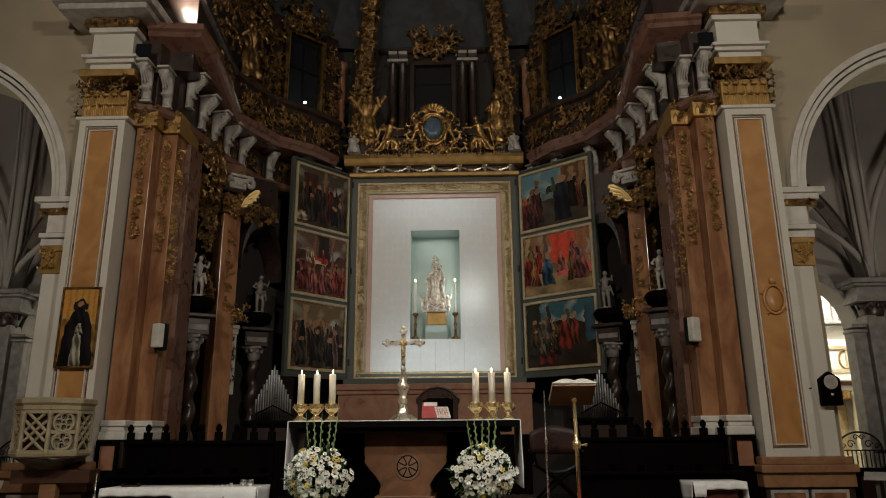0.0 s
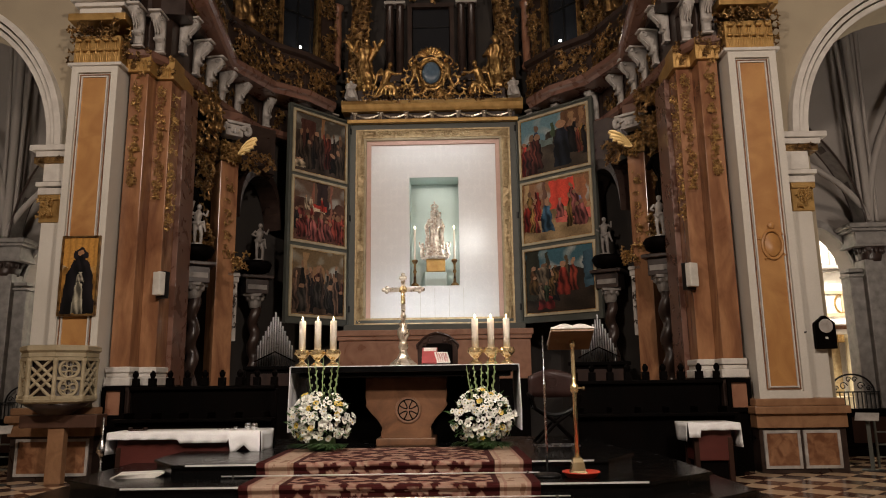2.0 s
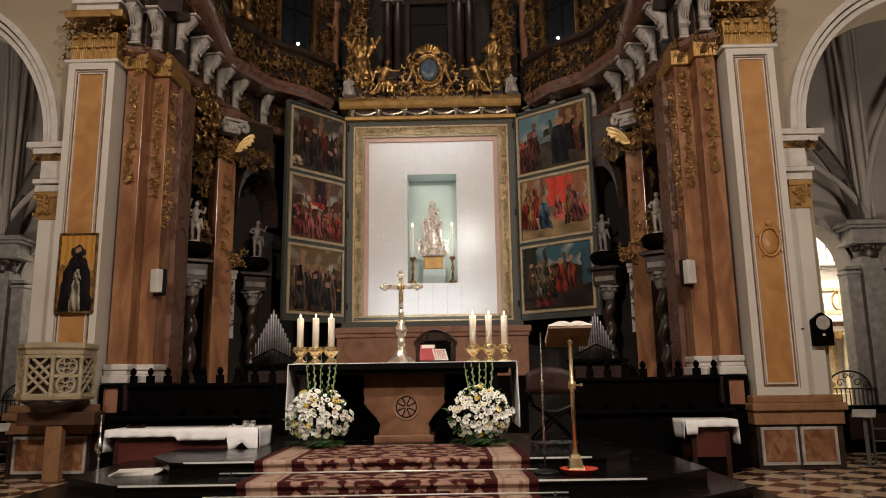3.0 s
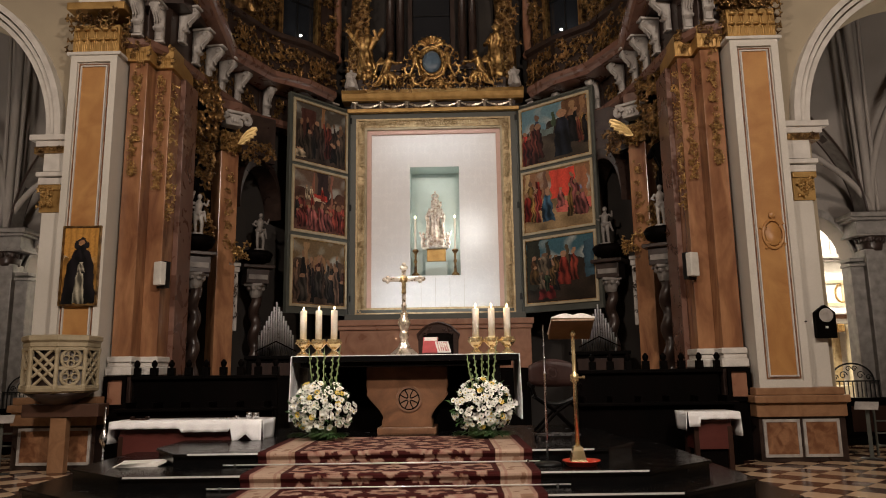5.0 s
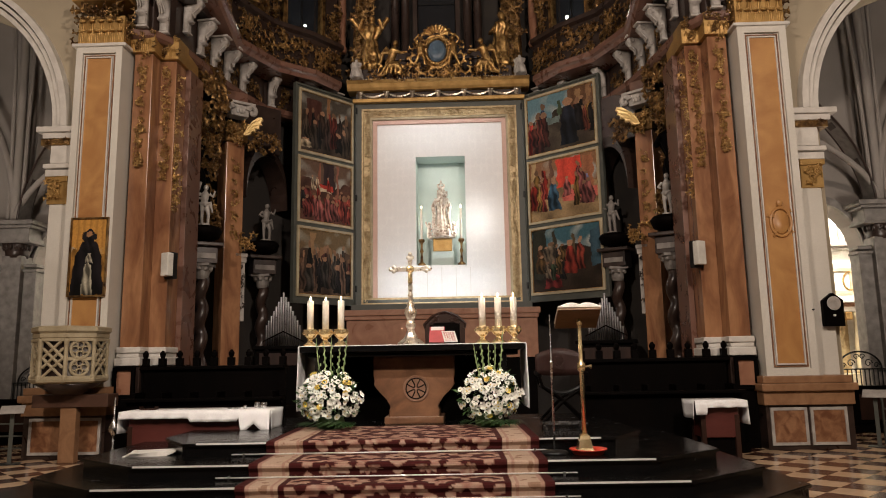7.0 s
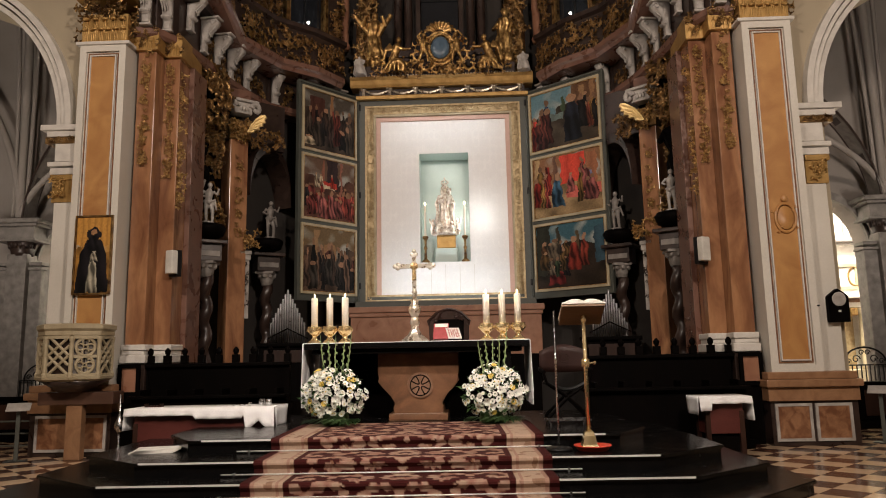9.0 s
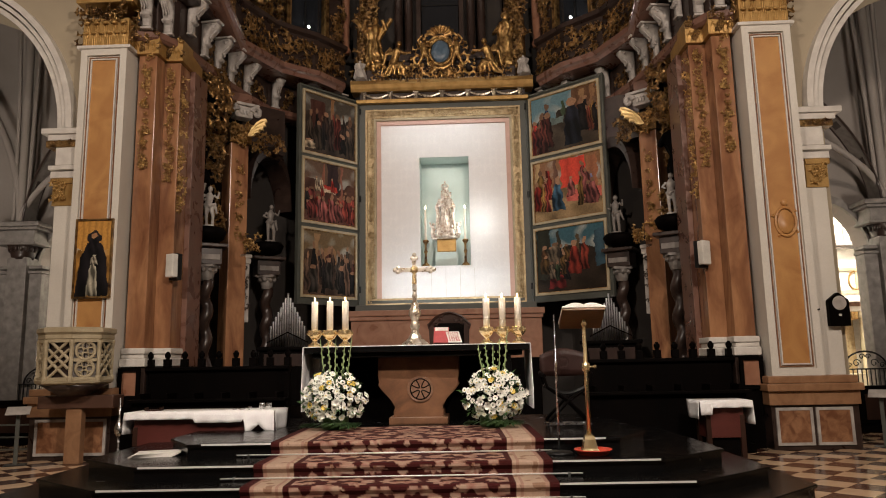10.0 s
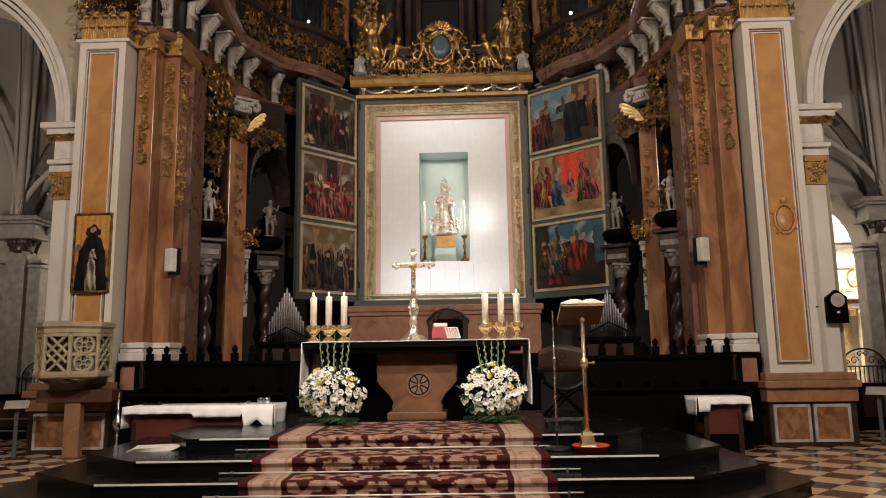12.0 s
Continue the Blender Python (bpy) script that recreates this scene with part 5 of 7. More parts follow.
    part("rosette_bunch", turned(foliage(0.3, 0.36, 14, 153, 0.09, 0.12), Matrix.Translation((-s * 0.26, 0.0, 3.9))), GOLD, th, "gilt leaf bunch")
    return th


def twisted_column(at, z0, z1, r, label):
    th = empty("twisted_column", label, "column", (*at, z0), group="twisted columns", kind="structure")
    h = z1 - z0
    # base and capital take the dimmed marble for the bay's weak light
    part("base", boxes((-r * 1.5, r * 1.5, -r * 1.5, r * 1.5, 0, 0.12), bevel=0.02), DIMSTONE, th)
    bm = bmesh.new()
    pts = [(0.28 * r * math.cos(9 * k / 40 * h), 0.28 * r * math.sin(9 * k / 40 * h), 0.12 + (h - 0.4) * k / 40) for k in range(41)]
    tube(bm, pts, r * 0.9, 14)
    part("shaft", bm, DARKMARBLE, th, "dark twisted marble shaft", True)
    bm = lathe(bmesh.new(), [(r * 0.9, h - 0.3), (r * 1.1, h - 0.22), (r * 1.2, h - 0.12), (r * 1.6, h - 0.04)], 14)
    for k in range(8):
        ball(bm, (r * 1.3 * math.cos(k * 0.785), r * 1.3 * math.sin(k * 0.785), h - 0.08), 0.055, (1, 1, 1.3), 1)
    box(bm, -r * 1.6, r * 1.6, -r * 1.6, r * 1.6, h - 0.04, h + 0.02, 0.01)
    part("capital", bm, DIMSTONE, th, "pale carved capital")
    return th


def bay(s):
    bay_pilaster(s)
    twisted_column((s * 4.72, 14.05), 1.3, 3.5, 0.13, "dark twisted marble column with pale capital in the niche bay")
    twisted_column((s * 4.05, 16.0), 1.3, 3.5, 0.13, "dark twisted marble column with pale capital beside the organ")
    # entablature pieces on the small columns
    for x, y in ((4.72, 14.05), (4.05, 16.0)):
        th = empty("column_block", "dark marble block with pale carved panel over a column", "block", (s * x, y, 3.52), -s * 30, kind="structure")
        part("block", boxes((-0.26, 0.26, -0.2, 0.3, 0, 0.34), bevel=0.01), DARKMARBLE, th)
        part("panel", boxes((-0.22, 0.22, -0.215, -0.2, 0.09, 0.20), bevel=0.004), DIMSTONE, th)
        part("shelf", boxes((-0.36, 0.36, -0.3, 0.3, 0.34, 0.42), bevel=0.02), DARKMARBLE, th)
        bm = bmesh.new()
        lathe(bm, [(0.05, 0), (0.3, 0.1), (0.36, 0.25), (0.3, 0.33)], 16, (0, -0.05, 0.42), (0.08, 8, 0))
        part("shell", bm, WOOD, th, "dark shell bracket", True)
    # the second statue's colour is dimmed for the weaker light beside the wing
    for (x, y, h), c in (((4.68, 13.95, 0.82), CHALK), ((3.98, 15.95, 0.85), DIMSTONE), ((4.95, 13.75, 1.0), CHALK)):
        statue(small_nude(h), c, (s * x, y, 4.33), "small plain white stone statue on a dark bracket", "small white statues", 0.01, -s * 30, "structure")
    # niche statue and back, near black to hold the niche's shade, with gilt scrolls
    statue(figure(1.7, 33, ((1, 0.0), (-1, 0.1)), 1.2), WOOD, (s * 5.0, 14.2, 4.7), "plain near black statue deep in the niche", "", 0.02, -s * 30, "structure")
    setting("niche_back", turned(boxes((-0.65, 0.65, 0.0, 0.1, 0, 7.6)), pose(s * 5.35, 14.35, 0, 0, 0, -s * 70)), WOOD, "back wall of the niche bay, coloured black for its shade", "wall")
    carved_bay("gilt_foliage", 1.0, 1.15, 42, 160, pose(4.88 if s > 0 else -4.76, 13.75, 6.35, 0, 0, -s * 55), OLDGOLD, "gilt scrolls over the niche", 0.21, 0.14)
    carved_bay("gilt_foliage", 0.36, 2.5, 46, 161, pose(4.95 if s > 0 else -4.78, 14.3, 4.5, 0, 0, -s * 55), OLDGOLD, "gilt scrolls beside the niche", 0.15, 0.1)
    carved_bay("gilt_foliage", 0.34, 1.0, 36, 162, pose(s * 4.95, 13.5, 4.0, 0, 0, -s * 40), OLDGOLD, "gilt scrolls under the niche", 0.1, 0.1)
    carved_bay("gilt_foliage", 0.3, 1.0, 34, 163, pose(s * 4.75, 14.2, 3.9, 0, 0, -s * 40), OLDGOLD, "gilt scrolls under the niche", 0.1, 0.1)
    # arch between the pilaster and the painted wing
    bm = bmesh.new()
    n = 18
    inner = [(0.82 - 0.78 * math.cos(math.pi * k / n), 5.15 + 1.15 * math.sin(math.pi * k / n)) for k in range(n + 1)]
    for (xa, za), (xb, zb) in zip(inner, inner[1:]):
        prism(bm, [(xa, za), (xb, zb), (xb, zb + 0.24), (xa, za + 0.24)], 0, 0.5)
    turned(bm, Matrix.Translation((s * 4.22, 15.12, 0)) @ Matrix(((-s * 0.35, s * 0.937, 0, 0), (0.937, 0.35, 0, 0), (0, 0, 1, 0), (0, 0, 0, 1))))
    setting("trim", bm, DARKMARBLE, "dark brown moulded arch beside the wing", "arch")
    carved_bay("gilt_foliage", 0.42 if s > 0 else 0.8, 0.36, 20, 170, pose(4.16 if s > 0 else -3.86, 14.95 if s > 0 else 15.25, 6.2, 0, 0, -s * 45), OLDGOLD, "gilt scrolls on the arch shoulder", 0.12, 0.08)
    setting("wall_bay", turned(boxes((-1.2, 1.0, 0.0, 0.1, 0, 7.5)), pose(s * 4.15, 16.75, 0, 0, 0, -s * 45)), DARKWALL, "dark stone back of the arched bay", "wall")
    setting("wall_bay", turned(boxes((-0.55, 0.55, 0.0, 0.1, 6.4, 7.5)), pose(s * 4.12, 15.75, 0, 0, 0, -s * 44)), DARKMARBLE, "dark marble wall over the arch", "wall")
    # organ
    th = empty("organ", "small organ case with bright tin pipes in a pointed group", "organ", (-3.42 if s < 0 else 3.62, 15.5, 0.6), -s * 14, "organ cases")
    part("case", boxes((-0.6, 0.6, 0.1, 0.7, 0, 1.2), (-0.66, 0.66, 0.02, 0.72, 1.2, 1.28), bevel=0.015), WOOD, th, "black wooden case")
    part("panel", boxes((-0.5, 0.5, 0.085, 0.1, 0.85, 1.12), bevel=0.004), BROWNWOOD, th)
    for k in range(-7, 8):
        top = (2.46 if s < 0 else 2.30) - 0.105 * abs(k)
        part("pipe", lathe(bmesh.new(), [(0.006, 1.28), (0.022, 1.44 + 0.02 * (7 - abs(k))), (0.022, top), (0.02, top + 0.01)], 10, (0.052 * k, 0.2, 0)), TIN, th, "bright tin pipe", True)
    part("pipe_rail", tube(bmesh.new(), [(0.056 * k, 0.17, 1.40 + 0.028 * (7 - abs(k))) for k in range(-8, 9)], 0.014, 6), WOOD, th)


bay(-1)
bay(1)


def stalls(s):
    """Dark choir stalls along the mouth of the apse, with turned finials."""
    th = empty("choir_stalls", "near black wooden choir stalls with finials along the back", "choir stalls", (0, 0, 0), group="choir stalls")
    X = lambda a, b: sorted((s * a, s * b))
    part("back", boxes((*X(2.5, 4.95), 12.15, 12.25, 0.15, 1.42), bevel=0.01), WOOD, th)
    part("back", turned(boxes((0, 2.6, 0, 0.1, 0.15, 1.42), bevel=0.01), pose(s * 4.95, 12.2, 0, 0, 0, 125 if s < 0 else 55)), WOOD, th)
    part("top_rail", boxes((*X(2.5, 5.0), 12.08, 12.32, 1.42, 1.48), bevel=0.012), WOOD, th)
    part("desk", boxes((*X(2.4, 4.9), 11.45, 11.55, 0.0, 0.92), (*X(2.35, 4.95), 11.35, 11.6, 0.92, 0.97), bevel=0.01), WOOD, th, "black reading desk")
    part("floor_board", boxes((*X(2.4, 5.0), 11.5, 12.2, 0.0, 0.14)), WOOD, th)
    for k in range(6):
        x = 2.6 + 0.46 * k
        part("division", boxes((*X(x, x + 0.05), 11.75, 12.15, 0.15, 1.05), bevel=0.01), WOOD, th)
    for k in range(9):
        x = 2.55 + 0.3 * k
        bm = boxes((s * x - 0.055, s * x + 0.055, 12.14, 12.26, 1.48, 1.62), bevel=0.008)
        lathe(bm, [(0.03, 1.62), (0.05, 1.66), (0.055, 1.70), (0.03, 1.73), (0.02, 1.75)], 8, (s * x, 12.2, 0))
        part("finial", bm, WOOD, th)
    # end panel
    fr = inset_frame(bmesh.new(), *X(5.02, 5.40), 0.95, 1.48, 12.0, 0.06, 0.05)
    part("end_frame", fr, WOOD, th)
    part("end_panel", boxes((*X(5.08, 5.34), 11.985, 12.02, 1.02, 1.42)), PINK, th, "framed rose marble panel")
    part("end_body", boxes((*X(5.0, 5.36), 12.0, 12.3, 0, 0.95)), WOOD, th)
    return th


stalls(-1)
stalls(1)

# loudspeakers on the marble pilasters
for s in (-1, 1):
    th = empty("loudspeaker", "small white wall loudspeaker on a dark bracket", "loudspeaker", (s * 4.72, 12.42, 3.05), s * 25, "wall loudspeakers")
    part("bracket", boxes((-0.10, 0.10, 0.0, 0.12, -0.02, 0.46), bevel=0.01), BLACKMETAL, th)
    part("cabinet", boxes((-0.09 - s * 0.04, 0.09 - s * 0.04, -0.13, 0.0, 0.02, 0.44), bevel=0.02), SPEAKER, th, "white plastic cabinet")

# ---- pulpit, icon, clock and emblem ----
th = empty("pulpit", "small octagonal cream stone pulpit with pierced tracery on a dark base", "pulpit", (-5.80, 11.35, 0))
R = 0.53
corner = lambda k, r: (r * math.cos(math.radians(22.5 + 45 * k)), r * math.sin(math.radians(22.5 + 45 * k)))
part("inner_drum", lathe(bmesh.new(), [(R * 0.86, 1.32), (R * 0.86, 2.0)], 24), DARKMARBLE, th)
part("rim", lathe(bmesh.new(), [(R + 0.02, 2.02), (R + 0.06, 2.06), (R + 0.06, 2.12), (R + 0.01, 2.14), (R - 0.05, 2.14)], 8), CREAM, th).rotation_euler = (0, 0, radians(22.5))
part("rim", lathe(bmesh.new(), [(R - 0.01, 1.93), (R + 0.03, 1.96), (R + 0.03, 2.02), (R - 0.02, 2.02)], 8), CREAM, th).rotation_euler = (0, 0, radians(22.5))
part("sole", lathe(bmesh.new(), [(R - 0.02, 1.24), (R + 0.04, 1.27), (R + 0.05, 1.31), (R, 1.33)], 8), CREAM, th).rotation_euler = (0, 0, radians(22.5))
part("underside", lathe(bmesh.new(), [(0.22, 1.06), (0.34, 1.14), (R - 0.03, 1.24)], 16), DARKMARBLE, th, "dark underside below the cream drum", True)
for k in range(8):
    (xa, ya), (xb, yb) = corner(k, R), corner(k + 1, R)
    ln = math.hypot(xb - xa, yb - ya)
    m = Matrix.Translation((xa, ya, 1.32)) @ Matrix.Rotation(math.atan2(yb - ya, xb - xa), 4, "Z")
    post = lathe(bmesh.new(), [(0.05, 0), (0.05, 0.05), (0.032, 0.08), (0.032, 0.54), (0.045, 0.6), (0.045, 0.64)], 8)
    part("corner_shaft", turned(post, Matrix.Translation((xa, ya, 1.3))), CREAM, th)
    bm = bmesh.new()
    if k % 2 == 1:
        for a, b in (((0.04, 0.02), (ln - 0.04, 0.32)), ((0.04, 0.32), (ln - 0.04, 0.02)), ((0.04, 0.32), (ln - 0.04, 0.62)), ((0.04, 0.62), (ln - 0.04, 0.32)), ((0.04, 0.17), (ln - 0.04, 0.47)), ((0.04, 0.47), (ln - 0.04, 0.17))):
            tube(bm, [(a[0], 0, a[1]), (b[0], 0, b[1])], 0.024, 6)
    else:
        for cz, r in ((0.17, 0.13), (0.45, 0.14)):
            tube(bm, [(ln / 2 + r * math.cos(0.35 * q), 0, cz + r * math.sin(0.35 * q)) for q in range(19)], 0.024, 6)
            for q in range(4):
                tube(bm, [(ln / 2 + 0.55 * r * math.cos(1.57 * q) + 0.05 * math.cos(0.6 * w), 0, cz + 0.55 * r * math.sin(1.57 * q) + 0.05 * math.sin(0.6 * w)) for w in range(11)], 0.013, 5)
        box(bm, 0.03, ln - 0.03, -0.012, 0.012, 0.28, 0.33)
        part("backing", turned(boxes((0.02, ln - 0.02, 0.035, 0.05, 0.02, 0.62)), m), DIMSTONE, th, "grey stone backing")
    box(bm, 0.02, ln - 0.02, -0.03, 0.03, 0.0, 0.04)
    box(bm, 0.02, ln - 0.02, -0.03, 0.03, 0.58, 0.63)
    part("tracery_panel", turned(bm, m), CREAM, th, "pierced tracery panel")
part("stone_block", boxes((-0.56, 0.68, -0.05, 0.3, 0.86, 1.06), bevel=0.015), BROWNSTONE, th, "brown stone block under the pulpit")
part("support", boxes((-0.10, 0.16, -0.02, 0.12, 0, 0.86), bevel=0.012), BASESTONE, th, "ochre stone support")

th = empty("icon", "gold ground panel of a dark cloaked figure in a thin frame", "painting", (-5.85, 11.79, 2.67))
part("frame", rect_ring(bmesh.new(), -0.33, 0.33, 0, 1.38, 0.03, -0.03, 0.06), OLDGOLD, th)
part("panel", turned(canvas(0.62, 1.34, (0.42, 0.22, 0.05), (0.40, 0.20, 0.045), [(0, 1, 0.62, 1.0, (0.40, 0.20, 0.045))],
     [(0.5, 0.56, 0.26, 0.20, (0.012, 0.010, 0.012), (0.30, 0.16, 0.08)), (0.52, 0.42, 0.14, 0.12, (0.40, 0.36, 0.28), (0.4, 0.36, 0.28)), (0.5, 0.0, 0.5, 0.19, (0.42, 0.39, 0.30), (0.42, 0.39, 0.3)),
      (0.5, 0.0, 0.86, 0.52, (0.012, 0.010, 0.012), (0.012, 0.010, 0.012))], 5, 50, 90), Matrix.Translation((0, -0.005, 0.02))), PAINT, th, "painted gold panel")

th = empty("clock", "dark pointed wooden wall clock with a pale dial", "clock", (6.72, 12.06, 1.95))
bm = prism(bmesh.new(), [(-0.19, 0), (0.19, 0), (0.19, 0.48), (0.0, 0.62), (-0.19, 0.48)], -0.12, 0.0)
bmesh.ops.bevel(bm, geom=bm.edges[:], offset=0.012, segments=1, affect="EDGES")
part("case", bm, WOOD, th)
part("dial", turned(lathe(bmesh.new(), [(0.0, 0), (0.125, 0), (0.13, 0.015), (0.115, 0.02), (0.0, 0.02)], 28), pose(0, -0.12, 0.42, 90, 0, 0)), CHALK, th, "pale round dial")
th.scale = (0.88, 0.9, 0.9)
part("label_plate", boxes((-0.025, 0.025, -0.126, -0.12, 0.18, 0.22)), PAPER, th)
th = empty("wall_hook", "small dark iron hook on the white pier", "hook", (6.36, 11.86, 2.22))
part("hook", turned(lathe(bmesh.new(), [(0.035, 0), (0.03, 0.03), (0.012, 0.05), (0.012, 0.10)], 10), pose(-0.06, 0.0, 0, 90, 0, 0)), BLACKMETAL, th)

th = empty("emblem", "oval ochre stone cartouche on the pier panel", "emblem", (5.93, 11.85, 3.7))
part("oval", turned(lathe(bmesh.new(), [(0.0, 0), (0.2, 0), (0.18, 0.03), (0.0, 0.05)], 24), pose(0, 0, 0, 90, 0, 0) @ Matrix.Diagonal((0.85, 1.2, 1, 1))), OCHRE, th, "", True)
bm = bmesh.new()
tube(bm, [(0.20 * math.cos(0.3 * k), -0.03, 0.27 * math.sin(0.3 * k)) for k in range(22)], 0.028, 6)
for a in (0.5, 2.6, 3.9, 5.5):
    scroll(bm, (0.21 * math.cos(a), -0.02, 0.28 * math.sin(a)), 0.07, 1, a, 0.03, None)
ball(bm, (0, -0.04, 0.36), 0.07, (1, 0.7, 1), 2)
part("scroll_frame", bm, OCHRE, th, "carved ochre scroll frame")
th.scale = (0.85, 0.7, 0.9)

# ---- side tables ----
def cloth_table(name, x0, x1, y0, y1, top, drop, turn, label, lean=0):
    cx, cy = (x0 + x1) / 2, (y0 + y1) / 2
    w, d = (x1 - x0) / 2, (y1 - y0) / 2
    th = empty(name, label, "table", (cx, cy, 0), turn)
    for sx in (-1, 1):
        for sy in (-1, 1):
            part("leg", boxes((sx * (w - 0.12) - 0.035, sx * (w - 0.12) + 0.035, sy * (d - 0.1) - 0.035, sy * (d - 0.1) + 0.035, 0, top - 0.2), bevel=0.006), BROWNWOOD, th)
    part("apron", boxes((-w + 0.1, w - 0.1, -d + 0.07, d - 0.07, 0.34, top - 0.03), bevel=0.006), REDWOOD, th, "dark red wooden front")
    part("base", boxes((-w + 0.14, w - 0.14, -d + 0.12, d - 0.1, 0.0, 0.34), bevel=0.006), WOOD, th, "black wooden base")
    part("tabletop", boxes((-w, w, -d, d, top - 0.03, top), bevel=0.006), REDWOOD, th)
    return th, w, d


def cloth(name, w, d, top, fronts, ends, at, turn, label, seed):
    """White cloth with folds; fronts gives the hanging length along the front edge."""
    rng = random.Random(seed)
    bm = bmesh.new()
    n = 60
    rows = []
    prof = [(d, 0.0, 0), (-d * 0.3, 0.0, 0), (-d - 0.012, -0.004, 0), (-d - 0.02, 0.35, 1), (-d - 0.03, 0.7, 1), (-d - 0.035, 1.0, 1)]
    for (y, u, hang) in prof:
        row = []
        for i in range(n + 1):
            x = -w - 0.012 + (2 * w + 0.024) * i / n
            dl = fronts(i / n)
            wob = 0.018 * math.sin(26 * x + seed) * u if hang else 0
            row.append(bm.verts.new((x, y - wob, top + 0.006 - (u * dl if hang else 0))))
        rows.append(row)
    for a, b in zip(rows, rows[1:]):
        for i in range(n):
            bm.faces.new((a[i], a[i + 1], b[i + 1], b[i]))
    for side, (x, L) in enumerate(((-w - 0.012, ends[0]), (w + 0.012, ends[1]))):
        prev = None
        for j in range(5):
            u = j / 4
            row = [bm.verts.new((x + (1 if side else -1) * (0.01 + 0.02 * u * math.sin(9 * k / 8 + 2)) , -d + 2 * d * k / 8, top + 0.004 - L * u)) for k in range(9)]
            if prev:
                for k in range(8):
                    bm.faces.new((prev[k], prev[k + 1], row[k + 1], row[k]))
            prev = row
    ob = part(name, bm, LINEN, None, "", True)
    ob.matrix_basis = pose(*at, 0, 0, turn)
    so = ob.modifiers.new("thick", "SOLIDIFY")
    so.thickness = 0.004
    return tagged(ob, label, "tablecloth")


t, w, d = cloth_table("side_table", -4.25, -2.15, 9.95, 10.65, 0.86, 0, 0, "long mahogany side table under a white cloth")
cloth("tablecloth", w, d, 0.86, lambda u: 0.10 + (0.05 if 0.48 < u < 0.8 else 0.0) + ((0.08 + 0.14 * abs(math.sin(14 * u))) if u > 0.8 else 0), (0.3, 0.3), (-3.2, 10.3, 0), 0, "white cloth draped over the long side table", 3)
t, w, d = cloth_table("side_table", 3.88, 4.60, 10.5, 11.1, 0.86, 0, 0, "small mahogany side table under a white cloth")
cloth("tablecloth", w, d, 0.86, lambda u: 0.10 + 0.10 * (u < 0.22), (0.26, 0.34), (4.24, 10.8, 0), 0, "white cloth draped over the small side table", 5)
for k, (x, y, r, h) in enumerate(((-2.42, 10.3, 0.045, 0.09), (-2.30, 10.22, 0.045, 0.09), (-2.55, 10.15, 0.03, 0.05), (-2.68, 10.2, 0.05, 0.025), (-2.8, 10.25, 0.04, 0.02))):
    th = empty("cruet" if h > 0.04 else "dish", "small glass and silver cruet on the white cloth" if h > 0.04 else "small silver dish on the white cloth", "vessel", (x, y, 0.868), group="altar vessels")
    part("bowl", lathe(bmesh.new(), [(r * 0.6, 0), (r, h * 0.3), (r, h * 0.8), (r * 0.8, h)], 14), STEEL, th, "", True)
th = empty("book_stand", "small dark wooden rest lying on the white cloth", "stand", (-4.0, 10.3, 0.868))
part("rest", boxes((-0.12, 0.12, -0.05, 0.05, 0, 0.015), (-0.12, -0.10, -0.05, 0.05, 0.015, 0.045), (0.10, 0.12, -0.05, 0.05, 0.015, 0.045)), BROWNWOOD, th)
th = empty("paper_stack", "stack of white booklets on the dark dais step", "papers", (-3.18, 8.55, 0.45), 8)
for k in range(4):
    part("booklet", turned(boxes((-0.26, 0.24, -0.16, 0.16, 0.012 * k, 0.012 * k + 0.011)), pose(0.02 * k, 0, 0, 0, 0, 3 * k)), PAPER, th)
th = empty("incense_stand", "slim silver stand with a hanging vessel beside the pier", "stand", (-4.95, 11.2, 0))
part("foot", lathe(bmesh.new(), [(0.12, 0), (0.12, 0.02), (0.02, 0.05), (0.015, 1.0), (0.01, 1.02)], 14), STEEL, th, "", True)
part("vessel", lathe(bmesh.new(), [(0.02, 0.42), (0.07, 0.5), (0.075, 0.56), (0.04, 0.64), (0.01, 0.76)], 14, (0.03, -0.06, 0)), STEEL, th, "", True)


# ---- the altar and what stands on it ----
AX, AY = -0.175, 10.2
th = empty("altar", "dark stone altar with a carved brown pedestal and round cross", "altar", (AX, AY, 0.6))
part("tabletop", boxes((-1.62, 1.62, 0.0, 1.15, 1.04, 1.13), bevel=0.012), BLACKSTONE, th, "black stone slab")
part("apron", boxes((-1.52, 1.52, 0.08, 1.07, 0.97, 1.04), bevel=0.01), BLACKSTONE, th)
# black panel added to stand for shade behind the pedestal
part("shade_panel", boxes((-1.28, 1.28, 0.985, 1.05, 0.0, 0.97)), WOOD, th, "black panel added for the shade under the slab")
half = [(0.37, 0.0), (0.37, 0.2), (0.34, 0.22), (0.34, 0.26), (0.40, 0.36), (0.52, 0.46), (0.60, 0.56), (0.57, 0.62), (0.60, 0.68), (0.60, 0.97)]
bm = prism(bmesh.new(), half + [(-x, z) for x, z in half[::-1]], 0.36, 0.98)
bmesh.ops.bevel(bm, geom=bm.edges[:], offset=0.012, segments=1, affect="EDGES")
part("pedestal", bm, ALTARSTONE, th, "carved brown stone pedestal")
part("foot", boxes((-0.43, 0.43, 0.28, 1.04, 0.0, 0.10), bevel=0.015), ALTARSTONE, th)
part("cross_ring", tube(bmesh.new(), [(0.03 + 0.18 * math.cos(0.2 * k), 0.35, 0.5 + 0.18 * math.sin(0.2 * k)) for k in range(33)], 0.014, 6), CROSSSTONE, th, "pale brown stone ring")
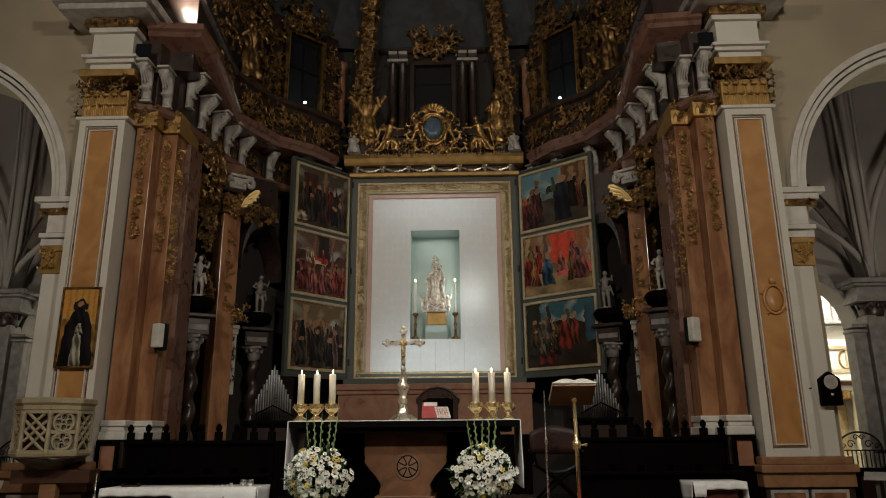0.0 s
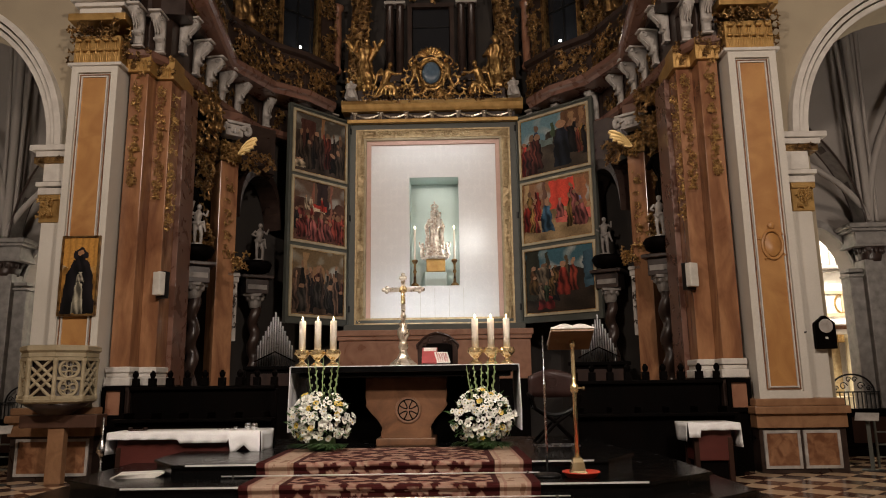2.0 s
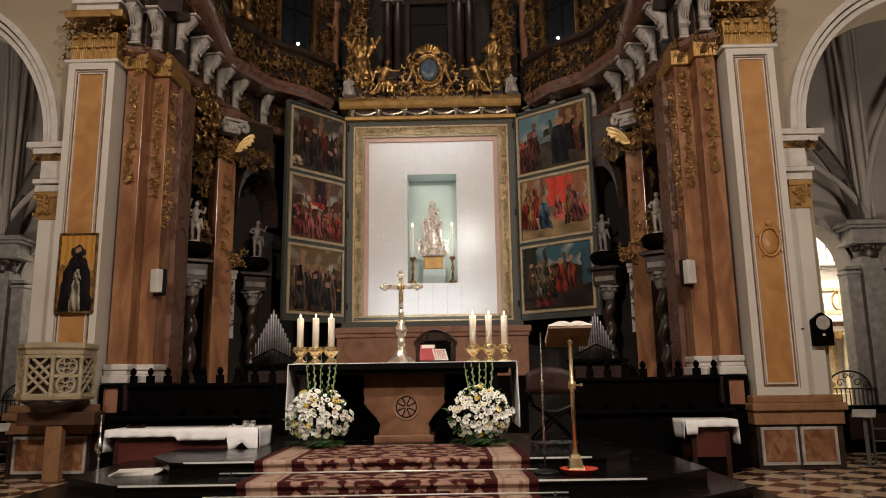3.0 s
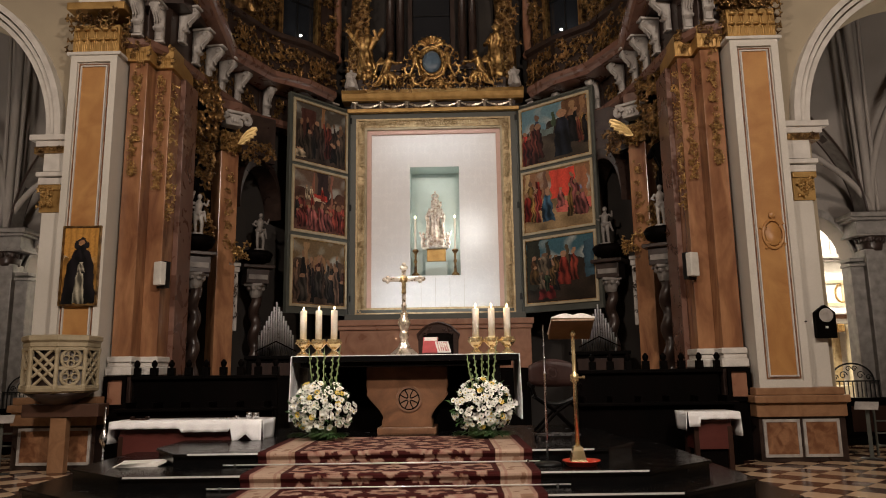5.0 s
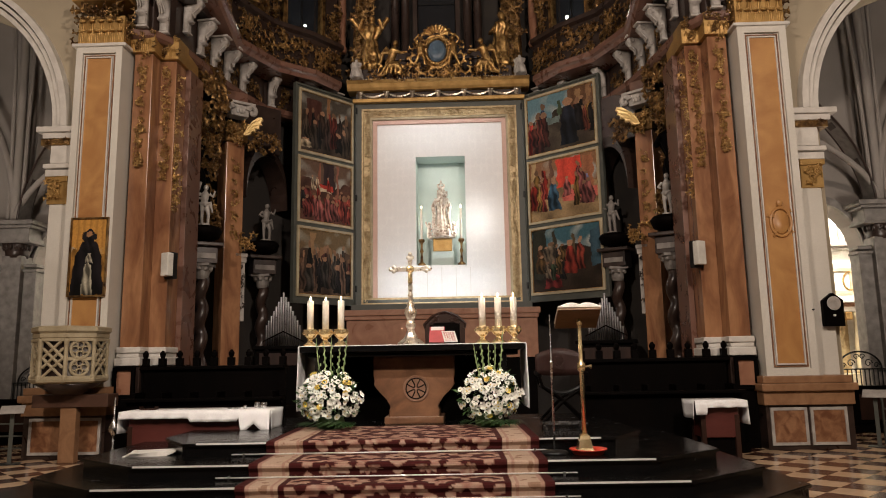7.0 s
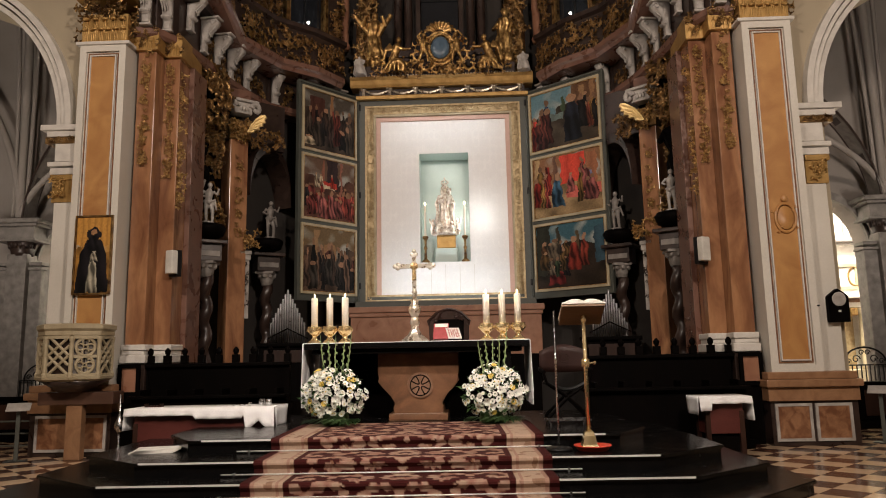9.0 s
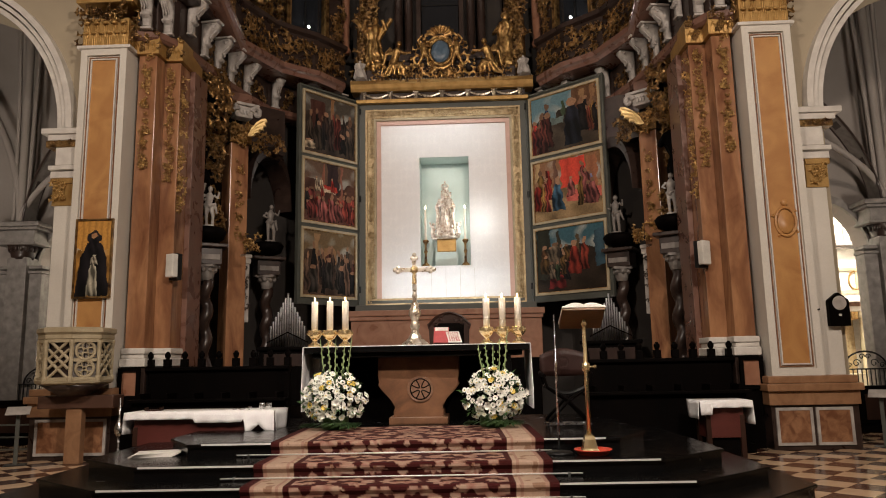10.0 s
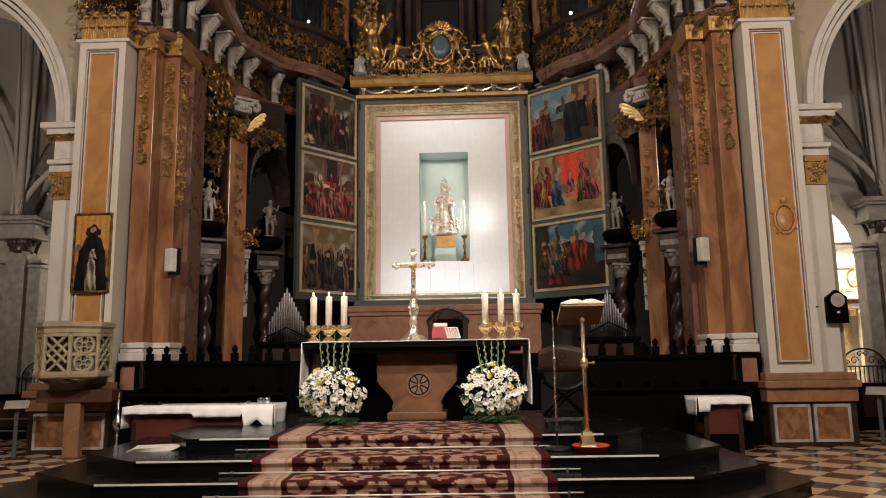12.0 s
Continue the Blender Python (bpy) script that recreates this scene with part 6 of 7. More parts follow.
part("roundel", turned(lathe(bmesh.new(), [(0.0, 0), (0.17, 0.0), (0.17, 0.012), (0.0, 0.012)], 32), pose(0.03, 0.358, 0.5, 90, 0, 0)), CROSSSTONE, th, "brown stone roundel")
part("dark_ring", tube(bmesh.new(), [(0.03 + 0.148 * math.cos(0.2 * k), 0.346, 0.5 + 0.148 * math.sin(0.2 * k)) for k in range(33)], 0.009, 6), BLACKSTONE, th, "dark inlaid ring")
for q in range(4):
    pts = []
    for k in range(17):
        u = k / 8 - 1
        along_arm, across = 0.028 + 0.115 * u * u, 0.05 * u
        pts.append(((along_arm - across) * 0.7071, -0.01, (along_arm + across) * 0.7071))
    part("cross_outline", turned(tube(bmesh.new(), pts, 0.009, 6), pose(0.03, 0.356, 0.5, 0, 90 * q, 0)), BLACKSTONE, th, "dark inlaid outline of the cross")
for s in (-1, 1):
    part("end_slab", boxes((*sorted((s * 1.28, s * 1.36)), 0.1, 1.05, 0.0, 0.97), bevel=0.01), BLACKSTONE, th)
# cloth
bm = bmesh.new()
edge = [(-1.65, 0.22), (-1.655, 0.5), (-1.645, 0.8), (-1.64, 1.12), (-1.63, 1.137), (1.63, 1.137), (1.64, 1.12), (1.645, 0.8), (1.655, 0.5), (1.65, 0.22)]
prev = None
for x, z in edge:
    row = [bm.verts.new((x + (0.012 * math.sin(1.9 * k) if z < 1.0 else 0), -0.015 + 1.17 * k / 12, z)) for k in range(13)]
    if prev:
        for k in range(12):
            bm.faces.new((prev[k], prev[k + 1], row[k + 1], row[k]))
    prev = row
part_ob = part("altar_cloth", bm, LINEN)
part_ob.modifiers.new("thick", "SOLIDIFY").thickness = 0.012
part_ob.matrix_basis = pose(AX, AY, 0.6)
tagged(part_ob, "white linen altar cloth hanging at both ends", "tablecloth")
TOP = 1.743


def candlestick(x, y):
    th = empty("altar_candlestick", "squat gilt candlestick with a thick lit ivory candle", "candlestick", (x, y, TOP), group="altar candlesticks")
    prof = [(0.10, 0), (0.10, 0.015), (0.085, 0.03), (0.045, 0.06), (0.035, 0.09), (0.05, 0.105), (0.07, 0.12), (0.10, 0.16), (0.108, 0.20), (0.10, 0.225), (0.105, 0.24), (0.06, 0.245)]
    st = part("stick", lathe(bmesh.new(), prof, 24, (0, 0, 0), (0.035, 8, 0)), BRASS, th, "bright gilt brass", True)
    bm = bmesh.new()
    for k in range(8):
        ball(bm, (0.1 * math.cos(0.785 * k), 0.1 * math.sin(0.785 * k), 0.19), 0.022, (1, 1, 1.4), 1)
    tagged(part("knop", bm, BRASS, st), kind="stuff")
    part("candle", lathe(bmesh.new(), [(0.05, 0.245), (0.05, 0.655), (0.042, 0.67), (0.02, 0.662)], 18), WAX, th, "", True)
    part("wick", lathe(bmesh.new(), [(0.004, 0.66), (0.003, 0.685)], 6), BLACKMETAL, th)
    part("flame", lathe(bmesh.new(), [(0.003, 0.675), (0.011, 0.69), (0.008, 0.71), (0.001, 0.735)], 10), FLAME, th, "bright flame", True)
    return th


c0 = candlestick(-1.71, 10.5)
for x in (-1.48, -1.25, 0.85, 1.085, 1.315):
    copy_thing(c0, pose(x, 10.5, TOP))
for x in (-1.48, 1.085):
    point_lamp("candle_light", (x, 10.5, 2.55), 8, 0.03, (1, 0.6, 0.28))

th = empty("altar_cross", "tall silver gilt standing cross with trefoil ends on a stepped foot", "cross", (-0.21, 10.5, TOP))
part("foot", lathe(bmesh.new(), [(0.20, 0), (0.20, 0.02), (0.16, 0.05), (0.10, 0.10), (0.06, 0.18), (0.05, 0.24)], 6), SILVERGILT, th)
part("knop", lathe(bmesh.new(), [(0.05, 0.22), (0.075, 0.27), (0.06, 0.33), (0.05, 0.36), (0.07, 0.40), (0.095, 0.46), (0.085, 0.52), (0.05, 0.56), (0.06, 0.6), (0.035, 0.64)], 18), SILVERGILT, th, "", True)
part("stem", lathe(bmesh.new(), [(0.03, 0.62), (0.032, 0.70), (0.045, 0.72), (0.03, 0.75), (0.03, 0.82)], 12), SILVERGILT, th, "", True)
part("upright", boxes((-0.033, 0.033, -0.015, 0.015, 0.8, 1.30), bevel=0.006), SILVERGILT, th)
part("arm", boxes((-0.24, 0.24, -0.015, 0.015, 1.085, 1.15), bevel=0.006), SILVERGILT, th)
for x, z, r in ((-0.26, 1.118, 0), (0.26, 1.118, 0), (0, 1.31, 0)):
    bm = bmesh.new()
    for a in range(3):
        q = a * 2.09 + (math.atan2(z - 1.118, x) if x or z > 1.2 else 0)
        ball(bm, (x + 0.032 * math.cos(q), 0, z + 0.032 * math.sin(q)), 0.034, (1, 0.5, 1), 2)
    part("trefoil", bm, SILVERGILT, th, "", True)
part("centre_boss", turned(lathe(bmesh.new(), [(0, 0), (0.06, 0), (0.05, 0.02), (0, 0.028)], 18), pose(0, -0.012, 1.118, 90, 0, 0)), BRASS, th)
part("small_figure", turned(figure(0.26, 3, ((1, 0.18), (-1, 0.18)), 0.7), Matrix.Translation((0, -0.03, 0.9))), BRASS, th)

th = empty("missal", "open red leather missal leaning on a stand on the altar", "book", (0.28, 10.45, TOP), 12)
part("stand", turned(boxes((-0.2, 0.2, 0, 0.012, 0, 0.2)), pose(0, 0, 0.005, -52, 0, 0)), BROWNWOOD, th)
part("cover", turned(boxes((-0.22, 0.0, -0.03, 0.0, 0.0, 0.29), bevel=0.005), pose(0, -0.01, 0.01, -38, 0, -14)), REDBOOK, th, "red leather cover")
pg = part("page", turned(boxes((0.0, 0.21, -0.02, 0.0, 0.0, 0.20), bevel=0.004), pose(0, -0.02, 0.02, -38, 0, 10)), PAPER, th, "printed white page")
bm = bmesh.new()
rr = random.Random(4)
for k in range(8):
    for q in range(5):
        a = 0.02 + 0.034 * q
        box(bm, a, a + rr.uniform(0.015, 0.028), -0.0225, -0.0205, 0.018 + 0.021 * k, 0.018 + 0.021 * k + rr.uniform(0.008, 0.014))
part("print_bars", turned(bm, pose(0, -0.02, 0.02, -38, 0, 10)), REDBOOK, pg, "red and black print as bars")
part("page_edge", turned(boxes((-0.2, -0.01, -0.032, -0.028, 0.22, 0.285)), pose(0, -0.01, 0.01, -38, 0, -14)), PAPER, th)

# throne behind the altar
th = empty("throne", "dark carved wooden chair with a curved back behind the altar", "chair", (0.24, 12.3, 0.6))
half = [(0.33, 0.5), (0.34, 1.45), (0.36, 1.52), (0.28, 1.60), (0.22, 1.66), (0.1, 1.71), (0.0, 1.73)]
bm = prism(bmesh.new(), half + [(-x, z) for x, z in half[-2::-1]], 0.0, 0.08)
bmesh.ops.bevel(bm, geom=bm.edges[:], offset=0.01, segments=1, affect="EDGES")
part("backrest", bm, BROWNWOOD, th)
part("upholstery", boxes((-0.26, 0.26, -0.02, 0.0, 0.6, 1.55), bevel=0.01), WOOD, th, "black leather back")
rim = [(x, -0.01, z) for x, z in half[1:]] + [(-x, -0.01, z) for x, z in half[-2:0:-1]]
bm = tube(bmesh.new(), rim, 0.022, 7)
for x, z, h in ((-0.12, 1.62, 1), (0.12, 1.62, -1), (-0.24, 1.56, -1), (0.24, 1.56, 1)):
    scroll(bm, (x, -0.012, z), 0.055, h, 0.8, 0.015, None, 0.22)
part("carved_rim", bm, BROWNWOOD, th, "carved brown rim")
part("seat", boxes((-0.34, 0.34, -0.55, 0.02, 0.42, 0.5), bevel=0.015), BROWNWOOD, th)
for x in (-0.3, 0.3):
    for y in (-0.5, 0.0):
        part("leg", boxes((x - 0.035, x + 0.035, y - 0.035, y + 0.035, 0, 0.42), bevel=0.005), BROWNWOOD, th)
    part("armrest", boxes((x - 0.035, x + 0.035, -0.5, 0.0, 0.74, 0.8), (x - 0.03, x + 0.03, -0.5, -0.44, 0.5, 0.74), bevel=0.008), BROWNWOOD, th)


# flowers
def bouquet(at, seed):
    rng = random.Random(seed)
    th = empty("flower_arrangement", "white daisies and lilies with tall stems before the altar", "flowers", at, group="altar flowers")
    part("bowl", lathe(bmesh.new(), [(0.16, 0), (0.2, 0.05), (0.18, 0.16)], 16), LEAF, th)

    def on_dome(r=1.0):
        while True:
            x, z = rng.uniform(-1, 1), rng.uniform(-0.75, 1)
            if x * x + z * z < 1:
                break
        y = -math.sqrt(max(0.0, 1 - x * x - z * z))
        k = 1 - 0.15 * (z > 0.3) * abs(x)
        return Vector((0.43 * x * r * k, 0.33 * y * r, 0.42 + 0.37 * z * r)), Vector((x / 0.47, y / 0.33 - 0.6, z / 0.4 + 0.5)).normalized()

    for kind, n, mat, nm in (("daisy", 150, PETAL, "daisy"), ("lily", 30, PETAL, "lily"), ("yellow", 13, YELLOW, "rose")):
        for i in range(n):
            p, d = on_dome(rng.uniform(0.93, 1.06))
            bm = bmesh.new()
            s = rng.uniform(0.026, 0.04) if kind == "daisy" else (0.055 if kind == "lily" else 0.042)
            np_ = 9 if kind == "daisy" else (6 if kind == "lily" else 7)
            for k in range(np_):
                a = 2 * math.pi * k / np_
                c, sn = math.cos(a), math.sin(a)
                lift = 0.35 if kind == "daisy" else (0.7 if kind == "lily" else 0.5)
                wv = 0.44 if kind == "daisy" else 0.38
                pts = [(0.15 * c, 0.15 * sn, 0), (0.7 * c - wv * sn, 0.7 * sn + wv * c, lift * 0.6), (1.05 * c, 1.05 * sn, lift * 0.75), (0.7 * c + wv * sn, 0.7 * sn - wv * c, lift * 0.6)]
                bm.faces.new([bm.verts.new(Vector(q) * s) for q in pts])
            rot = d.to_track_quat("Z", "Y").to_matrix().to_4x4()
            turned(bm, Matrix.Translation(p) @ rot @ Matrix.Rotation(rng.uniform(0, 1), 4, "Z"))
            ob = part(nm, bm, mat, th)
            if kind != "lily":
                cm = ball(bmesh.new(), (0, 0, 0.006), s * 0.3, (1, 1, 0.6), 1)
                part("centre", turned(cm, Matrix.Translation(p) @ rot), LEAF if rng.random() < 0.5 else YELLOW, ob)
    bm = bmesh.new()
    for i in range(330):
        p, d = on_dome(rng.uniform(0.55, 0.98))
        ln, wd = rng.uniform(0.05, 0.12), rng.uniform(0.012, 0.03)
        if rng.random() < 0.28:
            p, d = on_dome(1.0)
            d = (d + Vector((rng.uniform(-1, 1), 0, rng.uniform(-0.8, 0.8)))).normalized()
            wd *= 0.5
            ln *= 1.1
        u = d.cross(Vector((rng.uniform(-1, 1), rng.uniform(-1, 1), rng.uniform(-1, 1)))).normalized()
        vs = [p, p + d * ln * 0.5 + u * wd, p + d * ln, p + d * ln * 0.5 - u * wd]
        bm.faces.new([bm.verts.new(q) for q in vs])
    for i in range(9):
        a = -1.2 + 2.4 * i / 8
        root = Vector((0.28 * math.sin(a), -0.2, 0.1))
        for q in range(7):
            d = Vector((math.sin(a + 0.25 * (q - 3)), -0.9, -0.35 + 0.08 * q)).normalized()
            u = d.cross(Vector((0, 0, 1))).normalized()
            bm.faces.new([bm.verts.new(v) for v in (root, root + d * 0.12 + u * 0.018, root + d * 0.22, root + d * 0.12 - u * 0.018)])
    lf = part("foliage", bm, LEAF, th, "dark green leaves")
    tagged(lf, kind="stuff")
    for k in range(5):
        x0, x1 = rng.uniform(-0.12, 0.12) + 0.0, -0.20 + 0.105 * k + rng.uniform(-0.02, 0.02)
        zt = rng.uniform(1.1, 1.3)
        pts = [(x1 * 0.6 + 0.01, -0.05, 0.6), (x1 * 0.85 + 0.1 * x0, -0.05, 0.9), (x1, -0.03, zt)]
        bm = tube(bmesh.new(), pts, [0.009, 0.008, 0.004], 6)
        for q in range(9):
            u = q / 9
            b = Vector(pts[0]).lerp(Vector(pts[2]), 0.15 + 0.8 * u)
            ball(bm, (b.x + (0.014 if q % 2 else -0.014), b.y - 0.005, b.z), 0.016 * (1.15 - 0.6 * u), (0.8, 0.8, 1.6), 1)
        part("flower_stem", bm, STEM, th, "tall pale green budded stem")
    return th


bouquet((-1.27, 9.85, 0.61), 7)
bouquet((0.90, 9.85, 0.61), 11)

# ---- carpet on the steps ----
CX, CW = -0.15, 1.57
path = [(10.08, 0.6)]
for k in (3, 2, 1, 0):
    z, lip = STEP * k, FRONT[k] - 0.05
    path += [(lip + 0.035, z + STEP), (lip + 0.012, z + STEP - 0.006), (lip - 0.002, z + STEP - 0.022), (lip - 0.004, z + STEP - 0.045), (lip + 0.03, z + 0.06), (lip + 0.034, z + 0.02), (lip + 0.01, z)]
path.append((5.6, 0.0))
dense = []
for (ya, za), (yb, zb) in zip(path, path[1:]):
    n = max(1, int(math.hypot(yb - ya, zb - za) / 0.012))
    dense += [(ya + (yb - ya) * i / n, za + (zb - za) * i / n) for i in range(n)]
dense.append(path[-1])
MAROON, CREAMW, ROSEW, TAN = (0.046, 0.008, 0.007), (0.40, 0.285, 0.21), (0.25, 0.112, 0.086), (0.21, 0.115, 0.07)


def weave(x, s):
    """Damask pattern of the runner: x across, s along, in metres."""
    a = abs(x)
    if a > 1.475:
        return MAROON
    if a > 1.15:
        k = noise.noise(Vector((x * 9, s * 9, 3)))
        if a > 1.43 or (1.19 < a < 1.215):
            return mixed(CREAMW, ROSEW, 0.55)
        return mixed(CREAMW, TAN, 0.8) if k > 0.26 else CREAMW
    if a > 1.08:
        return MAROON
    # mirrored acanthus scrolls in offset rows, each a spiral stem with lobed leaves
    wv = noise.noise_vector(Vector((a * 4, s * 4, 7)))
    p, t = (a + 0.09 * wv.x) / 0.47, (s + 0.09 * wv.y) / 0.41
    p += 0.5 * (int(math.floor(t)) % 2)
    side = 1 if int(math.floor(p)) % 2 else -1
    u, w = (p % 1 - 0.5) * side, t % 1 - 0.5
    r, th = math.hypot(u, w), math.atan2(w, u)
    stem = math.cos(th - 11 * r)
    lobes = 0.55 * math.cos(9 * th + 6 * r) * min(1.0, 3 * r)
    v = stem + lobes - 1.6 * max(0.0, r - 0.40) + 0.45 * noise.noise(Vector((a * 9, s * 9, 0)))
    if v > 0.05:
        tone = 0.5 + 0.5 * noise.noise(Vector((a * 5, s * 5, 5))) + 0.35 * math.cos(9 * th)
        if v < 0.22:
            return mixed(TAN, ROSEW, 0.5)
        return mixed(CREAMW, ROSEW, max(0.0, min(0.85, tone)))
    if r < 0.07:
        return TAN
    return MAROON


bm = bmesh.new()
lay = bm.loops.layers.float_color.new("tint")
NX = 300
prev, run = None, 0.0
for i, (y, z) in enumerate(dense):
    if i:
        run += math.hypot(y - dense[i - 1][0], z - dense[i - 1][1])
    row = [bm.verts.new((CX + CW * (2 * j / NX - 1), y, z + 0.012 + 0.003 * noise.noise(Vector((j * 0.08, y * 4, 1))))) for j in range(NX + 1)]
    tones = [(*weave(CW * (2 * j / NX - 1), run), 1) for j in range(NX + 1)]
    if prev:
        for j in range(NX):
            f = bm.faces.new((prev[j], row[j], row[j + 1], prev[j + 1]))
            for lp, c in zip(f.loops, (last[j], tones[j], tones[j + 1], last[j + 1])):
                lp[lay] = c
    prev, last = row, tones
ob = part("carpet", bm, WOOL)
so = ob.modifiers.new("thick", "SOLIDIFY")
so.thickness = 0.01
ob.matrix_basis = SKEW
tagged(ob, "maroon and cream patterned runner laid over the dais steps", "carpet")
for k, (xa, xb) in zip((3, 2, 1), ((-2.1, 1.5), (-2.05, 1.72), (-2.05, 1.66))):
    y, z = FRONT[k] - 0.085, STEP * k + 0.028
    th = empty("carpet_rod", "thin steel carpet rod at the foot of a step", "rod", (0, y, z), group="carpet rods")
    th.matrix_basis = SKEW @ th.matrix_basis
    part("bar", turned(lathe(bmesh.new(), [(0.008, xa), (0.008, xb)], 8), pose(0, 0, 0, 0, 90, 0)), ALU, th, "", True)
    for x in (xa + 0.14, xb - 0.14):
        part("bracket", boxes((x - 0.012, x + 0.012, -0.014, 0.05, -0.028, 0.016), bevel=0.004), STEEL, th)

# ---- lectern, stands and chair ----
th = empty("lectern", "tall brass lectern with a sloping wooden desk on a brass foot", "lectern", (1.9, 8.13, 0.45))
part("foot", lathe(bmesh.new(), [(0.15, 0), (0.15, 0.03), (0.11, 0.07), (0.085, 0.16), (0.07, 0.2), (0.03, 0.22)], 4), BRASS, th).rotation_euler = (0, 0, radians(45))
part("pole", lathe(bmesh.new(), [(0.028, 0.2), (0.024, 0.9), (0.045, 0.92), (0.045, 0.99), (0.022, 1.01), (0.02, 1.5)], 14), BRASS, th, "", True)
part("desk", turned(boxes((-0.25, 0.23, -0.20, 0.20, -0.014, 0.014), bevel=0.006), pose(-0.01, 0.0, 1.50, -29, 0, 0)), DESKWOOD, th, "brown wooden desk")
part("ledge", turned(boxes((-0.25, 0.23, 0.19, 0.205, 0.012, 0.05), bevel=0.004), pose(-0.01, 0.0, 1.50, -29, 0, 0)), BROWNWOOD, th)
part("collar", lathe(bmesh.new(), [(0.03, 1.42), (0.035, 1.45), (0.028, 1.49)], 12), BRASS, th)
part("screw", turned(lathe(bmesh.new(), [(0.012, 0), (0.012, 0.06), (0.022, 0.065), (0.022, 0.085)], 10), pose(0.03, 0, 0.955, 0, 90, 0)), BRASS, th, "brass clamping screw")
th = empty("open_book", "open white book lying on the lectern desk", "book", (1.88, 8.0, 1.985))
th.matrix_basis = pose(1.88, 8.12, 1.972, -29, 0, 3)
for s in (-1, 1):
    bm = bmesh.new()
    prev = None
    for k in range(11):
        u = k / 10
        x, h = s * 0.245 * u, 0.018 + 0.05 * math.sin(math.pi * min(1, 0.12 + u * 0.95)) * (1 - 0.25 * u)
        row = [bm.verts.new((x, -0.19, h)), bm.verts.new((x, 0.16, h)), bm.verts.new((x, 0.16, 0.0)), bm.verts.new((x, -0.19, 0.0))]
        if prev:
            for a in range(4):
                bm.faces.new((prev[a], prev[(a + 1) % 4], row[(a + 1) % 4], row[a]))
        else:
            bm.faces.new(row)
        prev = row
    bm.faces.new(prev[::-1])
    part("page_block", bm, PAPER, th)
th = empty("basin", "shallow red plastic basin under the lectern foot", "basin", (1.93, 8.1, 0.45))
part("bowl", lathe(bmesh.new(), [(0.15, 0), (0.17, 0.015), (0.19, 0.05), (0.21, 0.055), (0.205, 0.065), (0.18, 0.06), (0.15, 0.02)], 24), REDCLOTH, th, "", True)
th = empty("microphone_stand", "slim black microphone stand with a round foot on the step", "stand", (1.57, 8.17, 0.45))
part("foot", lathe(bmesh.new(), [(0.15, 0), (0.15, 0.02), (0.13, 0.035), (0.02, 0.05)], 24), BLACKMETAL, th, "", True)
part("pole", lathe(bmesh.new(), [(0.013, 0.04), (0.013, 0.98), (0.018, 0.99), (0.018, 1.02), (0.008, 1.03), (0.008, 1.55)], 10), STEEL, th, "grey steel pole", True)
th = empty("kneeler_frame", "low pale metal frame lying on the dais", "frame", (1.85, 9.5, 0.6), 6)
part("frame", turned(rect_ring(bmesh.new(), -0.28, 0.28, -0.14, 0.14, 0.025, -0.02, 0.0), pose(0, 0, 0.06, -90, 0, 0)), STEEL, th)
for x in (-0.25, 0.25):
    part("leg", boxes((x - 0.012, x + 0.012, -0.13, 0.13, 0, 0.04)), STEEL, th)

th = empty("folding_chair", "dark folding armchair with a brown leather back on the dais", "chair", (2.0, 10.9, 0.6))
bm = bmesh.new()
n = 14
rows = []
for j in range(5):
    rows.append([bm.verts.new((-0.36 + 0.72 * i / n, 0.05 * math.cos(math.pi * i / n * 2 - math.pi), 0.66 + 0.075 * j + 0.10 * math.sin(math.pi * i / n) * (j / 4) - 0.02 * (j == 0) * math.sin(math.pi * i / n))) for i in range(n + 1)])
for a, b in zip(rows, rows[1:]):
    for i in range(n):
        bm.faces.new((a[i], a[i + 1], b[i + 1], b[i]))
ob = part("backrest", bm, material("brown_leather", (0.034, 0.014, 0.011), 0.5, other=(0.02, 0.009, 0.007), scale=8, spec=0.25), th, "brown leather back", True)
ob.modifiers.new("thick", "SOLIDIFY").thickness = 0.015
em = part("badge", tube(bmesh.new(), [(0.07 * math.cos(0.35 * k), -0.06, 0.86 + 0.07 * math.sin(0.35 * k)) for k in range(19)], 0.01, 6), BROWNWOOD, ob)
for s in (-1, 1):
    part("armrest", tube(bmesh.new(), [(s * 0.36, 0.0, 0.70), (s * 0.37, -0.25, 0.68), (s * 0.34, -0.48, 0.66)], 0.028, 8), WOOD, th)
    part("leg", tube(bmesh.new(), [(s * 0.30, -0.45, 0.0), (0.0, -0.45, 0.30), (-s * 0.30, -0.45, 0.50), (-s * 0.35, -0.45, 0.66)], 0.022, 8), WOOD, th)
    part("leg", tube(bmesh.new(), [(s * 0.30, 0.0, 0.0), (0.0, 0.0, 0.30), (-s * 0.30, 0.0, 0.50), (-s * 0.35, 0.0, 0.70)], 0.022, 8), WOOD, th)
part("seat", tube(bmesh.new(), [(-0.33 + 0.066 * k, -0.24, 0.52 - 0.12 * math.sin(math.pi * k / 10)) for k in range(11)], 0.03, 8), BLACKMETAL, th, "curved dark rail")

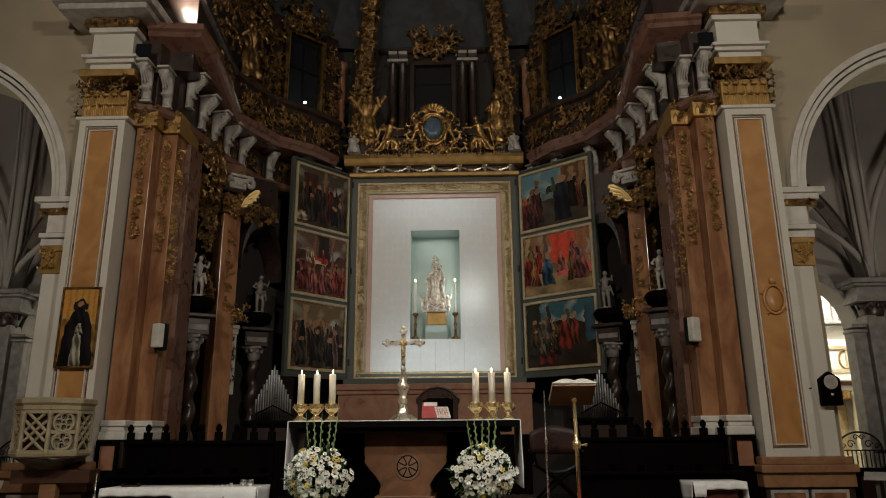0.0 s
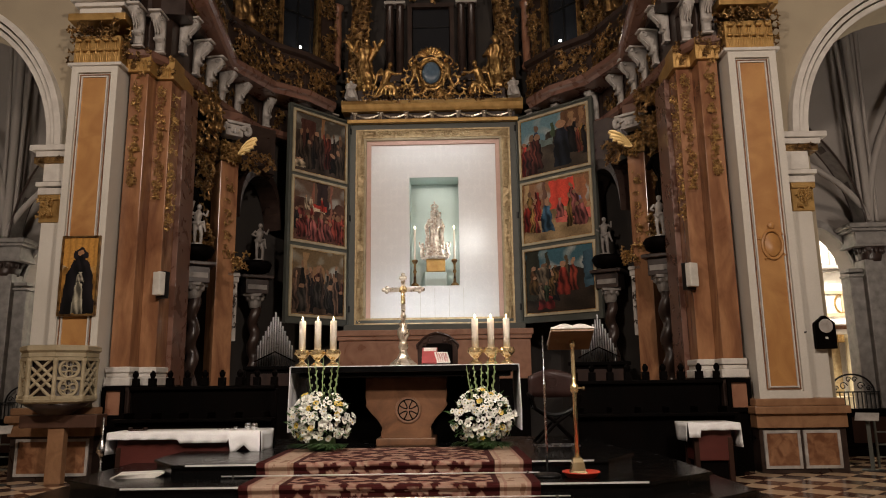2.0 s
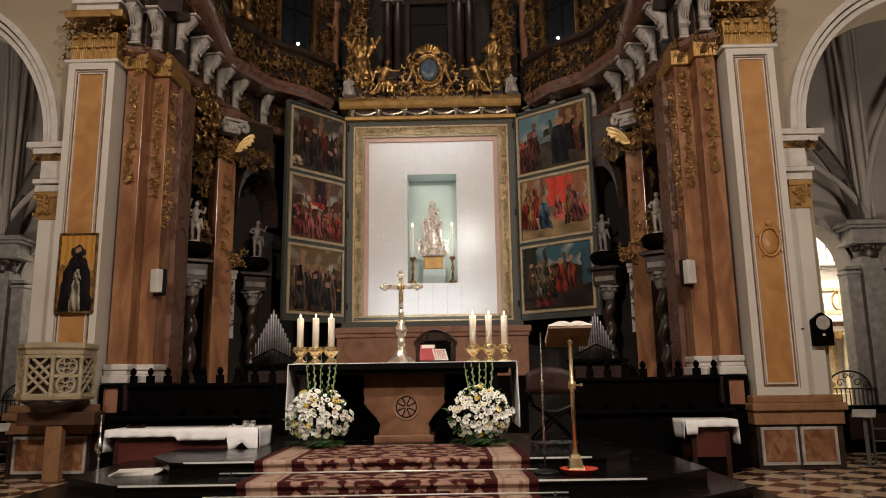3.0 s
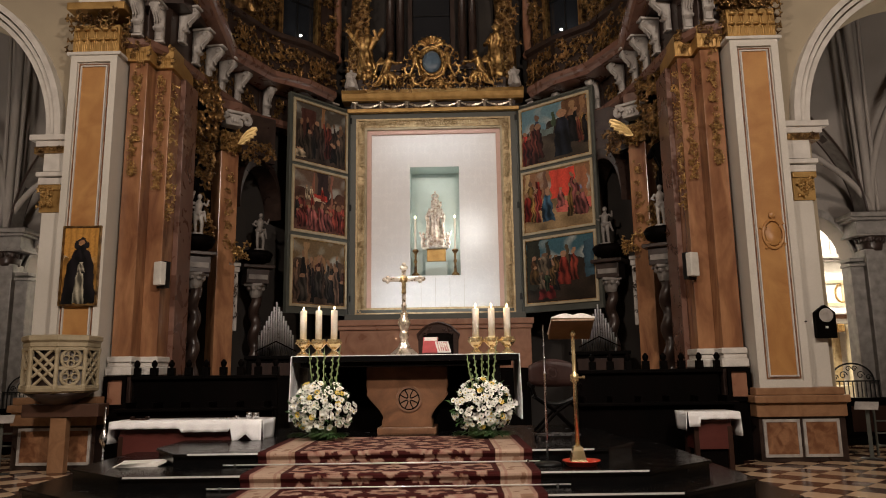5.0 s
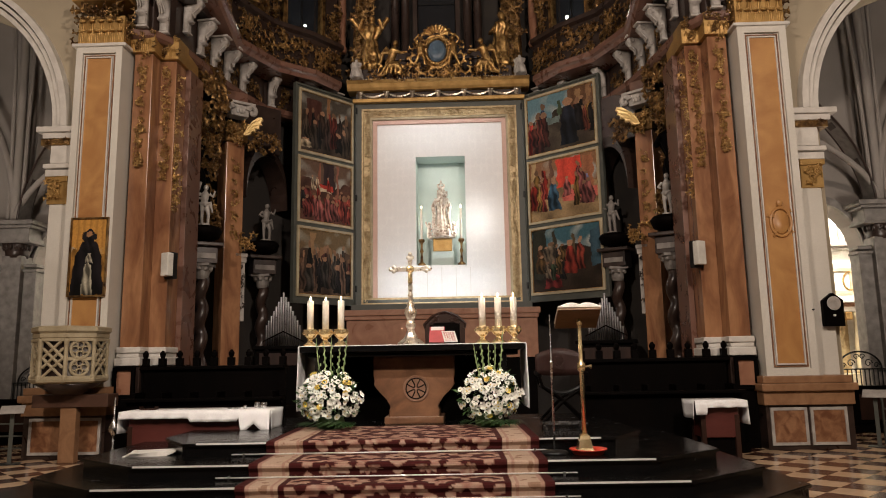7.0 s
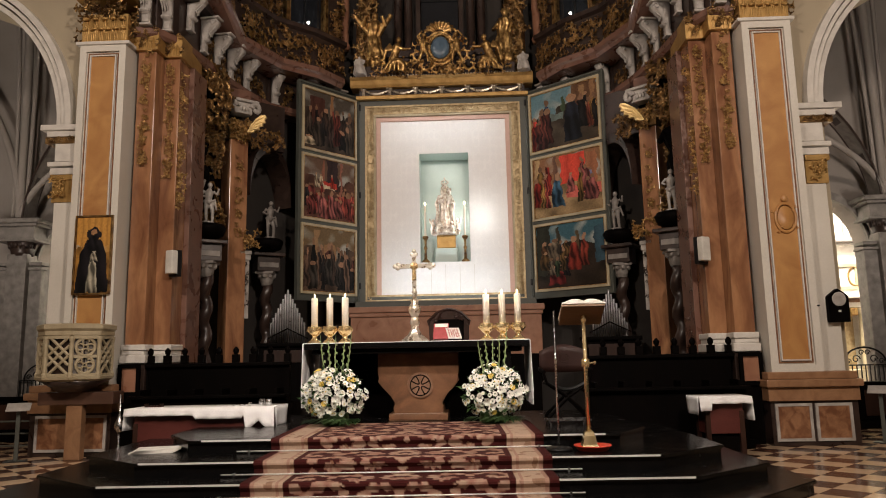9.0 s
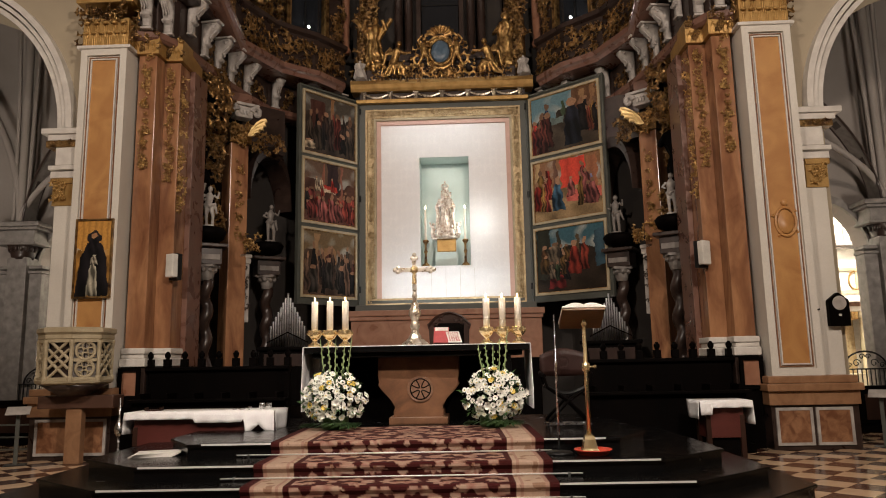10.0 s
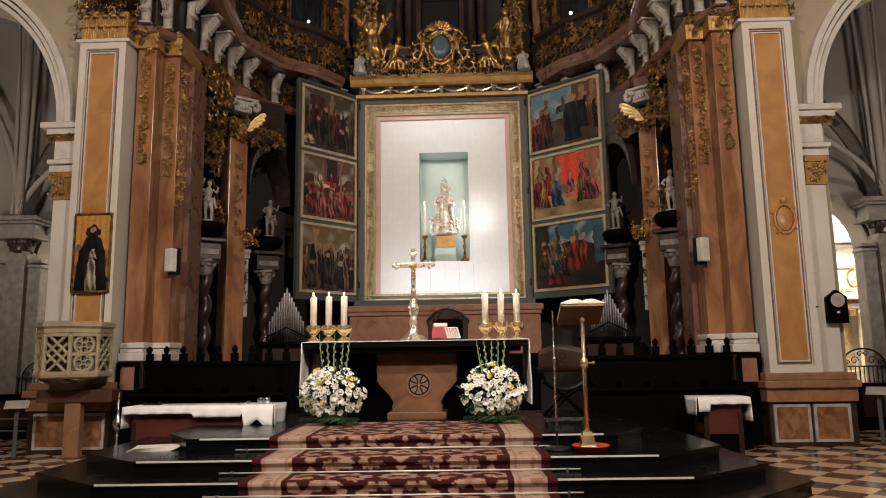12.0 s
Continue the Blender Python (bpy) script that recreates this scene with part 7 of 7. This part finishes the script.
# ---- aisles beyond the arches ----
def aisle(s):
    side = "west" if s < 0 else "east"
    x0, x1 = sorted((s * 6.3, s * 15.9))
    setting("wall_aisle_" + side, arch_wall(x0, x1, 12, s * 9.2, 1.18, 3.95, 1.28, 17.5, 18.1), GREY, "grey wall with a round arch into the side chapel", "wall")
    bm = bmesh.new()
    inner, outer = arch_outline(s * 9.2, 1.18, 3.95, 1.28, 24), arch_outline(s * 9.2, 1.36, 3.95, 1.46, 24)
    for i in range(24):
        prism(bm, [inner[i], inner[i + 1], outer[i + 1], outer[i]], 17.4, 17.52)
    # arch and pier are coloured dimmer for the aisle's weak light
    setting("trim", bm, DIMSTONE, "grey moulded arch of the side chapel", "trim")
    # pier with capital
    th = empty("aisle_pier", "grey plastered aisle pier with moulded capital", "pier", (s * 10.62, 17.3, 0), group="aisle piers", kind="structure")
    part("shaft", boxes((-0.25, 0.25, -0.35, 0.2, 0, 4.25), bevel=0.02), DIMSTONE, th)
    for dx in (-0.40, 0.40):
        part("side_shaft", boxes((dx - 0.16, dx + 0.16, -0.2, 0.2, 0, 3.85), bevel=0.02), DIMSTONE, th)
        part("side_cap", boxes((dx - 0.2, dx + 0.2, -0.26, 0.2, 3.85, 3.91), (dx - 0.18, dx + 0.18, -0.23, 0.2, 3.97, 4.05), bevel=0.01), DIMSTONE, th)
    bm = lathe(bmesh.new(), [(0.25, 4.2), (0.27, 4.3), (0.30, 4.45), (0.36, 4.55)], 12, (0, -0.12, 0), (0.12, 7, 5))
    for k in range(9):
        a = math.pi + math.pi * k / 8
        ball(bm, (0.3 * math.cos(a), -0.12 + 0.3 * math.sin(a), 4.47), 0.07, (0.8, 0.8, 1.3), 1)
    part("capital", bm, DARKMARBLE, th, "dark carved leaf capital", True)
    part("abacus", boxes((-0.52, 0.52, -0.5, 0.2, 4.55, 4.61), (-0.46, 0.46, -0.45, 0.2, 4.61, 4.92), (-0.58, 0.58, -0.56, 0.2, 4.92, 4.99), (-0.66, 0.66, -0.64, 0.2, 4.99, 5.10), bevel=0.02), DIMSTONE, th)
    # vault
    bm = bmesh.new()
    prev = None
    for k in range(13):
        a = math.pi / 2 * k / 12
        y, z = 17.5 - 4.35 * (1 - math.cos(a)), 5.2 + 5.6 * math.sin(a)
        row = []
        for i in range(17):
            x = s * (6.3 + 9.6 * i / 16)
            dip = 1.1 * (1 - (math.cos((i / 16 - 0.47) * 2 * math.pi * 1.05) * 0.5 + 0.5))
            row.append(bm.verts.new((x, y, z + dip * (1 - k / 12) * 0.7)))
        if prev:
            for i in range(16):
                bm.faces.new((prev[i], prev[i + 1], row[i + 1], row[i]))
        prev = row
    ob = setting("ceiling_aisle_" + side, bm, GREY, "grey plaster vault of the aisle", "ceiling", True)
    foot = Vector((s * 10.62, 16.95, 5.08))

    def spring_line(end, n=18, dx=0.0):
        """Points of a vault rib that leaves the pier upright and bends over to its end."""
        e, pts = Vector(end), []
        for k in range(n + 1):
            a = math.pi / 2 * k / n
            u = 1 - math.cos(a)
            pts.append(Vector((foot.x + dx + (e.x - foot.x) * u, foot.y + (e.y - foot.y) * u, foot.z + (e.z - foot.z) * math.sin(a) - 0.08)))
        return pts

    for end, dx, r in (((s * 8.35, 13.3, 10.4), 0.0, 0.10), ((s * 8.15, 13.3, 10.4), -s * 0.17, 0.05), ((s * 8.55, 13.3, 10.4), s * 0.17, 0.05), ((s * 13.6, 13.3, 10.2), 0.0, 0.09), ((s * 7.3, 14.6, 6.35), 0.0, 0.07)):
        setting("trim", tube(bmesh.new(), spring_line(end, 18, dx), r, 8), GREY, "grey moulded vault rib of the aisle", "rib", True)
    # flat arch across the aisle; raised dark squares stand for its shaded coffers
    band = spring_line((s * 7.2, 14.0, 7.15), 22, -s * 0.2)
    bm = bmesh.new()
    prev = None
    for k, q in enumerate(band):
        d = (band[min(k + 1, 22)] - band[max(k - 1, 0)]).normalized()
        w = Vector((0, -1, 0)).cross(d).normalized() * 0.03
        row = [bm.verts.new(q + v) for v in (Vector((0, -0.2, 0)) + w, Vector((0, 0.28, 0)) + w, Vector((0, 0.28, 0)) - w, Vector((0, -0.2, 0)) - w)]
        if prev:
            for a in range(4):
                bm.faces.new((prev[a], prev[(a + 1) % 4], row[(a + 1) % 4], row[a]))
        else:
            bm.faces.new(row)
        prev = row
    bm.faces.new(prev[::-1])
    setting("trim", bm, DIMSTONE, "grey flat arch across the aisle", "arch")
    for side in (-0.2, 0.28):
        setting("trim", tube(bmesh.new(), [q + Vector((0, side, -0.02)) for q in band], 0.03, 6), DARKMARBLE, "dark moulded edge of the aisle arch", "trim", True)
    for k in (7, 13, 18):
        q, d = band[k], (band[k + 1] - band[k]).normalized()
        m = Matrix((d, (0, 1, 0), d.cross(Vector((0, 1, 0))))).transposed().to_4x4()
        m.translation = q + Vector((0, 0.04, 0))
        setting("trim", turned(boxes((-0.13, 0.13, -0.13, 0.13, -0.05, 0.05), bevel=0.008), m), DARKMARBLE, "small raised dark square for a shaded coffer of the aisle arch", "trim")
    setting("window_aisle", turned(boxes((-0.16, 0.16, -0.03, 0.03, -0.14, 0.14), bevel=0.01), pose(s * 8.4, 17.44, 6.3)), GLASSDARK, "small dark square opening in the aisle wall", "opening")
    # chapel
    cx = s * 11.8
    wall = boxes((cx - 4.2, cx + 4.0, 22.5, 22.8, 0, 9), (cx - 4.4, cx - 4.2, 18.1, 22.8, 0, 9), (cx + 4.0, cx + 4.2, 18.1, 22.8, 0, 9))
    setting("wall_chapel", wall, WHITE, "bright white plastered chapel walls", "wall")
    setting("ceiling_chapel", boxes((cx - 4.4, cx + 4.2, 18.1, 22.8, 9, 9.2)), WHITE, "white ceiling of the side chapel", "ceiling")
    th = empty("chapel_altar", "brightly lit marble and gilt altarpiece in the side chapel", "altarpiece", (cx - s * 0.4, 22.3, 0), group="chapel altarpieces")
    part("entablature", boxes((-2.6, 2.6, -0.5, 0.2, 2.75, 2.9), (-2.7, 2.7, -0.65, 0.2, 3.02, 3.12), bevel=0.03), WHITE, th)
    part("frieze", boxes((-2.6, 2.6, -0.45, 0.2, 2.9, 3.02)), GRANITE, th)
    for z in (4.75, 6.1):
        part("cornice", boxes((-2.9, 2.9, -0.1, 0.2, z, z + 0.06), (-3.0, 3.0, -0.22, 0.2, z + 0.06, z + 0.13), bevel=0.015), GREY, th, "grey stone cornice")
    for x in (-2.25, -1.5, -0.75, 0.0, 0.75, 1.5, 2.25):
        part("upper_panel", inset_frame(bmesh.new(), x - 0.3, x + 0.3, 4.98, 5.98, 0.12, 0.05, 0.04), GREY, th, "grey moulded panel frame")
    for x in (-2.0, -1.0, 1.0, 2.0):
        part("medallion", tube(bmesh.new(), [(x + 0.2 * math.cos(0.3925 * k), -0.32 if abs(x) < 1.4 else 0.17, 3.7 + 0.28 * math.sin(0.3925 * k)) for k in range(17)], 0.03, 6), GOLD, th, "gilt oval medallion")
        part("capital", boxes((x - 0.35, x - 0.15, -0.56, -0.4, 2.5, 2.74), bevel=0.03), GOLD, th, "gilt capital")
    part("attic", boxes((-1.4, 1.4, -0.3, 0.2, 3.12, 4.3), bevel=0.03), WHITE, th)
    part("attic_panel", inset_frame(bmesh.new(), -1.1, 1.1, 3.3, 4.1, -0.3, 0.1, 0.04), CREAM, th)
    for x in (-2.2, -1.6, -1.1, 1.1, 1.6, 2.2):
        part("column", lathe(bmesh.new(), [(0.18, 0.9), (0.18, 1.0), (0.14, 1.06), (0.15, 1.7), (0.12, 2.5), (0.19, 2.6), (0.2, 2.75)], 14, (x, -0.35, 0)), CREAM, th, "cream marble column", True)
    part("gilt_panel", boxes((-0.9, 0.9, -0.12, 0.2, 0.9, 2.7), bevel=0.02), PALEGOLD, th, "gilt central panel")
    part("table", boxes((-2.4, 2.4, -0.7, 0.2, 0, 0.9), bevel=0.02), CREAM, th)
    bm = bmesh.new()
    for k in range(5):
        box(bm, -0.12 + 0.0, 0.12, -0.02, 0.0, 3.6 + 0.62 * k, 3.85 + 0.62 * k)
    part("wall_ornament", turned(bm, Matrix.Translation((-s * 0.6, 0.18, 1.0))), CREAM, th)
    # iron gate
    th = empty("iron_gate", "black wrought iron gate with an arched scrolled top", "gate", (s * 9.75, 17.0, 0), group="iron gates")
    part("rail", boxes((-0.62, 0.62, -0.015, 0.015, 0.52, 0.56), (-0.62, 0.62, -0.015, 0.015, 1.12, 1.15)), BLACKMETAL, th)
    for k in range(13):
        x = -0.6 + 0.1 * k
        part("bar", boxes((x - 0.01, x + 0.01, -0.01, 0.01, 0.0, 1.12)), BLACKMETAL, th)
    part("arch", tube(bmesh.new(), [(0.5 * math.cos(math.pi * k / 16), 0, 1.14 + 0.4 * math.sin(math.pi * k / 16)) for k in range(17)], 0.022, 6), BLACKMETAL, th)
    bm = bmesh.new()
    for q in (-1, 1):
        for (x, z, r) in ((0.2, 1.27, 0.1), (0.38, 1.22, 0.07), (0.07, 1.42, 0.07)):
            tube(bm, [(q * x + r * (1 - 0.06 * k) * math.cos(0.6 * k), 0, z + r * (1 - 0.06 * k) * math.sin(0.6 * k)) for k in range(13)], 0.012, 5)
    part("scrollwork", bm, BLACKMETAL, th)
    # low dark screen and pew in the aisle
    th = empty("aisle_screen", "low black wooden screen with steps in the aisle", "screen", (s * 9.9, 14.6, 0), group="aisle screens")
    part("board", boxes((-2.8, 2.8, 0, 0.1, 0.12, 0.80), (-2.85, 2.85, -0.04, 0.14, 0.80, 0.86), bevel=0.01), WOOD, th)
    part("step", boxes((-2.9, 2.9, -0.5, 0.2, 0, 0.12), bevel=0.01), WOOD, th)
    for k in range(5):
        part("panel", boxes((-2.6 + 1.08 * k, -1.75 + 1.08 * k, -0.012, 0.0, 0.2, 0.7), bevel=0.004), BROWNWOOD, th)


aisle(-1)
aisle(1)


def info_stand(x, y, turn):
    th = empty("information_stand", "grey metal information stand with a sloping plate", "stand", (x, y, 0), turn, "information stands")
    part("post", boxes((-0.03, 0.03, -0.02, 0.02, 0, 0.82), bevel=0.006), GREYFRAME, th)
    part("foot", boxes((-0.16, 0.16, -0.12, 0.12, 0, 0.015), bevel=0.004), BLACKMETAL, th)
    part("plate", turned(boxes((-0.17, 0.17, -0.12, 0.12, 0, 0.012), bevel=0.003), pose(0, -0.03, 0.84, 28, 0, 0)), CHALK, th, "pale printed plate")


info_stand(-6.62, 11.25, 25)
info_stand(7.25, 12.0, -35)
for x in (-6.75, 7.55):
    th = empty("barrier", "grey metal barrier beside the pier", "barrier", (x, 12.35 if x > 0 else 11.9, 0), group="barriers")
    for z in (0.16, 0.36, 0.56):
        part("rail", boxes((0, 1.8, -0.012, 0.012, z, z + 0.025), bevel=0.004) if x > 0 else boxes((-1.8, 0, -0.012, 0.012, z, z + 0.025), bevel=0.004), GREYFRAME, th)
    for q in (0.0, 0.9, 1.8):
        part("post", boxes((math.copysign(q, x) - 0.015, math.copysign(q, x) + 0.015, -0.015, 0.015, 0, 0.75)), GREYFRAME, th)

# ---- floor tiles ----
floor = bpy.data.objects["floor"]
T = 0.40
meshes = []
for mt in (TILEDARK, TILELIGHT):
    bm = bmesh.new()
    h = T / 2 - 0.002
    slab(bm, [(-h, -h), (h, -h), (h, h), (-h, h)], -0.012, 0.0)
    for v in bm.verts:
        if v.co.z > -0.001:
            v.co.x *= 0.994
            v.co.y *= 0.994
    me = bpy.data.meshes.new("tile")
    bm.to_mesh(me)
    bm.free()
    me.materials.append(mt)
    meshes.append(me)
q = math.sqrt(0.5)
rest = [([], []), ([], [])]
for i in range(-50, 90):
    for j in range(-50, 90):
        x, y = (i - j) * T * q, (i + j) * T * q
        if not (-13 < x < 13 and -2 < y < 18):
            continue
        if abs(x) < 2.7 and 6.9 < y < 12:
            continue
        odd = (i + j) % 2
        if 4.0 < abs(x) < 7.4 and 7.6 < y < 11.7:
            ob = new("tile", meshes[odd])
            ob.matrix_basis = pose(x, y, 0, 0, 0, 45)
            ob.parent = floor
        else:
            vs, fs = rest[odd]
            b, h = len(vs), (T / 2 - 0.002) * math.sqrt(2)
            vs += [(x, y - h, 0), (x + h, y, 0), (x, y + h, 0), (x - h, y, 0), (x, y - h, -0.012), (x + h, y, -0.012), (x, y + h, -0.012), (x - h, y, -0.012)]
            fs += [(b, b + 1, b + 2, b + 3), (b, b + 4, b + 5, b + 1), (b + 1, b + 5, b + 6, b + 2), (b + 2, b + 6, b + 7, b + 3), (b + 3, b + 7, b + 4, b)]
for odd, nm in ((0, TILEDARK), (1, TILELIGHT)):
    me = bpy.data.meshes.new("tile_field")
    me.from_pydata(rest[odd][0], [], rest[odd][1])
    me.materials.append(nm)
    ob = new("tile_field", me)
    ob.parent = floor
    tagged(ob, kind="stuff")

# ---- each statue becomes one skin ----
for ob, voxel in FUSED:
    rm = ob.modifiers.new("skin", "REMESH")
    rm.mode, rm.voxel_size, rm.use_smooth_shade = "VOXEL", voxel, True
depsgraph = bpy.context.evaluated_depsgraph_get()
skins = [bpy.data.meshes.new_from_object(ob.evaluated_get(depsgraph)) for ob, voxel in FUSED]
for (ob, voxel), me in zip(FUSED, skins):
    ob.modifiers.clear()
    ob.data = me
